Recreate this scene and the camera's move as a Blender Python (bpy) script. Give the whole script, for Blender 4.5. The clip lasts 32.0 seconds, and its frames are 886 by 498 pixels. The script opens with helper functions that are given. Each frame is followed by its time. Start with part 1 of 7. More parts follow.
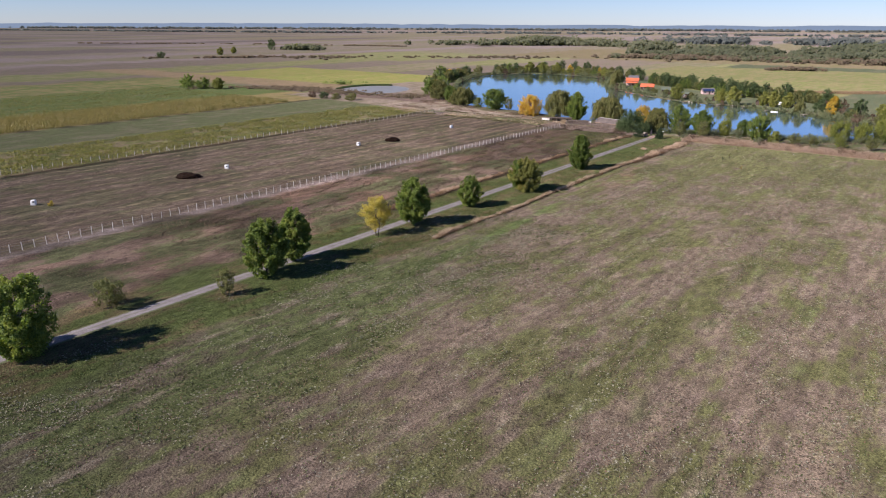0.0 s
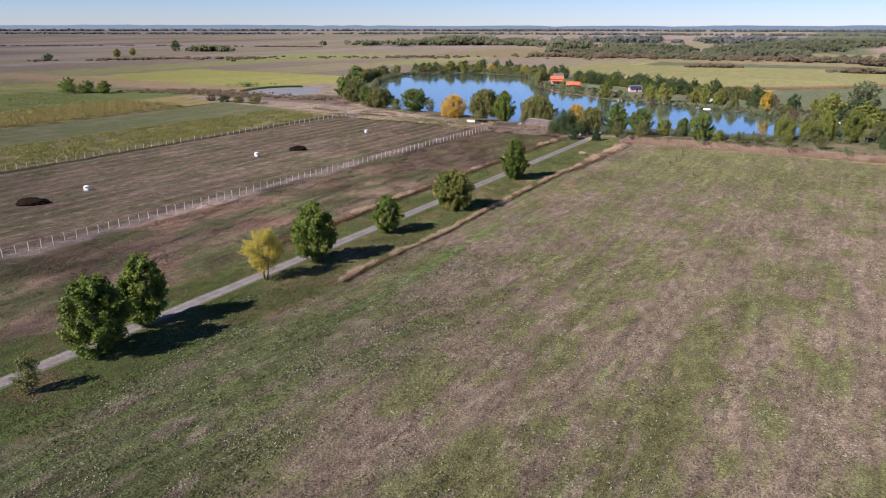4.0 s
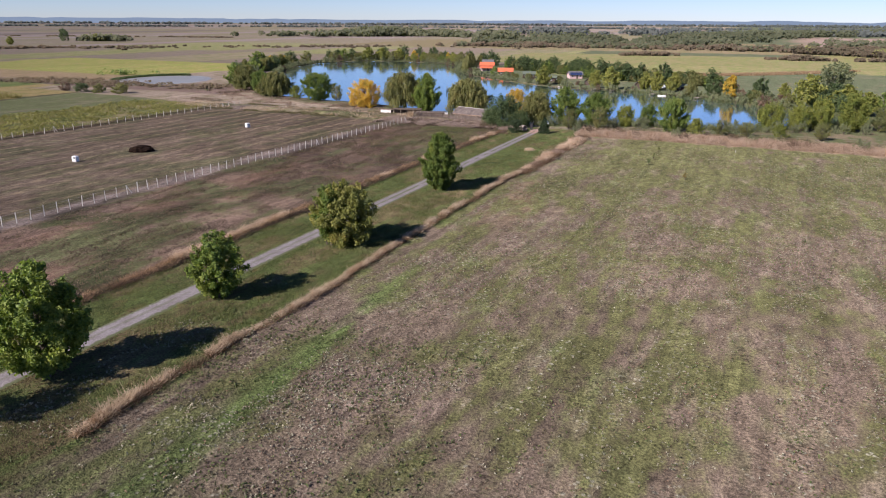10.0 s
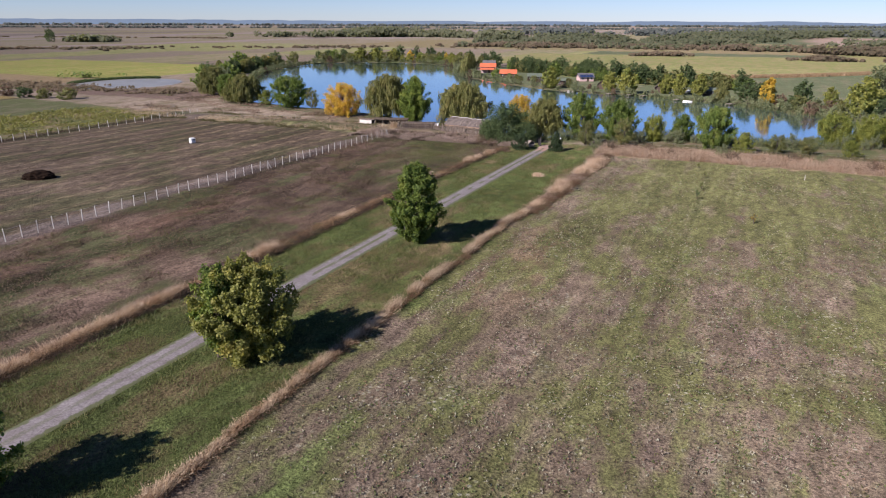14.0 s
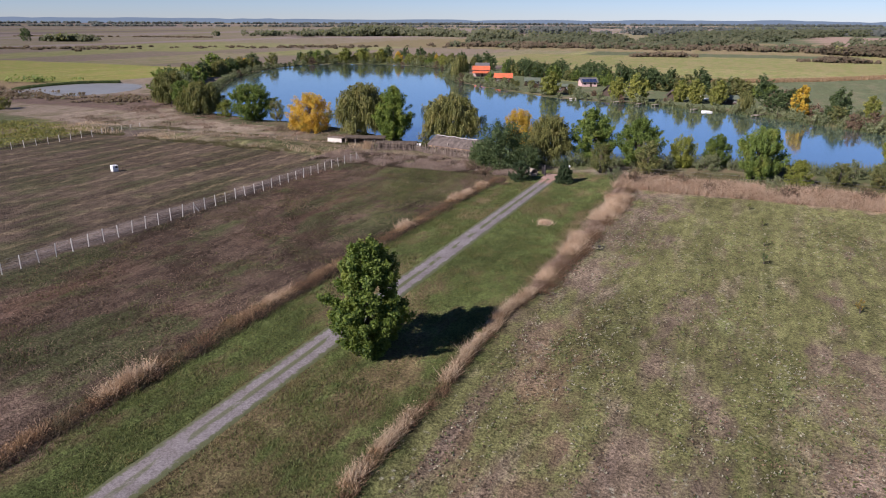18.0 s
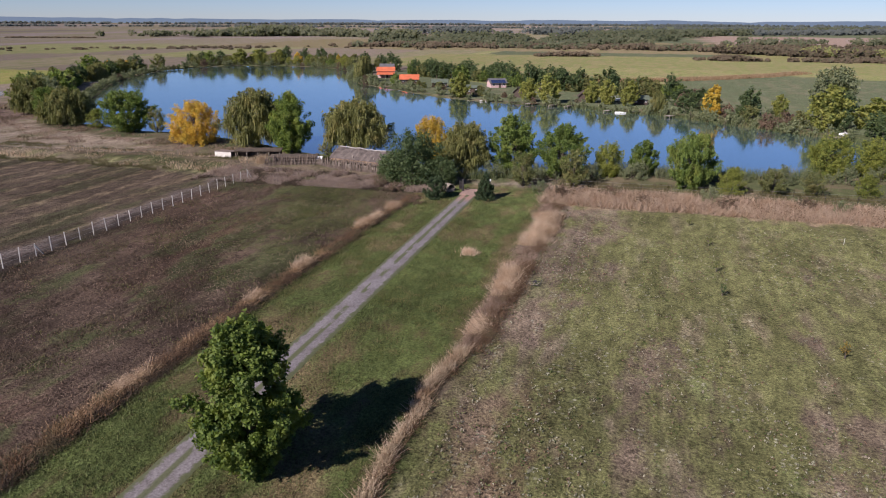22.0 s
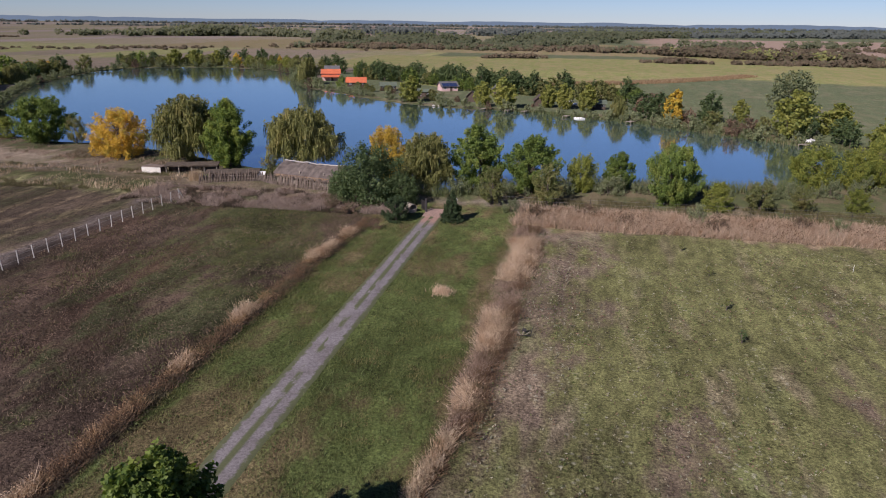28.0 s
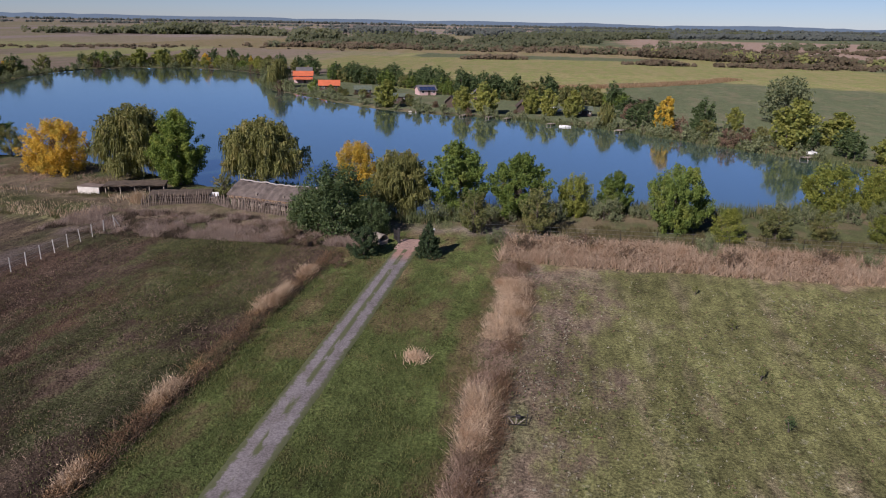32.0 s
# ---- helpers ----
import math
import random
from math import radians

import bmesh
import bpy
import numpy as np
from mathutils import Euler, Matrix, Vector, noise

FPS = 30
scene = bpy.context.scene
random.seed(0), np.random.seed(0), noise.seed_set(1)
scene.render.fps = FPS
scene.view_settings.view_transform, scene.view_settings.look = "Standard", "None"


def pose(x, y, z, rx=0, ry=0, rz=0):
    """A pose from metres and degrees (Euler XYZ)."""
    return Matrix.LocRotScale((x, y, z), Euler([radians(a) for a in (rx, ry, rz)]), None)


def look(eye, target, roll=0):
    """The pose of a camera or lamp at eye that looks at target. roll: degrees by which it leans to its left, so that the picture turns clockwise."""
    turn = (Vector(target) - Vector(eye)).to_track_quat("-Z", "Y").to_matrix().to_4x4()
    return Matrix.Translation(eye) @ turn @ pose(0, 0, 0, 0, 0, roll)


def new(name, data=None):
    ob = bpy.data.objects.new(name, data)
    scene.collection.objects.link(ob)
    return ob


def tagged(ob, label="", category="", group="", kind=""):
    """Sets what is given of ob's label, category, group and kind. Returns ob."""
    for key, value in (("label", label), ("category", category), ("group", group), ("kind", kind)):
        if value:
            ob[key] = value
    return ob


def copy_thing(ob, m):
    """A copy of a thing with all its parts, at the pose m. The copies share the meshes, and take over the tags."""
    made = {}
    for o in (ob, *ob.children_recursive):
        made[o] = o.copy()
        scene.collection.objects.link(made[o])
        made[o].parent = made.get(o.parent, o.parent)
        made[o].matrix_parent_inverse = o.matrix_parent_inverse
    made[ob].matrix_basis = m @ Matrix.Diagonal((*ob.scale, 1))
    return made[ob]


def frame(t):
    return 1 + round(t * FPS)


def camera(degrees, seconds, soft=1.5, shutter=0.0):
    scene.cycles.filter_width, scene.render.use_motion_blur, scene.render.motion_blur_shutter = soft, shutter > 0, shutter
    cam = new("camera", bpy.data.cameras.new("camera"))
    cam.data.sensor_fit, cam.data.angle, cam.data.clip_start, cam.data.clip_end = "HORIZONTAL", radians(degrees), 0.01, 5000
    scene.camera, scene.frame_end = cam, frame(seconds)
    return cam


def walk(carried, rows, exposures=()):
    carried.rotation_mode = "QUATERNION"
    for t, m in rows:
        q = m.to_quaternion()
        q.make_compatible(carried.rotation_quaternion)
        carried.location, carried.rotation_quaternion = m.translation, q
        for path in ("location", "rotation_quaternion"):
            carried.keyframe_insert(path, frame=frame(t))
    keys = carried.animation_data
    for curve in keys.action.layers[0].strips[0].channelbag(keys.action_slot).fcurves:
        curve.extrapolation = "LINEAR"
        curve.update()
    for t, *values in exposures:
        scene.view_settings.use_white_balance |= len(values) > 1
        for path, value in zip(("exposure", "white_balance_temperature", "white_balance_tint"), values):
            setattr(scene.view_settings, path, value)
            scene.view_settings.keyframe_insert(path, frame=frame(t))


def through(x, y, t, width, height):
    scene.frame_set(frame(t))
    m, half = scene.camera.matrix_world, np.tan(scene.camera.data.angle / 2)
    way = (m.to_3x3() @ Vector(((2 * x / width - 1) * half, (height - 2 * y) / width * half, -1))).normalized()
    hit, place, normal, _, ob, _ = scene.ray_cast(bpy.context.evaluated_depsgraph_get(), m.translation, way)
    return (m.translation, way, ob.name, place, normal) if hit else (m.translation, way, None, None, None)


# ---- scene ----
# ---------------------------------------------------------------- camera
cam = camera(65.47, 32.0, soft=1.0)
# seconds, x, y, z, yaw, pitch, roll
PATH = [
    (0.0, -4.50, -137.35, 38.59, 11.25, -18.23, -0.19),
    (0.5, -5.01, -133.92, 38.31, 10.81, -18.15, -0.04),
    (1.0, -5.50, -130.46, 38.01, 10.32, -18.05, 0.08),
    (1.5, -5.99, -126.97, 37.70, 9.85, -17.95, 0.18),
    (2.0, -6.44, -123.41, 37.35, 9.27, -17.90, 0.23),
    (2.5, -6.82, -119.77, 36.94, 8.50, -17.86, 0.19),
    (3.0, -7.15, -116.05, 36.47, 7.45, -17.90, 0.11),
    (3.5, -7.44, -112.24, 35.95, 6.14, -18.00, 0.03),
    (4.0, -7.70, -108.35, 35.39, 4.75, -18.10, -0.03),
    (4.5, -7.91, -104.37, 34.77, 3.37, -18.19, -0.08),
    (5.0, -8.08, -100.32, 34.12, 2.11, -18.26, -0.12),
    (5.5, -8.19, -96.20, 33.44, 1.08, -18.32, -0.16),
    (6.0, -8.23, -92.02, 32.72, 0.38, -18.36, -0.20),
    (6.5, -8.21, -87.79, 31.97, -0.10, -18.35, -0.20),
    (7.0, -8.11, -83.50, 31.20, -0.40, -18.34, -0.20),
    (7.5, -7.93, -79.15, 30.44, -0.62, -18.34, -0.21),
    (8.0, -7.68, -74.75, 29.69, -0.80, -18.33, -0.23),
    (8.5, -7.38, -70.36, 28.95, -0.95, -18.36, -0.25),
    (9.0, -7.02, -66.01, 28.23, -1.05, -18.40, -0.27),
    (9.5, -6.59, -61.70, 27.55, -1.14, -18.40, -0.27),
    (10.0, -6.11, -57.44, 26.92, -1.19, -18.42, -0.28),
    (10.5, -5.64, -53.25, 26.36, -1.38, -18.48, -0.27),
    (11.0, -5.18, -49.09, 25.90, -1.48, -18.53, -0.25),
    (11.5, -4.71, -44.89, 25.53, -1.47, -18.56, -0.24),
    (12.0, -4.23, -40.61, 25.26, -1.37, -18.52, -0.23),
    (12.5, -3.76, -36.25, 25.09, -1.26, -18.45, -0.23),
    (13.0, -3.29, -31.88, 24.99, -1.16, -18.40, -0.23),
    (13.5, -2.79, -27.56, 24.93, -1.06, -18.33, -0.22),
    (14.0, -2.29, -23.32, 24.91, -0.96, -18.32, -0.20),
    (14.5, -1.79, -19.11, 24.90, -0.97, -18.33, -0.20),
    (15.0, -1.33, -14.96, 24.90, -1.02, -18.34, -0.21),
    (15.5, -0.93, -10.92, 24.91, -1.09, -18.35, -0.22),
    (16.0, -0.57, -7.04, 24.94, -1.16, -18.36, -0.23),
    (16.5, -0.26, -3.38, 24.97, -1.24, -18.38, -0.24),
    (17.0, 0.00, 0.00, 25.00, -1.30, -18.41, -0.24),
    (17.5, 0.21, 3.05, 25.04, -1.30, -18.42, -0.23),
    (18.0, 0.38, 5.75, 25.07, -1.44, -18.42, -0.24),
    (18.5, 0.58, 8.17, 25.09, -2.17, -18.42, -0.30),
    (19.0, 0.77, 10.34, 25.10, -3.13, -18.42, -0.36),
    (19.5, 0.95, 12.31, 25.09, -4.39, -18.45, -0.37),
    (20.0, 1.11, 14.11, 25.06, -5.73, -18.49, -0.36),
    (20.5, 1.22, 15.76, 25.00, -7.05, -18.50, -0.31),
    (21.0, 1.32, 17.25, 24.90, -8.26, -18.50, -0.28),
    (21.5, 1.32, 18.61, 24.78, -8.89, -18.47, -0.26),
    (22.0, 1.26, 19.87, 24.66, -9.16, -18.39, -0.29),
    (22.5, 1.17, 21.01, 24.55, -9.22, -18.32, -0.40),
    (23.0, 1.04, 22.09, 24.47, -9.25, -18.30, -0.54),
    (23.5, 0.96, 23.17, 24.40, -9.42, -18.27, -0.66),
    (24.0, 0.94, 24.24, 24.35, -9.66, -18.25, -0.75),
    (24.5, 0.94, 25.30, 24.33, -9.89, -18.24, -0.80),
    (25.0, 0.94, 26.31, 24.32, -10.17, -18.24, -0.83),
    (25.5, 0.95, 27.24, 24.33, -10.58, -18.23, -0.90),
    (26.0, 0.97, 28.15, 24.36, -11.12, -18.22, -0.93),
    (26.5, 0.99, 29.04, 24.40, -11.76, -18.21, -0.92),
    (27.0, 1.02, 29.94, 24.46, -12.43, -18.22, -0.88),
    (27.5, 1.07, 30.87, 24.52, -13.10, -18.24, -0.81),
    (28.0, 1.14, 31.82, 24.58, -13.71, -18.29, -0.72),
    (28.5, 1.26, 32.84, 24.65, -14.27, -18.37, -0.67),
    (29.0, 1.45, 33.99, 24.71, -14.67, -18.46, -0.59),
    (29.5, 1.76, 35.26, 24.77, -14.87, -18.53, -0.53),
    (30.0, 2.17, 36.71, 24.83, -14.96, -18.55, -0.49),
    (30.5, 2.66, 38.34, 24.89, -14.97, -18.53, -0.50),
    (31.0, 3.23, 40.12, 24.95, -14.95, -18.51, -0.59),
    (31.5, 3.88, 42.01, 25.02, -15.02, -18.43, -0.80),
    (32.0, 4.59, 43.94, 25.09, -15.39, -18.33, -1.07),
]
walk(cam, [(t, pose(x, y, z, 90 + p, r, w)) for t, x, y, z, w, p, r in PATH], exposures=[(t, s, 6220, 21) for t, s in ((0, 0.73), (6, 0.77), (13, 0.7), (19, 0.5), (25, 0.29), (32, 0.11))])

# ---------------------------------------------------------------- light
SUN_FROM = Vector((-0.79, -0.61, 0.0)).normalized()
SUN_UP = radians(35)
sun_data = bpy.data.lights.new("sun", "SUN")
sun_data.energy, sun_data.angle, sun_data.color = 5.0, radians(0.6), (1.0, 0.93, 0.83)
sun = new("sun", sun_data)
sun.matrix_world = look(SUN_FROM * 100 * math.cos(SUN_UP) + Vector((0, 0, 100 * math.sin(SUN_UP))), (0, 0, 0))
world = bpy.data.worlds.new("sky")
scene.world = world
world.use_nodes = True
wn = world.node_tree
sky = wn.nodes.new("ShaderNodeTexSky")
sky.sky_type, sky.sun_disc = "NISHITA", False
sky.sun_elevation = SUN_UP
sky.sun_rotation = math.atan2(SUN_FROM.x, SUN_FROM.y)
sky.air_density, sky.dust_density, sky.ozone_density = 0.9, 0.1, 6.0
sky.altitude = 1200
bg = wn.nodes["Background"]
bg.inputs["Strength"].default_value = 0.063
tint = wn.nodes.new("ShaderNodeMix")
tint.data_type, tint.blend_type = "RGBA", "MULTIPLY"
tint.inputs[0].default_value, tint.inputs[7].default_value = 1.0, (0.94, 0.95, 1.05, 1)
wn.links.new(sky.outputs[0], tint.inputs[6])
wn.links.new(tint.outputs[2], bg.inputs["Color"])

# ---------------------------------------------------------------- plan: u runs across the road, v along it
TH = math.atan2(0.4309, 0.9024)
CO, SI = math.cos(TH), math.sin(TH)
ROAD_U, FIELD_END = -31.75, 113.6


def uv_of(x, y):
    return x * CO - y * SI, x * SI + y * CO


def W(u, v):
    return u * CO + v * SI, -u * SI + v * CO


SHORE = [(-60, 204), (-50, 197), (-43, 190), (-35, 187), (-25, 180), (-16, 172), (-9, 163), (-3, 156), (6, 150), (14, 142), (20, 134),
         (26, 129), (34, 131), (44, 130.5), (54, 129), (63, 125.5), (72, 122.5), (80, 122), (90, 124), (102, 127), (113, 131),
         (118, 138), (117, 146), (113, 157), (109, 164), (103, 177), (98, 188), (94, 197), (88, 204), (82, 209), (75, 221),
         (67, 227), (58, 233), (49, 240), (44, 246), (38, 254), (33, 264), (27, 279), (20, 294), (13, 309), (11, 325),
         (13, 350), (14, 378), (6, 398), (-6, 414), (-22, 425), (-50, 430), (-68, 420), (-79, 398), (-84, 370), (-85, 330), (-81, 300),
         (-74, 262), (-66, 230)]


def shore_distance(x, y):
    """Signed metres from the lake's edge, positive on land."""
    x, y = np.asarray(x, float), np.asarray(y, float)
    best, inside = np.full(x.shape, 1e9), np.zeros(x.shape, bool)
    for (ax, ay), (bx, by) in zip(SHORE, SHORE[1:] + SHORE[:1]):
        dx, dy = bx - ax, by - ay
        k = np.clip(((x - ax) * dx + (y - ay) * dy) / (dx * dx + dy * dy), 0, 1)
        best = np.minimum(best, np.hypot(x - ax - k * dx, y - ay - k * dy))
        if ay != by:
            inside ^= ((ay > y) != (by > y)) & (x < dx * (y - ay) / dy + ax)
    return np.where(inside, -best, best)


RNG = np.random.default_rng(7)
LATTICE = RNG.random((128, 128))


def smooth_noise(x, y, size):
    """Value noise from 0 to 1 with blobs of about size metres."""
    x, y = np.asarray(x, float) / size, np.asarray(y, float) / size
    i, j = np.floor(x).astype(int), np.floor(y).astype(int)
    a, b = x - i, y - j
    a, b = a * a * (3 - 2 * a), b * b * (3 - 2 * b)
    g = lambda m, n: LATTICE[m % 128, n % 128]
    return (g(i, j) * (1 - a) + g(i + 1, j) * a) * (1 - b) + (g(i, j + 1) * (1 - a) + g(i + 1, j + 1) * a) * b


# ---------------------------------------------------------------- materials
def shader(name):
    m = bpy.data.materials.new(name)
    m.use_nodes = True
    return m, m.node_tree, m.node_tree.nodes["Principled BSDF"]


def node(nt, kind, **inputs):
    n = nt.nodes.new("ShaderNode" + kind)
    for key, value in inputs.items():
        slot = n.inputs[int(key[1:])] if key[0] == "i" and key[1:].isdigit() else n.inputs[key]
        if isinstance(value, bpy.types.NodeSocket):
            nt.links.new(value, slot)
        else:
            slot.default_value = value
    return n


def calc(nt, op, a, b=0.0, c=0.0):
    n = nt.nodes.new("ShaderNodeMath")
    n.operation = op
    for slot, value in zip(n.inputs, (a, b, c)):
        if isinstance(value, bpy.types.NodeSocket):
            nt.links.new(value, slot)
        else:
            slot.default_value = value
    return n.outputs[0]


def mix(nt, fac, a, b, blend="MIX"):
    n = nt.nodes.new("ShaderNodeMix")
    n.data_type, n.blend_type = "RGBA", blend
    for slot, value in zip((n.inputs[0], n.inputs[6], n.inputs[7]), (fac, a, b)):
        if isinstance(value, bpy.types.NodeSocket):
            nt.links.new(value, slot)
        else:
            slot.default_value = value if isinstance(value, float) else (*value, 1.0)[:4]
    return n.outputs[2]


def ramp(nt, value, lo, hi, to_lo=0.0, to_hi=1.0):
    n = nt.nodes.new("ShaderNodeMapRange")
    n.interpolation_type = "SMOOTHSTEP"
    nt.links.new(value, n.inputs[0])
    for slot, v in zip(n.inputs[1:5], (lo, hi, to_lo, to_hi)):
        slot.default_value = v
    return n.outputs[0]


def noise_of(nt, coords, scale, detail=3.0, rough=0.55):
    return node(nt, "TexNoise", Vector=coords, Scale=scale, Detail=detail, Roughness=rough).outputs["Fac"]


def plain(name, base, rough=0.8, spread=0.35, scale=3.0, fine=22.0, metal=0.0, bump=0.3):
    """A matt surface with variation at two scales and a light relief."""
    m, nt, b = shader(name)
    pos = node(nt, "NewGeometry").outputs["Position"]
    n1, n2 = noise_of(nt, pos, scale, 4.0), noise_of(nt, pos, fine, 3.0)
    fac = calc(nt, "ADD", calc(nt, "MULTIPLY", n1, 0.6), calc(nt, "MULTIPLY", n2, 0.4))
    lo, hi = [c * (1 - spread) for c in base], [min(1, c * (1 + spread)) for c in base]
    nt.links.new(mix(nt, ramp(nt, fac, 0.3, 0.7), lo, hi), b.inputs["Base Color"])
    b.inputs["Roughness"].default_value, b.inputs["Metallic"].default_value = rough, metal
    nt.links.new(node(nt, "Bump", Height=n2, Strength=bump, Distance=0.02).outputs[0], b.inputs["Normal"])
    return m


def leafy(name, a, b, c=None, through=0.3, rough=0.6, glow=(1.2, 1.25, 0.6)):
    """Foliage: two tones leaf by leaf, a shift from plant to plant, and some light that comes through."""
    m, nt, p = shader(name)
    isle = node(nt, "NewGeometry").outputs["Random Per Island"]
    plant = node(nt, "ObjectInfo").outputs["Random"]
    col = mix(nt, isle, a, b)
    if c:
        col = mix(nt, ramp(nt, noise_of(nt, node(nt, "NewGeometry").outputs["Position"], 0.45, 2.0), 0.5, 0.72), col, c)
    col = mix(nt, 1.0, col, mix(nt, plant, (0.82, 0.84, 0.8), (1.15, 1.12, 1.1)), "MULTIPLY")
    nt.links.new(col, p.inputs["Base Color"])
    p.inputs["Roughness"].default_value = rough
    p.inputs["Specular IOR Level"].default_value = 0.25
    t = node(nt, "BsdfTranslucent", Color=mix(nt, 1.0, col, glow, "MULTIPLY"))
    s = node(nt, "MixShader", i0=through)
    nt.links.new(p.outputs[0], s.inputs[1]), nt.links.new(t.outputs[0], s.inputs[2])
    nt.links.new(s.outputs[0], nt.nodes["Material Output"].inputs["Surface"])
    return m


def ground_material():
    m, nt, b = shader("field_soil_and_grass")
    pos = node(nt, "NewGeometry").outputs["Position"]
    turned = node(nt, "Mapping", Vector=pos, Rotation=(0, 0, TH)).outputs[0]
    row = node(nt, "Mapping", Vector=turned, Scale=(1.0, 0.07, 1.0)).outputs[0]
    half = node(nt, "Mapping", Vector=turned, Scale=(1.0, 0.45, 1.0)).outputs[0]
    def read(name, out):
        n = nt.nodes.new("ShaderNodeAttribute")
        n.attribute_name = name
        return n.outputs[out]
    dry, green, veg = read("dry", "Color"), read("green", "Color"), read("veg", "Fac")
    weeds, stripe = read("weeds", "Fac"), read("stripe", "Fac")
    streak, patch = noise_of(nt, row, 0.55, 3.0), noise_of(nt, turned, 0.085, 4.0, 0.6)
    mid, fine = noise_of(nt, half, 0.9, 4.0, 0.65), noise_of(nt, turned, 4.5, 4.0, 0.7)
    grit = noise_of(nt, turned, 13.0, 3.0, 0.7)
    band = noise_of(nt, node(nt, "Mapping", Vector=turned, Location=(60, 11, 0), Scale=(1.0, 0.11, 1.0)).outputs[0], 0.14, 3.0, 0.5)
    sward = noise_of(nt, node(nt, "Mapping", Vector=turned, Location=(9, 40, 3), Scale=(1.0, 0.6, 1.0)).outputs[0], 0.24, 2.0, 0.5)
    tex = read("tex", "Fac")
    val = veg
    for n, k in ((streak, 0.95), (patch, 1.4), (sward, 1.6), (mid, 0.9), (fine, 0.5), (band, 1.25)):
        val = calc(nt, "ADD", val, calc(nt, "MULTIPLY", calc(nt, "SUBTRACT", n, 0.5), k))
    col = mix(nt, ramp(nt, val, 0.25, 0.75), dry, green)
    blots = noise_of(nt, node(nt, "Mapping", Vector=turned, Scale=(1.0, 0.4, 1.0)).outputs[0], 0.26, 3.0, 0.5)
    col = mix(nt, calc(nt, "MULTIPLY", calc(nt, "MULTIPLY", ramp(nt, blots, 0.54, 0.74), weeds), 0.65), col, mix(nt, patch, (0.1, 0.128, 0.052), (0.165, 0.17, 0.078)))
    worn = noise_of(nt, node(nt, "Mapping", Vector=turned, Location=(31, 7, 0), Scale=(1.0, 0.25, 1.0)).outputs[0], 0.4, 3.0, 0.5)
    col = mix(nt, calc(nt, "MULTIPLY", calc(nt, "MULTIPLY", ramp(nt, worn, 0.52, 0.7), weeds), 0.65), col, mix(nt, mid, (0.12, 0.086, 0.067), (0.25, 0.192, 0.16)))
    across = calc(nt, "ADD", node(nt, "SeparateXYZ", Vector=turned).outputs[0], calc(nt, "MULTIPLY", noise_of(nt, row, 0.5, 2.0), 2.2))
    wave = calc(nt, "SINE", calc(nt, "MULTIPLY", across, 1.28))
    swath = calc(nt, "MULTIPLY", ramp(nt, calc(nt, "ADD", wave, calc(nt, "MULTIPLY", calc(nt, "SUBTRACT", mid, 0.5), 3.6)), 0.1, 1.7), stripe)
    col = mix(nt, calc(nt, "MULTIPLY", swath, 0.62), col, mix(nt, patch, (0.19, 0.15, 0.085), (0.27, 0.205, 0.135)))
    trough = calc(nt, "MULTIPLY", ramp(nt, calc(nt, "ADD", wave, calc(nt, "MULTIPLY", calc(nt, "SUBTRACT", mid, 0.5), 3.2)), -0.3, -1.7), stripe)
    col = mix(nt, calc(nt, "MULTIPLY", trough, 0.5), col, mix(nt, patch, (0.075, 0.07, 0.04), (0.1, 0.072, 0.055)))
    soil = ramp(nt, calc(nt, "ADD", calc(nt, "MULTIPLY", noise_of(nt, half, 0.5, 5.0, 0.7), 0.7), calc(nt, "MULTIPLY", fine, 0.3)), 0.58, 0.72)
    col = mix(nt, calc(nt, "MULTIPLY", soil, 0.45), col, mix(nt, 1.0, col, (0.72, 0.64, 0.58), "MULTIPLY"))
    cells = node(nt, "TexVoronoi", Vector=turned, Scale=1.7, Randomness=1.0).outputs["Distance"]
    spot = calc(nt, "MULTIPLY", ramp(nt, cells, 0.34, 0.12), ramp(nt, noise_of(nt, half, 0.22, 3.0), 0.5, 0.62))
    col = mix(nt, calc(nt, "MULTIPLY", calc(nt, "MULTIPLY", spot, weeds), 0.75), col, (0.27, 0.26, 0.2))
    shade = calc(nt, "MULTIPLY", ramp(nt, fine, 0.34, 0.66, 0.55, 1.34), ramp(nt, grit, 0.32, 0.68, 0.7, 1.26))
    shade = calc(nt, "MULTIPLY", shade, ramp(nt, mid, 0.32, 0.68, 0.7, 1.24))
    rugged = ramp(nt, noise_of(nt, node(nt, "Mapping", Vector=turned, Location=(5, 90, 0), Scale=(1.0, 0.3, 1.0)).outputs[0], 0.3, 3.0), 0.36, 0.62, 0.25, 1.0)
    f1 = noise_of(nt, node(nt, "Mapping", Vector=turned, Location=(17, 3, 2)).outputs[0], 2.6, 3.0, 0.6)
    f2 = noise_of(nt, node(nt, "Mapping", Vector=turned, Location=(3, 47, 5)).outputs[0], 2.1, 3.0, 0.6)
    # scattered dark flecks put the grass's fine shadowing into the colour
    shade = calc(nt, "MULTIPLY", shade, calc(nt, "SUBTRACT", 1.0, calc(nt, "MULTIPLY", ramp(nt, f2, 0.54, 0.64), calc(nt, "MULTIPLY", rugged, 0.48))))
    shade = calc(nt, "MULTIPLY", shade, calc(nt, "ADD", 1.0, calc(nt, "MULTIPLY", ramp(nt, f1, 0.57, 0.68), calc(nt, "MULTIPLY", rugged, 0.25))))
    shade = calc(nt, "MULTIPLY", shade, ramp(nt, streak, 0.34, 0.66, 0.86, 1.12))
    wheel = calc(nt, "SINE", calc(nt, "MULTIPLY", node(nt, "SeparateXYZ", Vector=turned).outputs[0], 0.97))
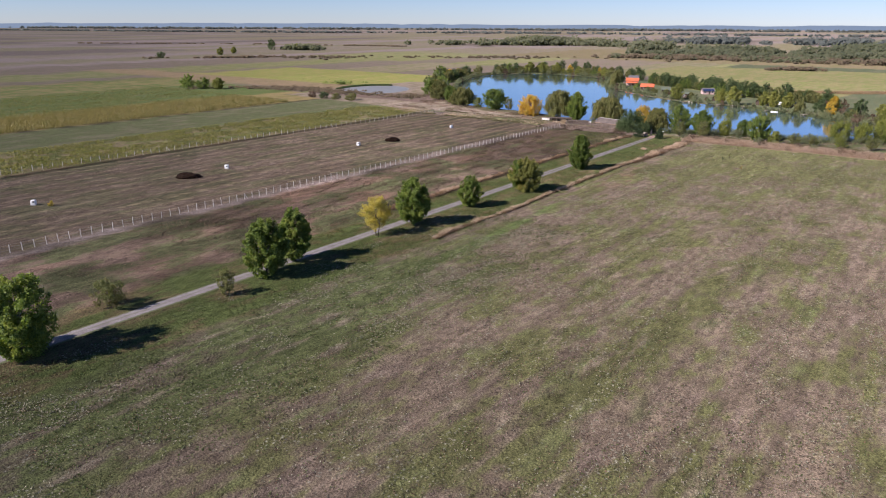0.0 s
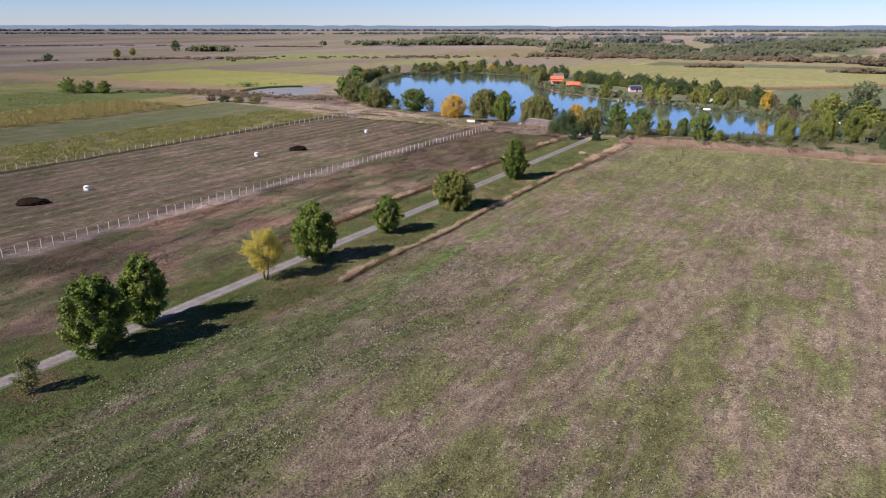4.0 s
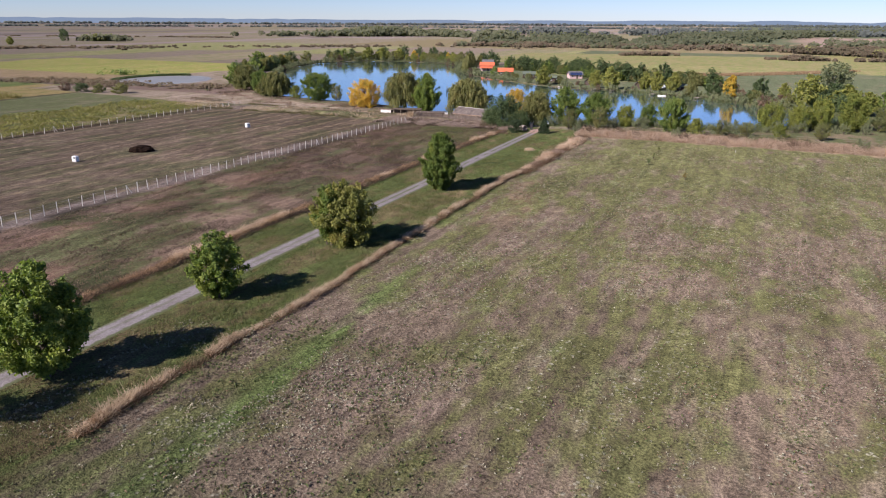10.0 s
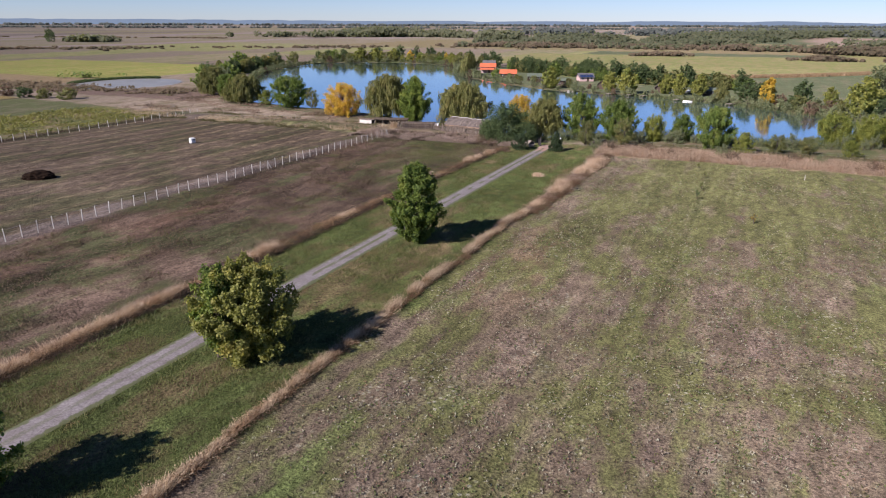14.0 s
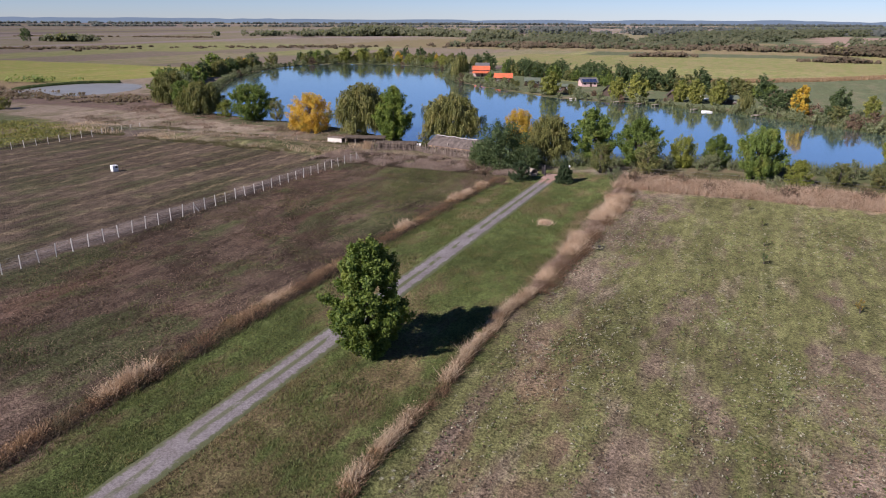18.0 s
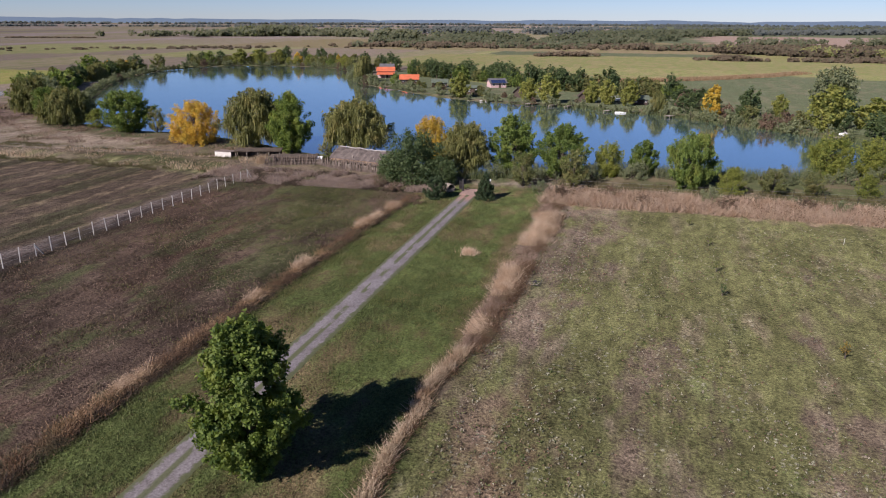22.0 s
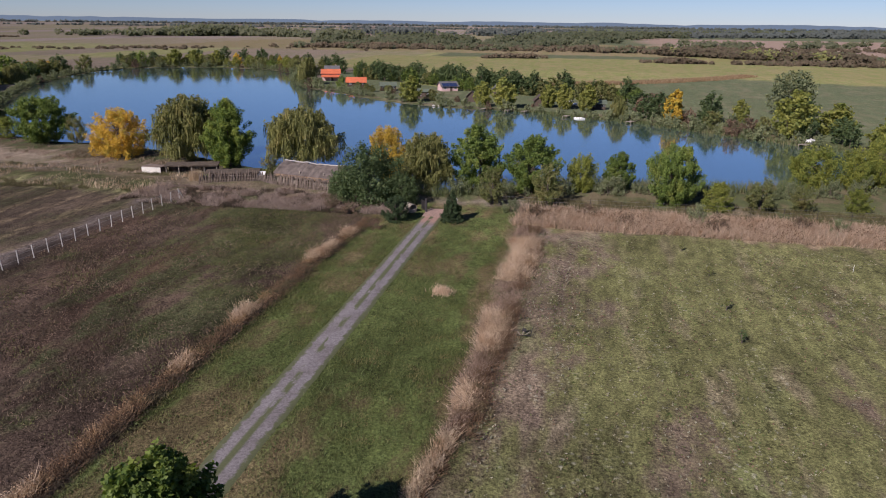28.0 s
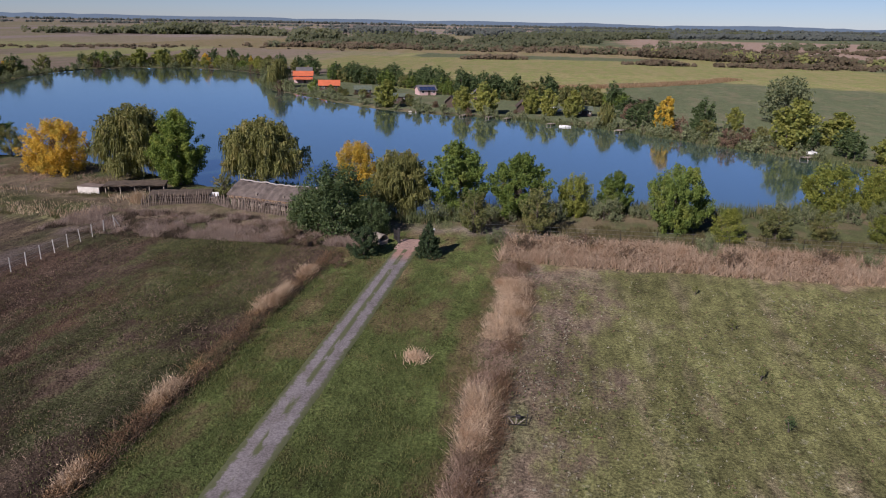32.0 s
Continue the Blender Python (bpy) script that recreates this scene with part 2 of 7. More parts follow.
    ruts = calc(nt, "MULTIPLY", calc(nt, "MULTIPLY", ramp(nt, wheel, 0.94, 0.995), weeds), ramp(nt, noise_of(nt, row, 0.9, 3.0), 0.42, 0.6))
    shade = calc(nt, "MULTIPLY", shade, calc(nt, "SUBTRACT", 1.0, calc(nt, "MULTIPLY", ruts, 0.17)))
    shade = calc(nt, "ADD", 1.0, calc(nt, "MULTIPLY", calc(nt, "SUBTRACT", shade, 1.0), tex))
    grey = node(nt, "CombineXYZ", X=shade, Y=shade, Z=shade).outputs[0]
    nt.links.new(mix(nt, 1.0, col, grey, "MULTIPLY"), b.inputs["Base Color"])
    b.inputs["Roughness"].default_value = 0.95
    b.inputs["Diffuse Roughness"].default_value = 1.0
    b.inputs["Specular IOR Level"].default_value = 0.05
    height = calc(nt, "ADD", calc(nt, "MULTIPLY", fine, 0.7), calc(nt, "MULTIPLY", f1, 0.8))
    nt.links.new(node(nt, "Bump", Height=calc(nt, "MULTIPLY", height, tex), Strength=1.0, Distance=0.27).outputs[0], b.inputs["Normal"])
    return m


def road_material():
    m, nt, b = shader("worn_gravel_track")
    pos = node(nt, "NewGeometry").outputs["Position"]
    turned = node(nt, "Mapping", Vector=pos, Rotation=(0, 0, TH)).outputs[0]
    half = node(nt, "Mapping", Vector=turned, Scale=(1.0, 0.3, 1.0)).outputs[0]
    u = node(nt, "SeparateXYZ", Vector=turned).outputs[0]
    v = node(nt, "SeparateXYZ", Vector=turned).outputs[1]
    off = calc(nt, "ABSOLUTE", calc(nt, "SUBTRACT", u, ROAD_U))
    n1, n2 = noise_of(nt, half, 0.9, 4.0, 0.6), noise_of(nt, turned, 7.0, 4.0, 0.7)
    stone = mix(nt, ramp(nt, n2, 0.3, 0.7), (0.135, 0.118, 0.118), (0.27, 0.243, 0.242))
    stone = mix(nt, ramp(nt, noise_of(nt, turned, 0.5, 3.0), 0.4, 0.65), stone, mix(nt, 1.0, stone, (0.8, 0.78, 0.76), "MULTIPLY"))
    grass = mix(nt, n2, (0.05, 0.066, 0.026), (0.125, 0.125, 0.056))
    mane = calc(nt, "MULTIPLY", ramp(nt, off, 0.36, 0.12), ramp(nt, n1, 0.4, 0.5))
    mane = calc(nt, "MULTIPLY", mane, ramp(nt, v, 0.0, 60.0, 0.45, 1.0))
    edge = ramp(nt, calc(nt, "ADD", off, calc(nt, "MULTIPLY", calc(nt, "SUBTRACT", noise_of(nt, turned, 1.6, 4.0, 0.7), 0.5), 1.0)), 0.82, 1.12)
    cover = calc(nt, "MAXIMUM", mane, edge)
    red = calc(nt, "MULTIPLY", ramp(nt, v, 110.0, 113.5), 0.8)
    brick = mix(nt, n2, (0.3, 0.15, 0.11), (0.42, 0.26, 0.2))
    nt.links.new(mix(nt, cover, mix(nt, red, stone, brick), grass), b.inputs["Base Color"])
    b.inputs["Roughness"].default_value = 0.95
    nt.links.new(node(nt, "Bump", Height=n2, Strength=0.6, Distance=0.05).outputs[0], b.inputs["Normal"])
    return m


def water_material():
    m, nt, b = shader("lake_water")
    pos = node(nt, "NewGeometry").outputs["Position"]
    b.inputs["Base Color"].default_value = (0.055, 0.105, 0.095, 1)
    b.inputs["Roughness"].default_value = 0.1
    b.inputs["IOR"].default_value = 2.4
    b.inputs["Coat Weight"].default_value, b.inputs["Coat Roughness"].default_value, b.inputs["Coat IOR"].default_value = 1.0, 0.07, 2.4
    h = calc(nt, "ADD", calc(nt, "MULTIPLY", noise_of(nt, pos, 0.9, 3.0), 0.6), calc(nt, "MULTIPLY", noise_of(nt, pos, 0.12, 2.0), 0.8))
    nt.links.new(node(nt, "Bump", Height=h, Strength=0.1, Distance=0.05).outputs[0], b.inputs["Normal"])
    return m


M_GROUND, M_ROAD, M_WATER = ground_material(), road_material(), water_material()
M_BARK = plain("bark", (0.11, 0.085, 0.065), 0.9, 0.4, 2.0, 16.0, bump=0.6)
M_POPLAR = leafy("poplar_leaves", (0.058, 0.104, 0.024), (0.22, 0.282, 0.06), (0.245, 0.28, 0.062), 0.38, 0.6)
M_FARYG = leafy("yellowing_willow_leaves", (0.15, 0.175, 0.045), (0.34, 0.33, 0.085), (0.18, 0.215, 0.055), 0.36)
M_GREEN = leafy("fresh_green_leaves", (0.074, 0.12, 0.028), (0.2, 0.262, 0.06), (0.24, 0.275, 0.066), 0.32)
M_WILLOW = leafy("willow_leaves", (0.086, 0.1, 0.034), (0.25, 0.245, 0.085), (0.26, 0.23, 0.085))
# lighter, closer tones put distance haze into the leaf colour
M_FARWOOD = leafy("distant_foliage", (0.11, 0.13, 0.08), (0.165, 0.175, 0.105), (0.18, 0.165, 0.105), 0.55)
M_YELLOWGREEN = leafy("yellow_green_leaves", (0.1, 0.132, 0.027), (0.29, 0.295, 0.06), (0.15, 0.19, 0.042))
M_YELLOW = leafy("yellow_leaves", (0.396, 0.242, 0.028), (0.638, 0.440, 0.066), (0.330, 0.286, 0.055))
M_PALE_YELLOW = leafy("pale_yellow_leaves", (0.44, 0.35, 0.066), (0.68, 0.565, 0.15), (0.45, 0.41, 0.1), 0.45)
M_DARK = leafy("dark_green_leaves", (0.042, 0.074, 0.03), (0.118, 0.155, 0.062))
M_EVERGREEN = leafy("evergreen_needles", (0.022, 0.044, 0.02), (0.065, 0.092, 0.038), None, 0.15)
M_OLIVE = leafy("olive_leaves", (0.101, 0.122, 0.043), (0.230, 0.230, 0.086), (0.201, 0.172, 0.064))
M_GREYGREEN = leafy("grey_green_leaves", (0.114, 0.146, 0.076), (0.240, 0.253, 0.139))
M_RUSSET = leafy("russet_scrub", (0.1, 0.066, 0.047), (0.2, 0.135, 0.09), (0.11, 0.105, 0.055), 0.15, 0.7, (1.1, 1.0, 0.8))
M_RUSTWEED = leafy("rust_brown_weeds", (0.105, 0.064, 0.04), (0.24, 0.155, 0.095), (0.16, 0.13, 0.075), 0.3, 0.7, (1.1, 1.0, 0.8))
M_DITCH = leafy("tan_ditch_grass", (0.24, 0.155, 0.085), (0.5, 0.36, 0.225), (0.3, 0.19, 0.1), 0.35, 0.7, (1.05, 1.0, 0.85))
M_LYING = leafy("flattened_dry_grass", (0.155, 0.105, 0.078), (0.35, 0.262, 0.205), (0.2, 0.14, 0.095), 0.2, 0.8, (1.0, 1.0, 0.85))
M_CROP = leafy("yellowing_crop_leaves", (0.16, 0.165, 0.05), (0.36, 0.33, 0.105), (0.24, 0.2, 0.085), 0.3)
M_BUSH = leafy("bushy_willow_leaves", (0.11, 0.125, 0.036), (0.3, 0.3, 0.085), (0.38, 0.34, 0.1), 0.4)
M_FARSCRUB = leafy("distant_scrub", (0.125, 0.096, 0.066), (0.2, 0.155, 0.105), (0.15, 0.152, 0.085), 0.5, 0.8, (1.05, 1.0, 0.85))
M_BRUSH = leafy("purple_brown_brush", (0.23, 0.17, 0.145), (0.48, 0.38, 0.325), (0.22, 0.15, 0.105), 0.3, 0.7, (1.05, 1.0, 0.92))
M_POND = plain("pale_pond_water", (0.22, 0.215, 0.19), 0.4, 0.15, 0.15, 0.6, bump=0.02)
M_STRAW = leafy("dry_straw", (0.42, 0.31, 0.21), (0.76, 0.61, 0.455), (0.42, 0.275, 0.17), 0.4, 0.6, (1.05, 1.0, 0.92))
M_MAIZE = leafy("ripe_maize", (0.17, 0.145, 0.055), (0.31, 0.26, 0.105), (0.16, 0.17, 0.06), 0.25)
M_DEADREED = leafy("dead_reed", (0.38, 0.28, 0.2), (0.62, 0.48, 0.365), (0.38, 0.25, 0.165), 0.4, 0.6, (1.05, 1.0, 0.92))
M_GRASS = leafy("grass_blades", (0.05, 0.076, 0.022), (0.125, 0.15, 0.055), (0.15, 0.13, 0.06), 0.25, 0.6, (1.05, 1.1, 0.65))
M_PALEWEED = leafy("pale_leafy_weeds", (0.15, 0.148, 0.1), (0.36, 0.335, 0.255), (0.25, 0.2, 0.16), 0.15, 0.6, (1.0, 1.0, 0.8))
# pale bluish leaf tones: the haze near the horizon is put into the colour
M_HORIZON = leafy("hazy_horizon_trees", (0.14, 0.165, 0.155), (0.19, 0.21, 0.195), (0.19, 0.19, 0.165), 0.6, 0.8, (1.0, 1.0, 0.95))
M_VERGE = leafy("verge_grass_blades", (0.068, 0.088, 0.028), (0.18, 0.184, 0.066), (0.215, 0.17, 0.085), 0.3, 0.6, (1.05, 1.1, 0.65))
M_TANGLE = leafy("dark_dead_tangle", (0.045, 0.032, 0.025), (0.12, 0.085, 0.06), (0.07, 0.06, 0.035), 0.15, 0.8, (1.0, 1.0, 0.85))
M_BANK = leafy("rank_bank_grass", (0.07, 0.065, 0.03), (0.18, 0.155, 0.08), (0.11, 0.115, 0.045), 0.25, 0.7, (1.0, 1.0, 0.8))
M_AMBER = leafy("amber_leaves", (0.16, 0.11, 0.03), (0.36, 0.25, 0.055))
M_BULRUSH = leafy("green_reed", (0.06, 0.085, 0.035), (0.13, 0.15, 0.065), (0.2, 0.17, 0.09), 0.2)


# ---------------------------------------------------------------- mesh helpers
def quads(name, corners, material):
    """A mesh of loose four-cornered faces; corners is an (n, 4, 3) array."""
    n = len(corners)
    me = bpy.data.meshes.new(name)
    me.vertices.add(n * 4), me.loops.add(n * 4), me.polygons.add(n)
    me.vertices.foreach_set("co", np.ascontiguousarray(corners, np.float32).ravel())
    me.loops.foreach_set("vertex_index", np.arange(n * 4, dtype=np.int32))
    me.polygons.foreach_set("loop_start", np.arange(0, n * 4, 4, dtype=np.int32))
    me.update(calc_edges=True)
    me.materials.append(material)
    return me


def tris(name, corners, material):
    """A mesh of loose three-cornered faces; corners is an (n, 3, 3) array."""
    n = len(corners)
    me = bpy.data.meshes.new(name)
    me.vertices.add(n * 3), me.loops.add(n * 3), me.polygons.add(n)
    me.vertices.foreach_set("co", np.ascontiguousarray(corners, np.float32).ravel())
    me.loops.foreach_set("vertex_index", np.arange(n * 3, dtype=np.int32))
    me.polygons.foreach_set("loop_start", np.arange(0, n * 3, 3, dtype=np.int32))
    me.update(calc_edges=True)
    me.materials.append(material)
    return me


def solid(name, verts, faces, material, smooth=False):
    me = bpy.data.meshes.new(name)
    me.from_pydata([tuple(map(float, v)) for v in verts], [], faces)
    me.update()
    me.materials.append(material)
    if smooth:
        me.polygons.foreach_set("use_smooth", [True] * len(me.polygons))
    return me


def mesh_of(name, bm, material, smooth=False):
    me = bpy.data.meshes.new(name)
    bm.to_mesh(me)
    bm.free()
    me.materials.append(material)
    if smooth:
        me.polygons.foreach_set("use_smooth", [True] * len(me.polygons))
    return me


def part(name, data, parent, label="", at=None):
    ob = new(name, data)
    ob.parent = parent
    if at is not None:
        ob.matrix_basis = at
    return tagged(ob, label)


def thing(name, label, category, at=None, group="", kind="", data=None):
    ob = new(name, data)
    if at is not None:
        ob.matrix_basis = at
    return tagged(ob, label, category, group, kind)


def box(size, bevel=0.02, at=(0, 0, 0), turn=None, bm=None):
    """A bevelled box with its base centre at a point."""
    out = bm or bmesh.new()
    m = Matrix.Translation(Vector(at) + Vector((0, 0, size[2] / 2)))
    if turn is not None:
        m = m @ turn
    made = bmesh.ops.create_cube(out, size=1, matrix=m @ Matrix.Diagonal((*size, 1)))
    if bevel:
        edges = list({e for v in made["verts"] for e in v.link_edges})
        bmesh.ops.bevel(out, geom=edges, offset=bevel, segments=1, affect="EDGES")
    return out


def tubes(name, lines, material, sides=7):
    """Tapered round limbs; each line is a list of (point, radius)."""
    verts, faces = [], []
    for line in lines:
        pts = [Vector(p) for p, r in line]
        for i, (p, r) in enumerate(line):
            d = (pts[min(i + 1, len(pts) - 1)] - pts[max(i - 1, 0)]).normalized()
            a = d.orthogonal().normalized()
            b = d.cross(a)
            base = len(verts)
            for k in range(sides):
                w = 2 * math.pi * k / sides
                verts.append(Vector(p) + (a * math.cos(w) + b * math.sin(w)) * r)
            if i:
                for k in range(sides):
                    q = (k + 1) % sides
                    faces.append((base - sides + k, base - sides + q, base + q, base + k))
        faces.append(tuple(range(len(verts) - sides, len(verts))))
    return solid(name, verts, faces, material, True)


def unit(n, rng):
    v = rng.normal(size=(n, 3))
    return v / np.linalg.norm(v, axis=1, keepdims=True)


def leaves(centres, size, rng, aspect=0.55, upright=0.0, facing=None):
    """Diamond leaves at each centre, tilted at random or roughly across the given outward directions."""
    n = len(centres)
    a = unit(n, rng)
    if facing is not None:
        out = facing / (np.linalg.norm(facing, axis=1, keepdims=True) + 1e-6) + 1.7 * unit(n, rng) + np.array([0, 0, 0.5])
        a = np.cross(out, a)
        a /= np.linalg.norm(a, axis=1, keepdims=True) + 1e-6
        b = np.cross(out, a)
        b /= np.linalg.norm(b, axis=1, keepdims=True) + 1e-6
        s = (np.asarray(size) * rng.uniform(0.65, 1.35, n))[:, None]
        return np.stack([centres + a * s, centres + b * s * aspect, centres - a * s, centres - b * s * aspect], 1)
    a[:, 2] = a[:, 2] * (1 - upright) - upright
    a /= np.linalg.norm(a, axis=1, keepdims=True)
    b = np.cross(a, unit(n, rng))
    b /= np.linalg.norm(b, axis=1, keepdims=True) + 1e-9
    s = (np.asarray(size) * rng.uniform(0.65, 1.35, n))[:, None]
    return np.stack([centres + a * s, centres + b * s * aspect, centres - a * s, centres - b * s * aspect], 1)


def blades(x, y, z, height, width, lean, rng):
    """Upright tapered blades rooted at x, y, z."""
    n = len(x)
    root = np.stack([x, y, z], 1)
    w = rng.uniform(0, 2 * math.pi, n)
    side = np.stack([np.cos(w), np.sin(w), np.zeros(n)], 1) * np.asarray(width)[:, None] / 2
    tip = root + np.stack([rng.normal(0, 1, n) * lean * height, rng.normal(0, 1, n) * lean * height, height], 1)
    return np.stack([root - side, root + side, tip], 1)


def crown_points(n_clumps, per_clump, height, width, low, rng, shape, clump):
    """Leaf centres: clumps spread through an uneven crown. shape gives the half width at a relative height."""
    out, hubs = [], []
    lump = rng.uniform(0.84, 1.1, (17, 13))
    while len(hubs) < n_clumps:
        h = rng.uniform(0, 1)
        ang = rng.uniform(0, 2 * math.pi)
        rad = shape(h) * lump[int(h * 16.99), int(ang / 6.2832 * 12.99)]
        if rng.random() > shape(h) + 0.15:
            continue
        k = rad * math.sqrt(rng.uniform(0.05, 1))
        hubs.append((math.cos(ang) * k * width / 2, math.sin(ang) * k * width / 2, low + h * (height - low)))
    hubs = np.array(hubs)
    which = np.repeat(np.arange(n_clumps), per_clump)
    spread = unit(len(which), rng) * (rng.random((len(which), 1)) ** 0.5) * clump * 0.72
    spray = np.stack([hubs[:, 0], hubs[:, 1], np.full(n_clumps, width * 0.42)], 1) + rng.normal(0, width * 0.12, (n_clumps, 3))
    spray /= np.linalg.norm(spray, axis=1, keepdims=True)
    k = rng.uniform(-1, 1.15, (len(which), 1))
    spread = spread * (1.15 - 0.5 * np.abs(k)) + spray[which] * k * clump * 0.85
    return hubs, hubs[which] + spread


OVAL = lambda h: max(0.0, math.sin(math.pi * min(1, h * 0.86 + 0.13))) ** 0.65
ROUND = lambda h: max(0.0, math.sin(math.pi * (h * 0.9 + 0.08))) ** 0.5
EGG = lambda h: max(0.0, math.sin(math.pi * (h ** 0.9 * 0.9 + 0.06))) ** 0.7
CONE = lambda h: (1.02 - h) ** 0.75
DOME = lambda h: max(0.0, 1 - (h * 0.97) ** 2.6) ** 0.5 * (0.8 + 0.2 * min(1, h * 4))


def tree(name, label, category, at, height, width, leaf, bark=None, seed=1, clumps=90, per=80, size=0.2, low=0.14, shape=OVAL,
         clump=0.75, stems=1, hang=0.0, group="", fine=False):
    """A tree: trunk with limbs, and a crown of many small leaves; hang adds drooping strands of that length."""
    rng = np.random.default_rng(seed)
    root = thing(name, label, category, Matrix.Translation((*at, 0)), group)
    hubs, pts = crown_points(clumps, per, height * 0.97, width * 0.9, height * low, rng, shape, clump)
    middle = np.array([0, 0, height * (low + 0.45 * (1 - low))])
    corners = [leaves(pts, size, rng, 0.6, 0.0, (pts - middle) * np.array([1, 1, 0.8]))]
    if hang:
        tops = hubs[rng.integers(0, len(hubs), clumps * 26)] + unit(clumps * 26, rng) * clump * 0.8
        length = np.minimum(hang * rng.uniform(0.4, 1.1, len(tops)), np.maximum(tops[:, 2] - 0.5, 0.3))
        side = unit(len(tops), rng) * np.array([1, 1, 0.1]) * (size * rng.uniform(0.16, 0.36, len(tops)))[:, None]
        outward = tops * np.array([0.06, 0.06, 0]) + rng.normal(0, 0.12, tops.shape)
        tips = tops + outward - np.stack([0 * length, 0 * length, length], 1)
        corners.append(np.stack([tips, tops + side, tops + np.array([0, 0, 0.1]), tops - side], 1))
        mids = (tips * 0.5 + tops * 0.5) + rng.normal(0, 0.07, tops.shape)
        corners.append(np.stack([tips + rng.normal(0, 0.15, tops.shape), mids + side * 0.9, mids, mids - side * 0.9], 1))
    coarse = per < 45
    limbs = []
    for s in range(stems):
        off = Vector((0, 0, 0)) if stems == 1 else Vector((math.cos(s * 2.3), math.sin(s * 2.3), 0)) * 0.35
        top = Vector((rng.normal(0, 0.2) + off.x * 3, rng.normal(0, 0.2) + off.y * 3, height * 0.82))
        r = 0.018 * height / math.sqrt(stems) + 0.03
        mid = off.lerp(top, 0.45) + Vector((rng.normal(0, 0.12), rng.normal(0, 0.12), 0))
        limbs.append([(off + Vector((0, 0, -0.15)), r * 1.35), (off + Vector((0, 0, 0.35)), r), (mid, r * 0.62), (top, r * 0.12)])
    for hub in hubs[:: max(1, len(hubs) // (7 if coarse else 24))]:
        h = Vector(hub)
        z = max(0.3, min(h.z * 0.62, height * 0.6))
        start = Vector((0, 0, z))
        limbs.append([(start, 0.008 * height * 0.7), (start.lerp(h, 0.5) + Vector((0, 0, 0.15)), 0.005 * height * 0.7), (h, 0.012)])
    part("trunk", tubes("trunk", limbs, bark or M_BARK, 4 if coarse else 6), root)
    full = np.concatenate(corners)
    if fine:
        part("crown", quads("crown", full, leaf), root)
    else:
        part("crown", tris("crown", full[:, [0, 1, 3]] * np.array([1.0, 1.0, 1.0]), leaf), root)
    return root


def plant_copy(source, x, y, scale, wide=1.0, turn=0.0, label=""):
    ob = copy_thing(source, Matrix.Translation((x, y, 0)) @ Matrix.Rotation(turn, 4, "Z") @ Matrix.Diagonal((scale * wide, scale * wide, scale, 1)))
    return tagged(ob, label)


# ---------------------------------------------------------------- ground, lake, road
def spread_lines(lo, hi, step, far):
    core = np.arange(lo, hi + step / 2, step)
    grow, at, d = [], 0.0, step
    while at < far:
        at += d
        d *= 1.085
        grow.append(at)
    grow = np.array(grow)
    return np.concatenate([lo - grow[::-1], core, hi + grow])


def far_fields(u, v):
    """A patchwork of long strips for the plain farther out: 0 to 1 values that pick each strip's colours."""
    block = np.floor((v + 40 * np.sin(u / 900)) / 420).astype(int)
    width = 48 + 70 * LATTICE[(block * 7) % 128, 3]
    strip = np.floor((u + 31 * block) / width).astype(int)
    return LATTICE[(strip * 5 + block * 11) % 128, (strip * 3 + 40) % 128]


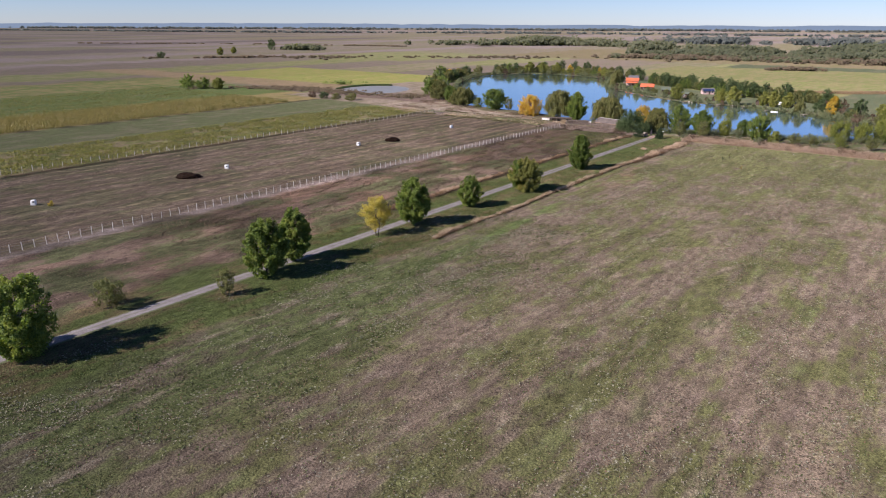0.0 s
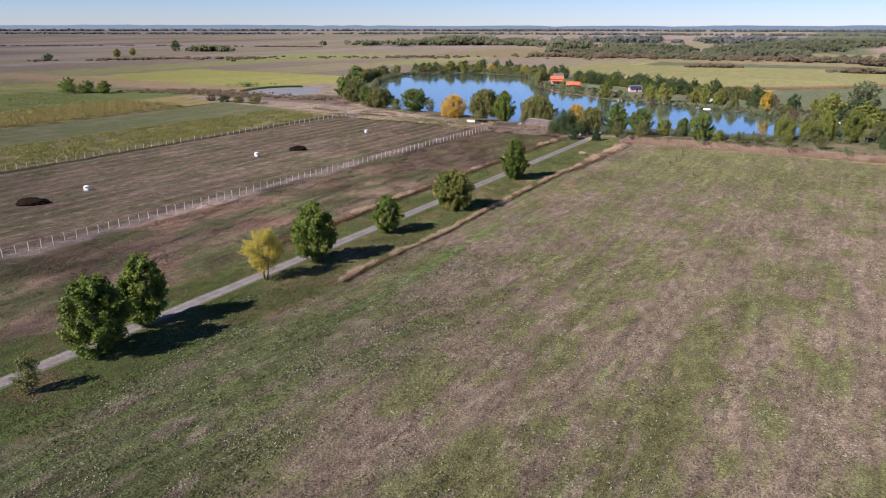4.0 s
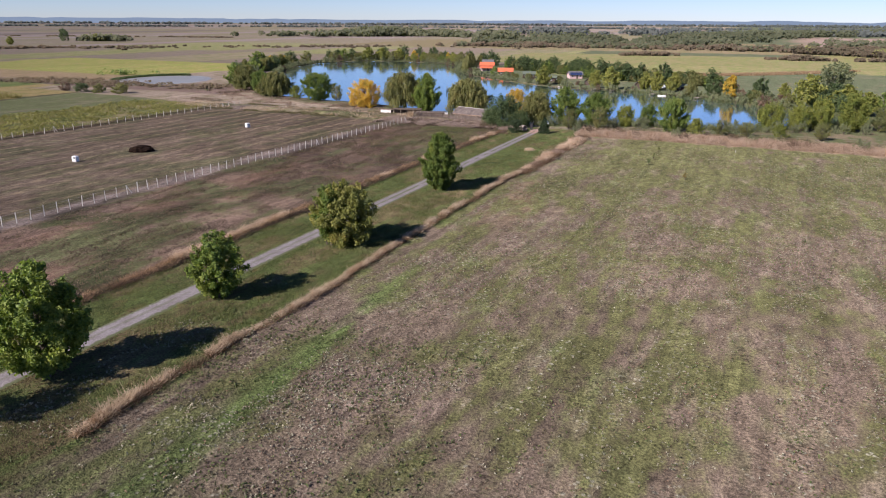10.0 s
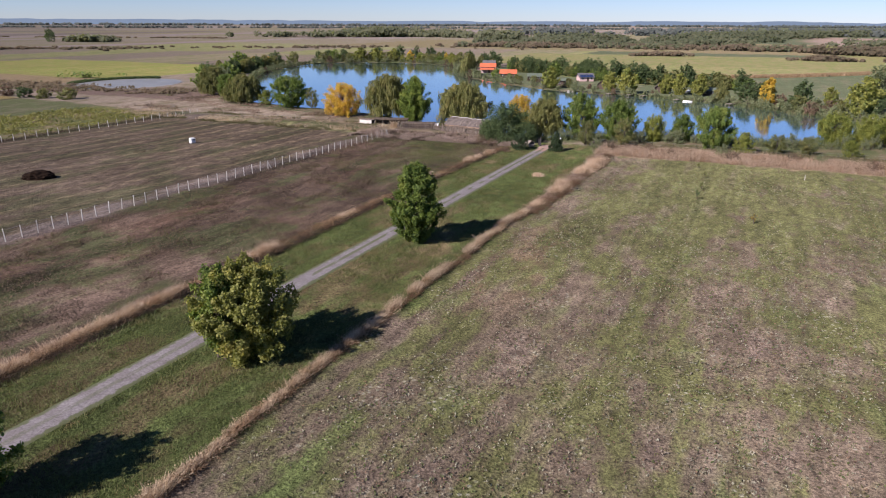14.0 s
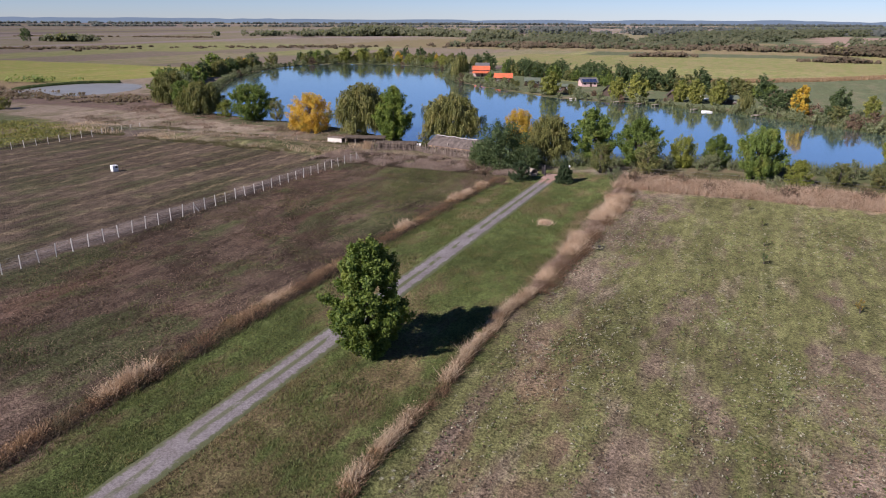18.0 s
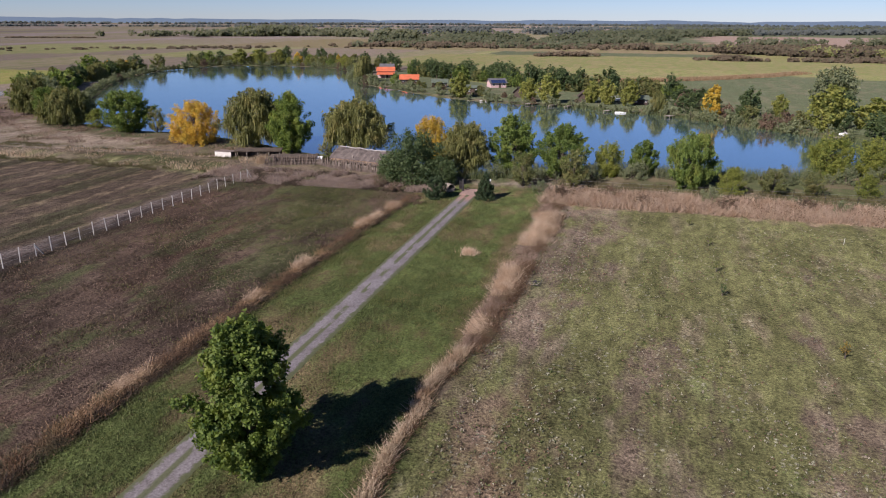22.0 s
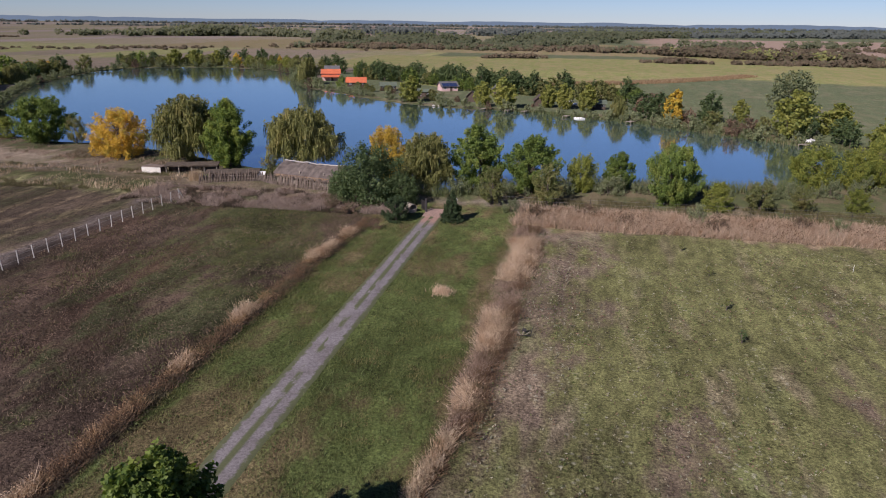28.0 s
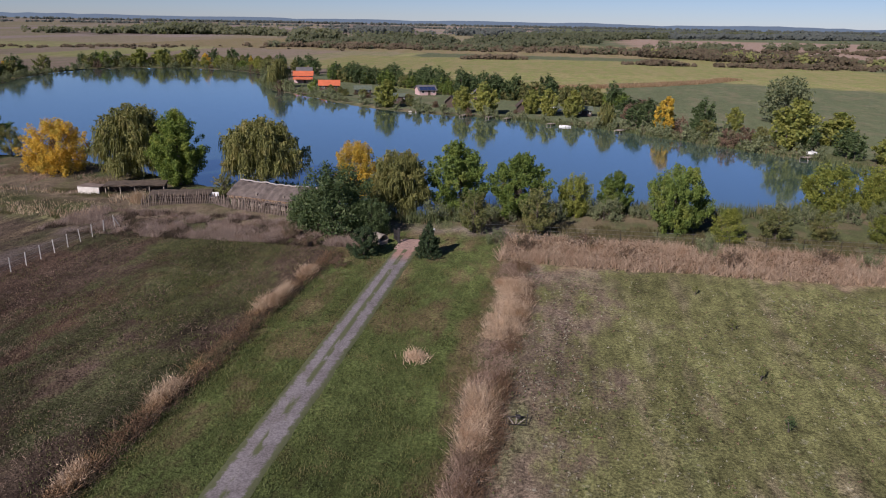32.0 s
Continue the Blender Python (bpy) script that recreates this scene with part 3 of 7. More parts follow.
def ground_paint(x, y):
    """What grows where: dry colour, green colour, share of green, pale weeds, mown stripes."""
    u, v = uv_of(x, y)
    wob = (smooth_noise(x, y, 6) - 0.5) * 1.6
    uu, vv = u + wob, v + wob
    d = shore_distance(x, y)
    n = len(x)
    dry, green, veg, weeds, stripe = np.empty((n, 3)), np.empty((n, 3)), np.full(n, 0.4), np.zeros(n), np.zeros(n)

    def lay(mask, a, b, share, w=0.0, s=0.0):
        dry[mask], green[mask], veg[mask], weeds[mask], stripe[mask] = a, b, (share[mask] if np.ndim(share) else share), w, s

    everywhere = np.ones(n, bool)
    pick = far_fields(u, v)
    lay(everywhere, (0.2, 0.165, 0.1), (0.13, 0.145, 0.055), 0.5)
    for lo, hi, a, b, share in ((0.0, 0.2, (0.21, 0.165, 0.13), (0.175, 0.155, 0.1), 0.4), (0.2, 0.4, (0.26, 0.215, 0.145), (0.2, 0.19, 0.095), 0.5),
                                (0.4, 0.6, (0.22, 0.19, 0.12), (0.17, 0.165, 0.085), 0.5), (0.6, 0.8, (0.165, 0.13, 0.108), (0.13, 0.125, 0.075), 0.4),
                                (0.8, 1.01, (0.25, 0.23, 0.115), (0.19, 0.2, 0.08), 0.55)):
        lay((pick >= lo) & (pick < hi), a, b, share)
    # fields lighten farther out: haze put into their base colours
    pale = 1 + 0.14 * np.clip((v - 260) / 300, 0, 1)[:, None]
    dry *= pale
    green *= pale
    plough = (np.maximum(0.7 * np.clip((v - 560) / 200, 0, 1) * np.clip((-u - 30) / 200, 0, 1), np.clip((-u - 590) / 60, 0, 1)) * (0.75 + 0.5 * (pick - 0.5)))[:, None]
    beyond = (u < -600) | ((v > 640) & (u < -30))
    for lo, hi, a, b in ((0.0, 0.3, (0.29, 0.235, 0.21), (0.25, 0.21, 0.17)), (0.3, 0.55, (0.24, 0.21, 0.125), (0.2, 0.19, 0.095)),
                         (0.55, 0.75, (0.17, 0.135, 0.115), (0.14, 0.12, 0.09)), (0.75, 1.01, (0.27, 0.225, 0.16), (0.21, 0.19, 0.11))):
        lay(beyond & (pick >= lo) & (pick < hi), a, b, 0.4)
    plough *= np.where(beyond, 0.35, 1.0)[:, None]
    dry += plough * (np.array((0.225, 0.178, 0.155)) - dry)
    green += plough * (np.array((0.175, 0.148, 0.12)) - green)
    # crops beside the hay field
    west = (uu < -139) & (vv < 135 - (u + 139) * 0.12)
    lay(west & (uu > -176), (0.22, 0.18, 0.1), (0.14, 0.15, 0.055), 0.45)
    lay(west & (uu <= -176) & (uu > -216), (0.175, 0.162, 0.095), (0.125, 0.138, 0.064), 0.65)
    lay(west & (uu <= -216) & (uu > -219), (0.085, 0.075, 0.045), (0.07, 0.075, 0.035), 0.4)
    lay(west & (uu <= -219) & (uu > -262), (0.29, 0.225, 0.1), (0.2, 0.185, 0.07), 0.3)
    lay(west & (uu <= -262) & (uu > -345), (0.19, 0.185, 0.08), (0.13, 0.165, 0.055), 0.75)
    lay(west & (uu <= -345) & (uu > -420), (0.24, 0.21, 0.09), (0.14, 0.17, 0.055), 0.45)
    lay((u > -430) & (u < -215) & (v > 200) & (v < 300), (0.32, 0.28, 0.1), (0.25, 0.27, 0.075), 0.55)
    lay((u > -520) & (u < -225) & (v > 165) & (v <= 200), (0.3, 0.22, 0.13), (0.24, 0.19, 0.1), 0.3)
    # scrub and bare earth north of the hay field and round the small pond
    scrub = (vv > 118 - (u + 70) * 0.1) & (d > 0) & (x < 30) & (x > -175) & (y < 330) & (uu > -250)
    lay(scrub, (0.19, 0.148, 0.105), (0.12, 0.107, 0.06), 0.35)
    lay(scrub & (x < -35) & (y > 165), (0.3, 0.24, 0.18), (0.18, 0.155, 0.095), 0.3)
    lay(scrub & (vv > 117) & (vv < 125) & (uu < -74), (0.13, 0.1, 0.065), (0.085, 0.09, 0.04), 0.5)
    lay(scrub & (uu < -160) & (vv > 150) & (vv < 185), (0.19, 0.135, 0.11), (0.15, 0.12, 0.08), 0.3)
    # meadows east of the lake
    east = (x > 0) & (y > 150) & (d > 4)
    lay(east & (u > -130), (0.15, 0.145, 0.09), (0.105, 0.122, 0.068), 0.7)
    shade = (x > 115 + (y - 255) * 0.66) & (y < np.where(x < 212, 330, 331 - 1.04 * (x - 212)))
    light = ~shade & (y > 225) & (v < 560 + 0.1 * u) & (u > -170) & (u < 170) & (d > 45)
    lay(light, (0.245, 0.215, 0.105), (0.19, 0.2, 0.076), 0.5)
    lay((v > 610) & (v < 900) & (u > -420) & (u < 60), (0.24, 0.19, 0.115), (0.19, 0.17, 0.08), 0.4)
    lay((v > 690) & (v < 1350) & (u > 55) & (u < 900), (0.28, 0.205, 0.165), (0.25, 0.195, 0.14), 0.2)
    lay((v > 560) & (v < 680) & (u > 60) & (u < 420), (0.24, 0.2, 0.1), (0.19, 0.19, 0.07), 0.5)
    # hay field, rough strip, verges, the wide field
    lay((uu > -138.5) & (uu < -70) & (vv < 117) & (v > -700), (0.16, 0.12, 0.089), (0.106, 0.099, 0.056), 0.45, 0.0, 1.0)
    lay((uu >= -72) & (uu < -39.5) & (vv < 120), (0.2, 0.142, 0.107), (0.1, 0.105, 0.05), 0.4, 0.12)
    lay((uu >= -74.2) & (uu < -70.0) & (vv < 116), (0.24, 0.195, 0.17), (0.11, 0.09, 0.065), 0.25)
    # dark edge by the crop fence: shadow put into the ground colours
    lay((u >= -141.0) & (u < -138.0) & (v < 124), (0.09, 0.075, 0.05), (0.06, 0.062, 0.032), 0.5)
    rough = (uu >= -72) & (uu < -39.5) & (vv < 120)
    # hay field gets darker from v 50 to 100
    hay_dark = (np.clip((v - 50) / 50, 0, 1) * ((uu > -138.5) & (uu < -70) & (vv < 117)) * 0.3)[:, None]
    dry -= hay_dark * dry
    green -= hay_dark * green
    veg += 0.2 * np.clip((40 - v) / 60, 0, 1) * rough
    # rough strip gets darker from v 15 to 65
    zone_mask = np.clip((v - 15) / 50, 0, 1) * rough
    dry -= zone_mask[:, None] * dry * 0.54
    green -= zone_mask[:, None] * green * 0.36
    lushness = np.clip((v - 76) / 26, 0, 1) * np.clip((u + 66) / 16, 0, 1) * rough
    veg += 0.42 * lushness
    green += lushness[:, None] * (np.array((0.07, 0.072, 0.032)) - green)
    lay((uu >= -40) & (uu < -19.5) & (vv < 122), (0.155, 0.122, 0.066), (0.08, 0.1, 0.034), 0.6)
    field = (uu >= -19.5) & (vv < 115)
    lush = 0.42 + 0.6 * np.clip((v - 35) / 50, 0, 1) * np.clip((u + 14) / 8, 0, 1) - 0.1 * np.clip((u - 20) / 30, 0, 1)
    lush = lush + 0.28 * np.exp(-((u - 1.5) / 5.0) ** 2) * np.clip((v - 10) / 50, 0, 1)
    lay(field, (0.168, 0.13, 0.096), (0.11, 0.11, 0.048), lush - 0.02 + 0.16 * np.clip(-v / 60, 0, 1), 1.0)
    ribbon = np.exp(-((u + 13.5 + 1.5 * np.sin(v / 17)) / 1.5) ** 2) * np.clip((20 - v) / 20, 0, 1) * np.clip((v + 75) / 20, 0, 1) * field
    veg += 0.55 * ribbon
    green += ribbon[:, None] * (np.array((0.085, 0.128, 0.04)) - green) * 0.8
    rusty = (np.exp(-((u + 13) / 4.0) ** 2) * np.clip((v - 25) / 15, 0, 1) * np.clip((70 - v) / 15, 0, 1) * field)[:, None]
    dry += 0.7 * rusty * (np.array((0.155, 0.108, 0.06)) - dry)
    sward = (np.clip((v - 58) / 25, 0, 1) * np.clip((u + 15) / 6, 0, 1) * np.clip((24 - u) / 12, 0.25, 1) * field)[:, None]
    green += sward * (np.array((0.128, 0.128, 0.056)) - green)
    weeds -= (sward[:, 0] * 0.45)
    blend = np.clip((-20 - v) / 25, 0, 1) * np.clip((6 - u) / 12, 0, 1) * field
    dry += blend[:, None] * (np.array((0.15, 0.125, 0.085)) - dry)
    green += blend[:, None] * (np.array((0.095, 0.11, 0.045)) - green)
    veg += blend * 0.15
    # reed bank, track and shore strip
    lay((vv >= 113.6) & (vv < 122.5) & (u > -21) & (u < 260), (0.24, 0.18, 0.12), (0.15, 0.13, 0.07), 0.35)
    lay((v >= 122.5) & (v < 127) & (u > -34) & (u < 260), (0.2, 0.17, 0.14), (0.14, 0.125, 0.08), 0.35)
    lay((v >= 125) & (u > -34) & (u < 320) & (d > 0) & (y < 152) & (x > 20), (0.15, 0.122, 0.08), (0.085, 0.095, 0.045), 0.55)
    near = (d > -1) & (d < 10) & (x > -80) & (y < 215) & (v > 116)
    lay(near & (v > 126), (0.14, 0.115, 0.072), (0.075, 0.085, 0.04), 0.5)
    lay((d > -2) & (d < 3) & (y > 140), (0.17, 0.15, 0.09), (0.07, 0.085, 0.035), 0.6)
    lay(d < -0.5, (0.08, 0.075, 0.05), (0.06, 0.065, 0.04), 0.4)
    pond = ((x + 128) / 21) ** 2 + ((y - 271) / 27) ** 2
    lay(pond < 1.5, (0.27, 0.22, 0.17), (0.2, 0.17, 0.12), 0.2)
    lay(pond < 1.0, (0.26, 0.255, 0.24), (0.2, 0.21, 0.19), 0.4)
    near_land = (v < 124) & (u > -140) & (v > -300)
    streaky = smooth_noise(u + 0.12 * v, v * 0.3, 3.0)
    blotch = smooth_noise(u + 71, v + 13, 8.0)
    deep = np.where(rough, 1.1, np.where(field, 0.35, 0.5)) * near_land
    shift = (1 + deep * (0.75 * (streaky - 0.5) + 0.6 * (blotch - 0.5)))[:, None]
    dry *= shift
    green *= shift
    veg += near_land * np.where(rough, 0.9, 0.4) * (smooth_noise(u + 31, v * 0.6, 6.0) - 0.5)
    red = (rough * np.clip(smooth_noise(u + 5, v * 0.5 + 40, 7.0) * 2 - 0.9, 0, 1))[:, None]
    dry += 0.6 * red * dry * np.array((0.22, 0.0, -0.1))
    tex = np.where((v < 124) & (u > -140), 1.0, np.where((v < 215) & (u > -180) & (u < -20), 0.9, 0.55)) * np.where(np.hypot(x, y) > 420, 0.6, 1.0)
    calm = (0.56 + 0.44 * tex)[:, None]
    return dry * calm, green * calm, veg, weeds, stripe, tex, d, pond


def build_ground():
    xs = spread_lines(-140, 136, 2.0, 4700)
    ys = np.concatenate([spread_lines(-150, 270, 2.0, 0.1)[1:-1], np.arange(273, 470, 3.0)])
    tail = spread_lines(0, 1, 3.0, 4300)
    tail = tail[tail > 1]
    ys = np.concatenate([-150 - tail[::-1], ys, 470 + tail])
    gx, gy = np.meshgrid(xs, ys)
    x, y = gx.ravel(), gy.ravel()
    dry, green, veg, weeds, stripe, tex, d, pond = ground_paint(x, y)
    u, v = uv_of(x, y)
    z = (smooth_noise(x, y, 3.1) - 0.5) * 0.12 * (np.abs(u - ROAD_U) > 3.5) * (np.hypot(x, y) < 225)
    z += 0.55 * np.exp(-((v - 123.5) / 4.5) ** 2) * (u < -76) * (u > -150)
    z -= 0.5 * np.exp(-((u + 40.3) / 1.0) ** 2) * (v < 112) * (v > -60)
    z -= 0.3 * np.exp(-((u + 18.3) / 0.9) ** 2) * (v < 112) * (v > -28)
    bank = np.clip(-0.25 + d * 0.22, -1.6, 0)
    z = np.where(d < 1.2, bank, z)
    z = np.where(pond < 1, -0.3, z)
    nx, ny = len(xs), len(ys)
    i = (np.arange(ny - 1)[:, None] * nx + np.arange(nx - 1)[None]).ravel()
    faces = np.stack([i, i + 1, i + nx + 1, i + nx], 1)

    def grid(name, pick, zz, material):
        used = np.unique(faces[pick])
        back = np.zeros(len(x), np.int32)
        back[used] = np.arange(len(used))
        f = back[faces[pick]]
        me = bpy.data.meshes.new(name)
        me.vertices.add(len(used)), me.loops.add(f.size), me.polygons.add(len(f))
        me.vertices.foreach_set("co", np.stack([x[used], y[used], zz[used]], 1).astype(np.float32).ravel())
        me.loops.foreach_set("vertex_index", f.astype(np.int32).ravel())
        me.polygons.foreach_set("loop_start", np.arange(0, f.size, 4, dtype=np.int32))
        me.update(calc_edges=True)
        me.materials.append(material)
        return me, used

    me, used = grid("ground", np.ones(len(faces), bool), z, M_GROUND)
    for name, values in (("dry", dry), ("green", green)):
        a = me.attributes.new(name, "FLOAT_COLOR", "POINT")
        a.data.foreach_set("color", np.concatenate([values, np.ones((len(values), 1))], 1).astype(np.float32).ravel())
    for name, values in (("veg", veg), ("weeds", weeds), ("stripe", stripe), ("tex", tex)):
        a = me.attributes.new(name, "FLOAT", "POINT")
        a.data.foreach_set("value", values.astype(np.float32))
    thing("ground", "flat farmland of mown, weedy and grassy fields", "ground", kind="structure", data=me)
    # faces in the lake and close round it
    zone_mask = (d[faces] < 3.0).any(1)
    me, used = grid("water", zone_mask, np.full(len(x), -0.25), M_WATER)
    me.polygons.foreach_set("use_smooth", [True] * len(me.polygons))
    thing("water", "calm blue lake water mirroring sky and trees", "water", kind="structure", data=me)


build_ground()


def build_road():
    vs = np.arange(-300, 119, 1.0)
    offs = np.array([-1.42, -1.1, -0.75, -0.3, 0, 0.3, 0.75, 1.1, 1.42])
    dips = np.array([-0.05, 0.03, 0.015, 0.05, 0.07, 0.05, 0.015, 0.03, -0.05])
    verts, faces = [], []
    for i, v in enumerate(vs):
        for j, (o, h) in enumerate(zip(offs, dips)):
            jig = 0.12 * (LATTICE[i % 128, j] - 0.5)
            px, py = W(ROAD_U + o + jig, v)
            verts.append((px, py, h + 0.035))
    k = len(offs)
    for i in range(len(vs) - 1):
        for j in range(k - 1):
            faces.append((i * k + j, i * k + j + 1, (i + 1) * k + j + 1, (i + 1) * k + j))
    thing("road", "grey gravel farm track with a grassy middle ridge", "road", kind="structure", data=solid("road", verts, faces, M_ROAD, True))


build_road()
# ---------------------------------------------------------------- roadside trees
G_ROAD = "roadside trees"
tree("roadside_tree", "dense dark green roadside tree beside the gravel track", "tree", (-68.7, -73.4), 10.2, 9.2, M_POPLAR, None, 11, 190, 125, 0.16, 0.05, ROUND, 0.85, 1, 0, G_ROAD, True)
tree("roadside_tree", "sparse stunted tree with thin dull green leaves", "tree", (-68.2, -58.2), 4.2, 5.6, M_OLIVE, None, 12, 55, 90, 0.1, 0.2, DOME, 0.6, 3, 0, G_ROAD, True)
tree("roadside_tree", "small thin dull green sapling beside the track", "tree", (-54.3, -50.6), 4.1, 2.6, M_OLIVE, None, 13, 30, 90, 0.1, 0.12, OVAL, 0.5, 2, 0, G_ROAD, True)
tree("roadside_tree", "dense green poplar, one of a touching pair", "tree", (-52.0, -41.8), 9.2, 7.8, M_POPLAR, None, 14, 180, 125, 0.15, 0.05, EGG, 0.75, 1, 0, G_ROAD, True)
tree("roadside_tree", "narrower green poplar of a touching pair", "tree", (-50.4, -33.8), 8.9, 6.2, M_POPLAR, None, 15, 150, 125, 0.15, 0.08, EGG, 0.7, 1, 0, G_ROAD, True)
tree("roadside_tree", "airy tree with pale yellow autumn leaves", "tree", (-41.2, -16.8), 7.7, 6.2, M_PALE_YELLOW, M_BARK, 16, 90, 130, 0.09, 0.24, OVAL, 0.75, 3, 0, G_ROAD, True)
tree("roadside_tree", "full green poplar with a dark trunk by the track", "tree", (-36.1, -8.5), 9.2, 7.5, M_POPLAR, None, 17, 190, 130, 0.145, 0.07, EGG, 0.7, 1, 0, G_ROAD, True)
tree("roadside_tree", "young bright green poplar with a loose crown", "tree", (-27.4, 8.0), 6.8, 6.0, M_POPLAR, None, 18, 130, 120, 0.13, 0.06, EGG, 0.6, 1, 0, G_ROAD, True)
bush = tree("roadside_bush", "broad bushy willow clump, green and yellowing", "bush", (-16.6, 25.8), 7.6, 8.6, M_BUSH, None, 19, 200, 150, 0.13, 0.02, ROUND, 0.75, 5, 0, G_ROAD, True)
tree("roadside_tree", "young green tree growing against the willow clump", "tree", (-18.6, 25.0), 7.6, 3.9, M_POPLAR, M_BARK, 20, 80, 150, 0.12, 0.15, OVAL, 0.6, 2, 0, G_ROAD, True)
tree("roadside_tree", "leafy green poplar with glossy fluttering leaves", "tree", (-4.1, 54.8), 9.3, 7.1, M_POPLAR, None, 21, 230, 170, 0.12, 0.05, EGG, 0.62, 1, 0, G_ROAD, True)

# ---------------------------------------------------------------- shore plants: one of each kind, then copies
G_NEAR, G_FAR = "trees along the near shore", "trees along the far shore"
T_WILLOW = tree("weeping_willow", "weeping willow with drooping olive strands on the shore", "tree", (-13.8, 164.8), 11.2, 14.4, M_WILLOW, None, 31, 220, 95, 0.26, 0.12, DOME, 1.0, 2, 1.9, G_NEAR)
T_WILLOW2 = tree("weeping_willow", "wide weeping willow with long hanging strands", "tree", (6.2, 158.3), 9.6, 15.0, M_WILLOW, None, 32, 230, 95, 0.26, 0.1, DOME, 1.0, 2, 1.9, G_NEAR)
T_POPLAR = tree("poplar", "tall dark green poplar at the water's edge", "tree", (-6.5, 156.4), 11.2, 8.8, M_POPLAR, None, 33, 260, 170, 0.18, 0.05, OVAL, 0.9, 1, 0, G_NEAR)
T_ROUND = tree("shore_tree", "round leafy green tree on the lake shore", "tree", (-44.3, 187.6), 9.2, 12.5, M_GREEN, None, 34, 200, 140, 0.22, 0.06, ROUND, 1.0, 2, 0, G_NEAR)
T_YELLOW = tree("yellow_tree", "golden yellow autumn tree on the shore", "tree", (-26.5, 169.0), 8.2, 11.8, M_YELLOW, None, 35, 190, 120, 0.19, 0.05, DOME, 1.0, 3, 0, G_NEAR)
T_YG = tree("willow_tree", "yellow-green bushy willow at the waterside", "tree", (83.0, 121.4), 6.8, 7.6, M_YELLOWGREEN, None, 36, 140, 100, 0.19, 0.03, ROUND, 0.85, 3, 0, G_NEAR)
T_GREEN = tree("shore_tree", "upright bright green tree on the lake shore", "tree", (31.4, 132.2), 9.6, 9.2, M_GREEN, None, 37, 210, 130, 0.19, 0.03, OVAL, 0.75, 2, 0, G_NEAR)
T_SAP = tree("sapling", "slim dull olive sapling with a pale stem", "tree", (30.4, 122.1), 5.8, 4.3, M_OLIVE, M_BARK, 38, 80, 75, 0.13, 0.06, OVAL, 0.5, 1, 0, G_NEAR)
T_BUSH = tree("bush", "low rounded yellow-green bush on the bank", "bush", (60.0, 112.5), 3.7, 4.7, M_YELLOWGREEN, None, 39, 75, 110, 0.12, 0.02, DOME, 0.6, 4, 0, "bushes")
T_DARK = tree("dark_tree", "spreading dark blue-green tree by the gate", "tree", (14.0, 127.0), 7.8, 10.4, M_DARK, None, 40, 120, 130, 0.22, 0.0, DOME, 1.35, 4, 0, G_NEAR)
T_CONE = tree("cypress", "small dark conical evergreen beside the drive", "tree", (15.9, 116.6), 3.1, 3.9, M_EVERGREEN, None, 41, 110, 110, 0.1, 0.0, DOME, 0.35, 1, 0, "evergreens by the gate")
tree("cypress", "small dark conical evergreen beside the lamp post", "tree", (22.9, 114.8), 3.9, 3.6, M_EVERGREEN, None, 42, 150, 120, 0.1, 0.0, CONE, 0.3, 1, 0, "evergreens by the gate")
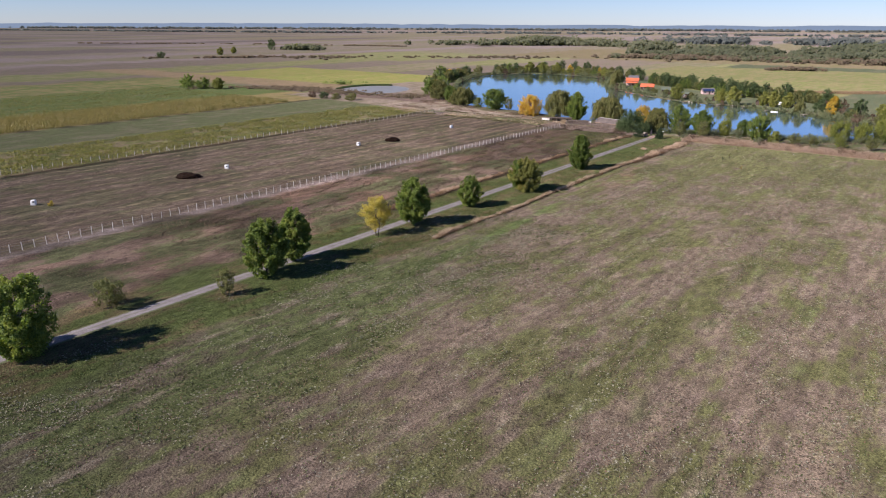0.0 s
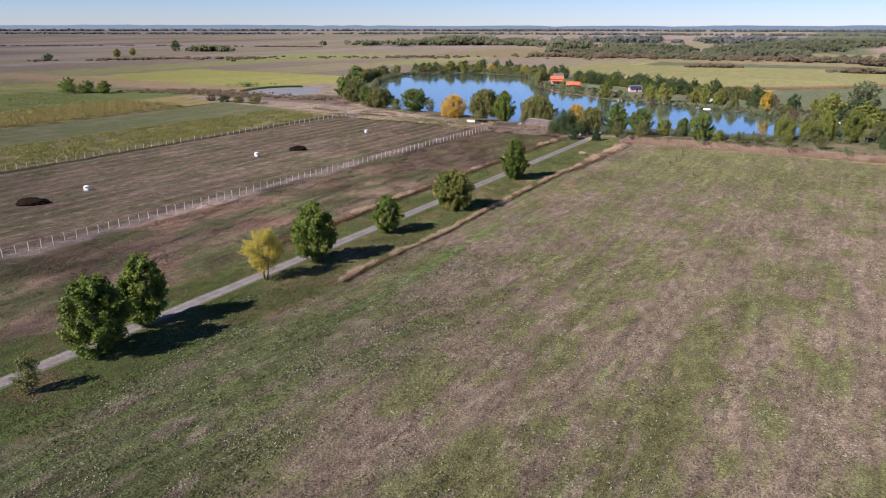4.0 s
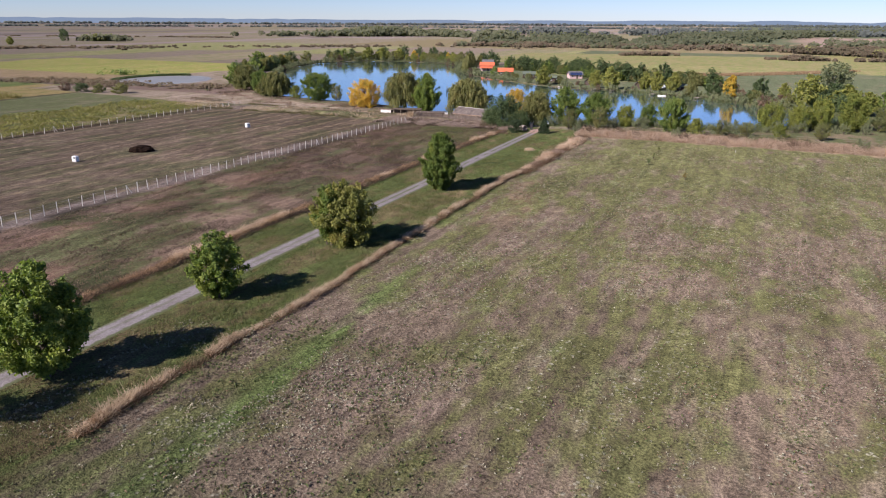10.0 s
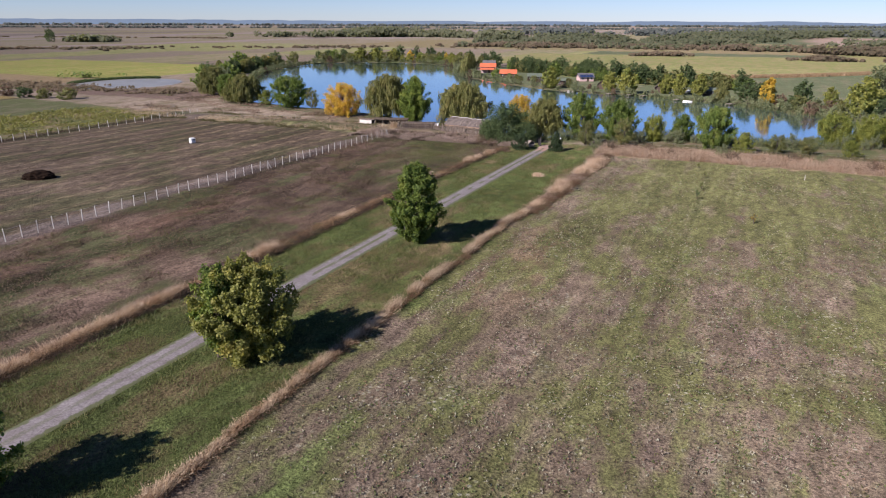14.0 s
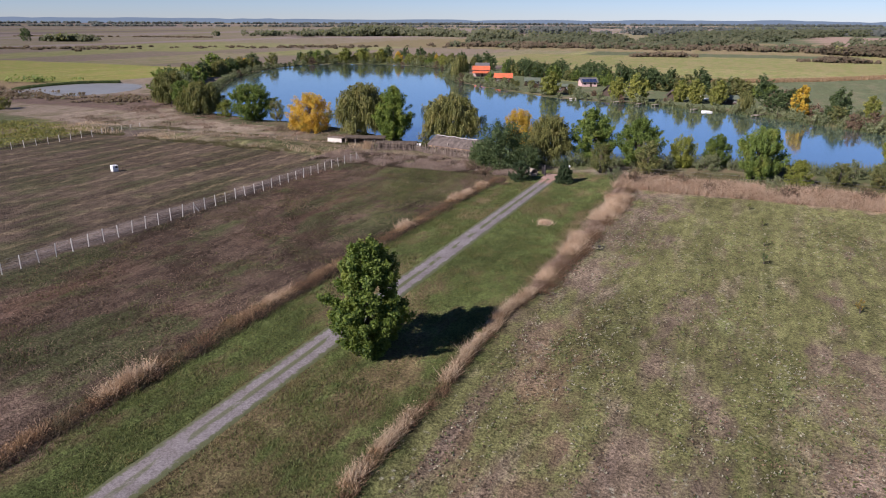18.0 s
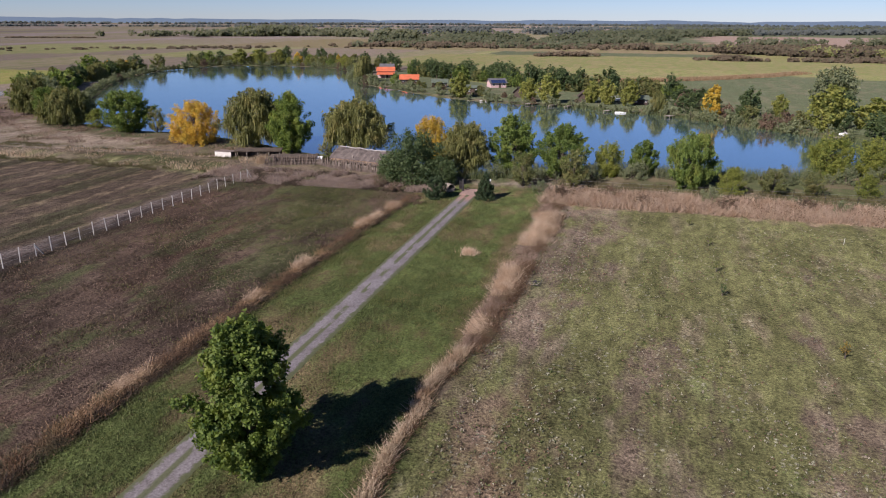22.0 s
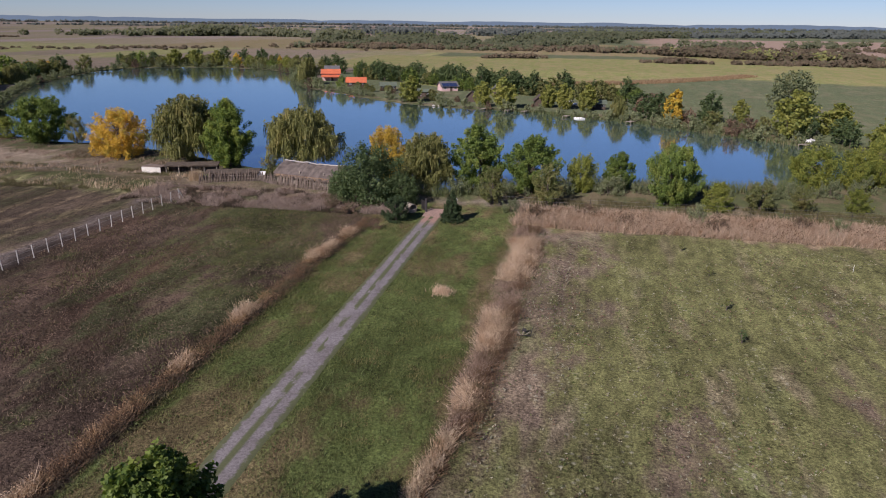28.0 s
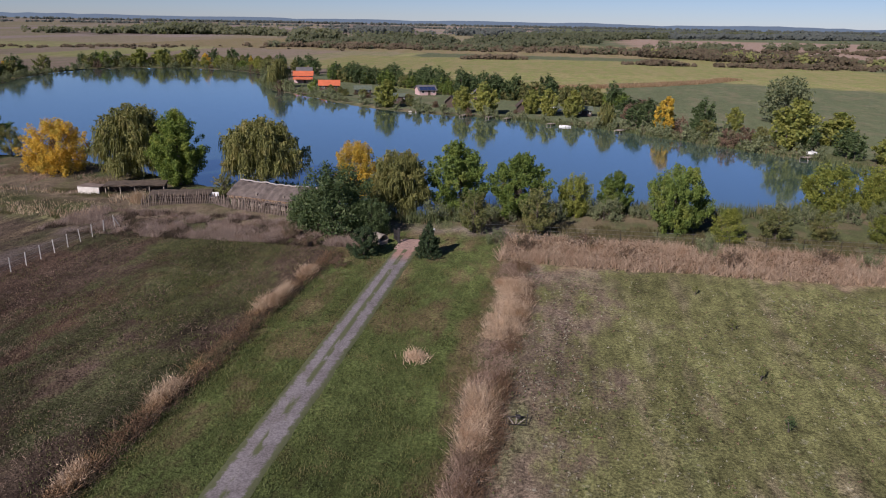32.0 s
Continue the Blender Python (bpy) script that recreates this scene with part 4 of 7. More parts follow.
for src, x, y, h, w, turn, label in (
        (T_WILLOW2, -61.8, 201.6, 0.88, 1.05, 1.0, "wide weeping willow with long hanging strands"), (T_WILLOW, -78.1, 224.0, 0.85, 1.0, 2.0, "weeping willow with drooping olive strands on the shore"),
        (T_ROUND, -70, 213, 0.85, 0.75, 4.0, "round olive-green tree on the lake shore"), (T_SAP, -37.6, 184.7, 1.05, 1.0, 0.4, "small green tree with a slim crown"),
        (T_WILLOW, 23.6, 133.6, 0.74, 0.95, 0.5, "weeping willow with straw-coloured strands"), (T_YELLOW, 19.4, 143.0, 0.95, 0.72, 1.2, "golden yellow autumn tree behind the evergreen"),
        (T_GREEN, 38.7, 127.5, 0.9, 1.1, 2.0, "broad bright green tree on the lake shore"), (T_SAP, 37.9, 119.6, 1.12, 1.05, 1.4, "slim dull olive sapling with a pale stem"),
        (T_YG, 46.6, 127.3, 0.82, 0.82, 0.8, "small yellow-green willow at the waterside"), (T_GREEN, 52.8, 127.3, 0.6, 0.98, 3.0, "small bright green tree on the lake shore"),
        (T_ROUND, 55.7, 116.8, 0.92, 0.72, 1.1, "round green tree on the bank above the reeds"), (T_SAP, 66.2, 111.2, 0.72, 1.5, 2.2, "thin grey-green sapling with bare twigs"),
        (T_SAP, 71.6, 109.6, 0.68, 1.3, 3.2, "thin grey-green sapling with bare twigs"), (T_YG, 89.5, 119.6, 0.95, 0.9, 1.9, "yellow-green bushy willow at the waterside"),
        (T_YG, 96.0, 121.0, 1.2, 0.68, 3.1, "tall yellow-green willow at the waterside"), (T_YG, 102.6, 118.0, 1.42, 0.7, 4.1, "tall yellow-green willow at the waterside"),
        (T_SAP, 110.0, 118.0, 1.2, 1.1, 5.0, "grey-green young tree at the waterside"), (T_GREEN, 111.4, 108.5, 1.0, 0.85, 0.3, "broad bright green tree on the lake shore"),
        (T_YG, 118.4, 109.5, 1.6, 0.7, 0.9, "tall yellow-green willow at the waterside"), (T_WILLOW, 122.0, 103.5, 0.9, 1.0, 2.9, "weeping willow with drooping olive strands on the shore"),
        (T_YG, 128.6, 104.0, 1.45, 0.72, 1.6, "tall yellow-green willow at the waterside"), (T_ROUND, 128.5, 97.0, 0.9, 0.9, 2.6, "round green tree on the bank above the reeds"),
        (T_WILLOW, 137.0, 99.0, 0.95, 0.8, 2.5, "weeping willow with drooping olive strands on the shore"), (T_DARK, 107.0, 106.5, 0.6, 0.7, 1.0, "low dark green thicket on the bank"),
        (T_DARK, 116.0, 101.5, 0.6, 0.7, 2.0, "low dark green thicket on the bank"), (T_DARK, 125.0, 95.0, 0.62, 0.75, 3.0, "low dark green thicket on the bank"),
        (T_DARK, 18.2, 124.8, 0.55, 0.9, 1.3, "low dark blue-green thicket by the gate"), (T_DARK, 10.6, 129.6, 0.56, 0.85, 2.3, "low dark blue-green thicket by the shelter"),
        (T_BUSH, -53.5, 195.7, 1.05, 1.1, 0.3, "low rounded green bush on the bank"), (T_BUSH, 79.0, 108.0, 0.8, 1.1, 1.3, "low rounded yellow-green bush on the bank"),
        (T_SAP, 87.0, 104.0, 0.8, 1.2, 0.7, "thin grey-green sapling with bare twigs"), (T_DARK, -6.0, 161.5, 0.5, 0.6, 0.3, "dark thicket under the shore trees")):
    plant_copy(src, x, y, h, w, turn, label)

# far shore: lighter builds
F_YG = tree("far_willow", "yellow-green waterside willow on the far shore", "tree", (63.7, 236.5), 7.2, 5.8, M_FARYG, None, 51, 80, 40, 0.38, 0.04, ROUND, 0.8, 2, 0, G_FAR)
F_DARK = tree("far_tree", "dark green tree behind the cabins", "tree", (75.9, 277.5), 10.0, 8.0, M_DARK, None, 52, 56, 28, 0.5, 0.03, OVAL, 1.1, 1, 0, G_FAR)
F_GREEN = tree("far_tree", "mid-green tree on the far shore", "tree", (-63.2, 432.3), 7.2, 9.0, M_GREEN, None, 53, 52, 26, 0.54, 0.04, ROUND, 1.1, 2, 0, G_FAR)
F_OLIVE = tree("far_tree", "olive green tree on the far shore", "tree", (-84.2, 402.0), 6.6, 9.0, M_OLIVE, None, 54, 52, 26, 0.54, 0.03, DOME, 1.1, 2, 0, G_FAR)
F_WILLOW = tree("far_willow", "drooping willow on the far shore", "tree", (15.6, 316.0), 10.4, 10.5, M_WILLOW, None, 55, 55, 22, 0.52, 0.15, DOME, 1.1, 2, 3.5, G_FAR)
F_YELLOW = tree("far_yellow_tree", "bright yellow autumn tree on the far shore", "tree", (102.6, 193.4), 8.4, 5.6, M_YELLOW, None, 56, 75, 36, 0.45, 0.03, OVAL, 0.75, 1, 0, G_FAR)
F_BIG = tree("far_tree", "large grey-green tree at the meadow's edge", "tree", (145.8, 203.0), 12.0, 14.5, M_GREYGREEN, None, 57, 120, 46, 0.5, 0.06, ROUND, 1.4, 2, 0, G_FAR)
F_SHRUB = tree("shrub", "low dull green shrub beside the water", "bush", (53.8, 247.2), 3.0, 4.6, M_GREYGREEN, None, 58, 26, 30, 0.3, 0.0, DOME, 0.6, 3, 0, "shrubs along the shore")
F_RUST = tree("shrub", "low brown dry shrub beside the water", "bush", (105.8, 191.0), 3.6, 4.6, M_RUSSET, None, 59, 36, 30, 0.28, 0.0, DOME, 0.6, 3, 0, "shrubs along the shore")
L_YG, L_DK, L_G, L_O = "yellow-green waterside willow on the far shore", "dark green tree behind the cabins", "mid-green tree on the far shore", "olive green tree on the far shore"
for src, x, y, h, w, label in (
        (F_YG, 44.3, 252.0, 1.08, 1.15, L_YG), (F_YG, 69.2, 231.6, 1.2, 1.05, L_YG), (F_YG, 82.9, 231.1, 0.92, 0.95, L_YG), (F_YG, 86.5, 226.7, 1.0, 0.95, L_YG),
        (F_YG, 91.5, 222.3, 1.0, 1.0, L_YG), (F_WILLOW, 92.4, 204.0, 0.58, 1.0, "drooping willow on the far shore"), (F_DARK, 107.7, 220.3, 0.55, 1.9, "dark green thicket at the meadow's edge"),
        (F_DARK, 109.7, 212.3, 0.6, 1.4, "dark green thicket at the meadow's edge"), (F_DARK, 113.7, 193.4, 0.8, 1.15, "dark green thicket at the meadow's edge"),
        (F_YG, 121.6, 191.9, 0.8, 0.95, L_YG), (F_YG, 116.2, 166.4, 1.45, 1.1, L_YG), (F_YG, 130.0, 169.0, 1.0, 1.45, L_YG), (F_YG, 137.0, 173.4, 0.6, 1.5, L_YG),
        (F_YG, 124.0, 148.0, 0.95, 1.3, L_YG), (F_YG, 131.0, 140.0, 1.0, 1.5, L_YG), (F_YG, 139.0, 131.0, 1.1, 1.4, L_YG), (F_DARK, 128.0, 180.0, 0.65, 1.3, "dark green thicket at the meadow's edge"),
        (F_DARK, 137.0, 186.0, 0.7, 1.2, "dark green thicket at the meadow's edge"), (F_GREEN, 134.0, 154.0, 0.9, 1.0, L_G), (F_DARK, 142.0, 160.0, 0.7, 1.2, "dark green thicket at the meadow's edge"),
        (F_GREEN, -106.0, 365.4, 1.15, 1.2, L_G), (F_YELLOW, -103.4, 384.3, 0.62, 2.2, "orange autumn thicket on the far shore"), (F_YELLOW, -95.4, 392.3, 0.6, 2.1, "orange autumn thicket on the far shore"),
        (F_YG, -47.7, 434.3, 1.15, 1.5, L_YG), (F_YG, -37.1, 437.2, 1.1, 1.4, L_YG), (F_YG, -26.5, 435.2, 1.1, 1.2, L_YG), (F_YELLOW, -15.3, 433.1, 0.8, 1.1, "yellow tree on the far shore"),
        (F_GREEN, -8.7, 428.6, 0.8, 0.9, L_G), (F_OLIVE, -0.7, 420.7, 0.75, 1.2, L_O), (F_YELLOW, 7.3, 413.1, 0.75, 0.9, "yellow tree on the far shore"), (F_OLIVE, 13.1, 402.8, 0.8, 1.2, L_O),
        (F_OLIVE, 20.0, 389.0, 0.85, 1.1, L_O), (F_WILLOW, 19.0, 366.0, 0.75, 1.0, "drooping willow on the far shore"), (F_GREEN, 17.0, 342.0, 0.7, 1.0, L_G), (F_GREEN, 16.0, 328.0, 0.75, 1.0, L_G),
        (F_SHRUB, 17.6, 306.0, 1.2, 1.4, "low dull green shrub beside the water"), (F_GREEN, 26.4, 292.0, 0.68, 0.75, L_G), (F_GREEN, -88.0, 246.0, 1.2, 0.9, L_G),
        (F_BIG, -78.0, 238.0, 0.7, 0.8, "large grey-green tree on the west shore"), (F_GREEN, -84.0, 262.0, 1.2, 1.0, L_G), (F_DARK, -93.0, 270.0, 0.85, 1.2, "dark green tree on the west shore")):
    plant_copy(src, x, y, h, w, (x * 1.7 + y) % 6.28, label)


T_SCRUB = tree("thicket", "low grey-green thicket between the shore trees", "bush", (49.5, 124.4), 2.6, 4.6, M_GREYGREEN, None, 43, 40, 38, 0.15, 0.0, DOME, 0.5, 4, 0, "thickets on the near bank")
T_RUST = tree("brown_bush", "low russet-brown bush among the dead reeds", "bush", (W(-18.5, 117.0)), 2.0, 3.4, M_RUSSET, None, 44, 40, 34, 0.11, 0.0, DOME, 0.42, 4, 0, "bushes in the reeds")


def along(points, step):
    """Even steps along a broken line."""
    out, left = [], 0.0
    for (ax, ay), (bx, by) in zip(points, points[1:]):
        n = math.hypot(bx - ax, by - ay)
        while left < n:
            out.append((ax + (bx - ax) * left / n, ay + (by - ay) * left / n))
            left += step
        left -= n
    return out


rnd = random.Random(5)
for x, y in along([(27, 128.5), (34, 128), (44, 127), (54, 125), (62, 121.5), (70, 118), (80, 116), (92, 117), (104, 113)], 3.4):
    plant_copy(T_SCRUB, x + rnd.uniform(-1, 1), y + rnd.uniform(-1.2, 1.0), rnd.uniform(0.55, 1.05), rnd.uniform(0.8, 1.2), rnd.uniform(0, 6), "low grey-green thicket between the shore trees")
for k in range(22):
    bu = -20 + 6.6 * k + rnd.uniform(-2.5, 2.5)
    plant_copy(T_RUST if k % 3 else T_SCRUB, *W(bu, rnd.uniform(115.4, 120.6) + 0.02 * bu), rnd.uniform(0.6, 1.05), rnd.uniform(0.8, 1.3), rnd.uniform(0, 6),
               "low russet-brown bush among the dead reeds" if k % 3 else "low grey-green bush among the dead reeds")
WEST_BANK = [(-82, 252), (-90, 285), (-94, 320), (-93, 360), (-88, 388)]
for x, y in along(WEST_BANK, 3.6):
    plant_copy(rnd.choice((F_DARK, F_OLIVE, F_OLIVE, F_GREEN, F_WILLOW)), x - rnd.uniform(0, 5), y + rnd.uniform(-2, 2), rnd.uniform(0.6, 0.85), rnd.uniform(1.0, 1.3), rnd.uniform(0, 6), "dark hedge tree on the west shore")
for x, y in along([(-72, 432), (-50, 446), (-12, 452), (16, 430), (30, 400), (38, 372)], 7.0):
    plant_copy(rnd.choice((F_DARK, F_DARK, F_OLIVE)), x + rnd.uniform(-3, 3), y + rnd.uniform(0, 6), rnd.uniform(0.6, 0.95), rnd.uniform(0.9, 1.2), rnd.uniform(0, 6), "dark tree in the row behind the lake")
for x, y in along([(40, 352), (50, 332), (62, 318), (72, 306), (73, 290), (84, 272), (98, 262), (112, 250), (117, 238)], 2.1):
    plant_copy(rnd.choice((F_DARK, F_DARK, F_GREEN, F_OLIVE)), x + rnd.uniform(-2, 2), y + rnd.uniform(-2, 4), rnd.uniform(0.5, 0.92), rnd.uniform(0.9, 1.3), rnd.uniform(0, 6), "dark green tree in the row behind the cabins")
for x, y in along([(-70, 426), (-52, 435), (-22, 430), (-5, 420), (8, 404), (18, 384)], 6.0):
    k = rnd.random()
    plant_copy(F_YG if k < 0.4 else F_OLIVE if k < 0.75 else F_GREEN, x + rnd.uniform(-2, 2), y + rnd.uniform(0, 4), rnd.uniform(0.55, 0.85), rnd.uniform(1.0, 1.4), rnd.uniform(0, 6), "yellowing tree in the row on the far shore")
ring = SHORE[23:] + SHORE[:1]
for x, y in along(ring, 3.8):
    k = rnd.random()
    cx, cy = (x - 20, y - 250)
    n = math.hypot(cx, cy)
    off = rnd.uniform(0.8, 3.0)
    if 200 < y < 300 and rnd.random() < 0.3:
        continue
    plant_copy(F_RUST if k < 0.09 else F_SHRUB, x + cx / n * off, y + cy / n * off, rnd.uniform(0.5, 1.05), rnd.uniform(0.8, 1.2), rnd.uniform(0, 6),
               "low brown dry shrub beside the water" if k < 0.09 else "low dull green shrub beside the water")
for x, y in along([(121, 152), (117, 163), (111, 175), (105, 190), (101, 200), (104, 212), (112, 224)], 2.6):
    k = rnd.random()
    src = F_DARK if k < 0.35 else F_OLIVE if k < 0.6 else F_SHRUB if k < 0.93 else F_RUST
    plant_copy(src, x + rnd.uniform(-1.5, 5), y + rnd.uniform(-1, 3), rnd.uniform(0.35, 0.62) if k < 0.6 else rnd.uniform(0.7, 1.2), rnd.uniform(0.9, 1.4), rnd.uniform(0, 6),
               "brown dry bush in the far shore thicket" if k >= 0.93 else "green bush in the far shore thicket")
for x, y in along([(30, 300), (40, 272), (48, 256), (58, 246), (70, 238), (86, 226)], 4.5):
    plant_copy(rnd.choice((F_SHRUB, F_OLIVE, F_RUST)), x + rnd.uniform(-1, 4), y + rnd.uniform(0, 10), rnd.uniform(0.3, 0.5), rnd.uniform(0.9, 1.3), rnd.uniform(0, 6), "low bush between the cabins")
# bushes round the small pond and far out on the plain
for src, x, y, h, w, label in (
        (F_DARK, -139, 215, 0.36, 2.3, "low dark bush on rough ground"), (F_OLIVE, -122, 210, 0.5, 1.6, "low olive bush on rough ground"), (F_OLIVE, -131, 212, 0.45, 1.4, "low olive bush on rough ground"),
        (F_RUST, -147, 219, 0.9, 1.2, "low brown bush on rough ground"), (F_GREEN, -238, 249, 1.1, 1.1, "green thicket at the field corner"), (F_GREEN, -229, 252, 0.85, 1.3, "green thicket at the field corner"),
        (F_YG, -219, 251, 0.9, 1.4, "yellowing thicket at the field corner"), (F_DARK, -447, 825, 1.5, 1.2, "dark lone tree in a far hedge"), (F_YG, -437, 658, 1.2, 1.2, "yellowing lone tree in a far hedge"),
        (F_YG, -442, 702, 1.1, 1.2, "yellowing lone tree in a far hedge"), (F_DARK, -459, 568, 0.7, 2.0, "dark lone bush in a far hedge")):
    plant_copy(src, x, y, h, w, (x + y) % 6.28, label)


# ---------------------------------------------------------------- distant woods and hedges
def sunward(c, out, size, rng):
    """Leafy sprays turned outward and to the sun, evening out shade as haze would."""
    up = np.array([SUN_FROM.x * 0.7, SUN_FROM.y * 0.7, 0.75])
    face = up + 0.8 * out + 0.7 * unit(len(c), rng)
    a = np.cross(face, unit(len(c), rng))
    a /= np.linalg.norm(a, axis=1, keepdims=True) + 1e-6
    b = np.cross(face, a)
    b /= np.linalg.norm(b, axis=1, keepdims=True) + 1e-6
    s = (size * rng.uniform(0.6, 1.4, len(c)))[:, None]
    return np.stack([c + a * s, c + b * s * 0.9 - a * s * 0.5, c - b * s * 0.9 - a * s * 0.5], 1)


def far_wood(name, label, path, depth, count, height, material, seed, leaf=1.3, per=34, even=False):
    """A belt of distant trees along a broken line, each a lumpy crown of loose leaves."""
    rng = np.random.default_rng(seed)
    pts = np.array(along(path, 5.0))
    share = np.clip(smooth_noise(pts[:, 0], pts[:, 1], max(22.0, height * 5.0)) * 2.2 - 0.55, 0.4 if even else 0.03, 1.0)
    spot = rng.choice(len(pts), count, p=share / share.sum())
    base = pts[spot] + rng.normal(0, depth / 2, (count, 2)) * 0.8
    h = height * rng.uniform(0.5, 1.15, count) * (0.5 + 0.6 * share[spot])
    r = h * rng.uniform(0.6, 1.0, count) + 1.0
    which = np.repeat(np.arange(count), per)
    sph = unit(len(which), rng) * (rng.random((len(which), 1)) ** 0.35)
    c = np.empty((len(which), 3))
    c[:, 0], c[:, 1] = base[which, 0] + sph[:, 0] * r[which], base[which, 1] + sph[:, 1] * r[which]
    c[:, 2] = np.maximum(0.25, h[which] * (0.5 + sph[:, 2] * 0.48))
    thing(name, label, "trees", kind="stuff", data=tris(name, sunward(c, sph, leaf * 1.3, rng), material))


far_wood("poplar_wood", "distant dense green wood on the plain", [(-265, 1130), (-170, 1150), (-60, 1185)], 60, 400, 16, M_FARWOOD, 71, 2.0)
far_wood("poplar_wood", "distant dense green wood on the plain", [(-40, 1200), (60, 1120), (110, 1000)], 40, 220, 12, M_FARWOOD, 72, 1.8)
far_wood("wood", "distant mixed wood beyond the meadows", [(95, 930), (217, 830), (340, 870), (520, 1090), (800, 1320), (1250, 1520)], 60, 700, 12, M_FARWOOD, 73, 1.7)
far_wood("wood", "distant olive wood beyond the meadows", [(60, 830), (180, 760), (300, 740), (340, 790)], 40, 300, 9, M_FARWOOD, 74, 1.5)
far_wood("scrub_belt", "brown scrub belt beyond the meadows", [(20, 720), (140, 690), (300, 620), (360, 540), (440, 480), (560, 430)], 26, 420, 5, M_FARSCRUB, 75, 1.1)
far_wood("hedge", "brown autumn hedge beside the meadow", [(244, 460), (305, 437), (386, 401), (470, 360)], 9, 130, 3.6, M_FARSCRUB, 76, 0.8)
far_wood("hedge", "russet hedge trees at the field edge", [(320, 560), (372, 470), (430, 420), (520, 380)], 12, 130, 6.5, M_FARSCRUB, 77, 1.0)
far_wood("hedge", "brown thicket standing in the meadow", [(143, 516), (165, 520), (188, 514)], 7, 36, 3.4, M_FARSCRUB, 78, 0.8)
far_wood("hedge", "dark far hedge on the plain", [(-470, 560), (-400, 590), (-330, 640)], 10, 90, 2.2, M_FARSCRUB, 79, 0.9)
far_wood("hedge", "dark tree belt on the plain", [(-425, 826), (-365, 832)], 12, 60, 8, M_FARWOOD, 80, 1.4)
far_wood("hedge", "scrub line on the plain", [(-330, 620), (-200, 660), (-80, 680), (40, 700)], 34, 170, 1.5, M_FARSCRUB, 81, 0.9)
far_wood("scrub", "purple-brown scrub beside the small pond", [(-238, 262), (-200, 262), (-165, 262), (-150, 250), (-118, 238), (-90, 232)], 14, 330, 1.3, M_FARSCRUB, 82, 0.32, 26)
far_wood("hedge", "young trees beside the small pond", [(-168, 296), (-140, 304)], 2, 9, 3.2, M_GREEN, 83, 0.4, 30)
far_wood("hedge", "long far hedge on the plain", [(-900, 1000), (-600, 1060), (-300, 1010)], 14, 200, 1.5, M_FARSCRUB, 84, 1.0)
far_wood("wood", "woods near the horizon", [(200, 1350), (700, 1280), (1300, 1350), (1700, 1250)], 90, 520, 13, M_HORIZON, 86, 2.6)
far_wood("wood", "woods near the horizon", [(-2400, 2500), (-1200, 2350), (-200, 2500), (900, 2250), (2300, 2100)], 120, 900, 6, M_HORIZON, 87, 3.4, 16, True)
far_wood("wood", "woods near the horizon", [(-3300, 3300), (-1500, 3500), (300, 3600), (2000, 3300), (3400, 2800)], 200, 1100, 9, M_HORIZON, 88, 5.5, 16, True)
far_wood("scrubland", "russet scrub merging into the woods", [(120, 700), (280, 680), (420, 640), (620, 620), (900, 700)], 60, 420, 4.0, M_FARSCRUB, 91, 1.0, 26)
far_wood("wood", "single dark trees before the far woods", [(150, 760), (330, 720), (520, 700), (800, 800)], 60, 60, 9, M_FARWOOD, 92, 1.3, 60)
far_wood("hedge", "olive trees standing in the brown hedge", [(320, 560), (372, 470), (430, 420), (520, 380)], 10, 34, 7.5, M_OLIVE, 93, 0.9, 60)
far_wood("scrub_belt", "dull green bushes in the scrub belt", [(20, 720), (140, 690), (300, 620), (360, 540), (440, 480)], 24, 110, 5.5, M_FARWOOD, 94, 1.0, 40)


def far_hills():
    """The last low rise of the plain, all round, ending the view."""
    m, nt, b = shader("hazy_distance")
    # the air's haze is put in as a flat blue glow
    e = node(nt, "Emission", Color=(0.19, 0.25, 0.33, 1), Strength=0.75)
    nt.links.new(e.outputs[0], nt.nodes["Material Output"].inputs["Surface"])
    verts, faces, n = [], [], 720
    for i in range(n):
        w = 2 * math.pi * i / n
        top = 14 + 14 * float(smooth_noise(i * 1.0, 3.0, 9)) + 8 * float(smooth_noise(i * 1.0, 9.0, 2))
        for z in (-4, top):
            verts.append((4450 * math.cos(w), 4450 * math.sin(w), z))
    for i in range(n):
        j = (i + 1) % n
        faces.append((2 * i, 2 * j, 2 * j + 1, 2 * i + 1))
    thing("backdrop", "low wooded rise on the far horizon, hazed blue", "backdrop", kind="structure", data=solid("backdrop", verts, faces, m))


far_hills()

# ---------------------------------------------------------------- fences
M_CONCRETE = plain("pale_concrete", (0.5, 0.48, 0.44), 0.85, 0.15, 4.0, 30.0)
M_WIRE = plain("wire", (0.25, 0.24, 0.23), 0.5, 0.2, metal=0.8)
M_OLDWOOD = plain("weathered_wood", (0.26, 0.22, 0.18), 0.9, 0.35, 3.0, 30.0, bump=0.6)
M_STAKE = plain("grey_brown_stakes", (0.17, 0.13, 0.105), 0.9, 0.45, 3.0, 30.0, bump=0.6)
M_DARKWOOD = plain("dark_wood", (0.09, 0.06, 0.045), 0.85, 0.35, 3.0, 25.0)
M_IRON = plain("dark_iron", (0.045, 0.04, 0.04), 0.6, 0.3, metal=0.4)


def post_mesh(height, w, material, bevel=0.012):
    return mesh_of("post", box((w, w, height + 0.2), bevel, (0, 0, -0.2)), material)


def wires(points, heights, radius=0.012):
    lines = []
    for h in heights:
        lines.append([(Vector((x, y, h)), radius) for x, y in points])
    return tubes("wire", lines, M_WIRE, 4)


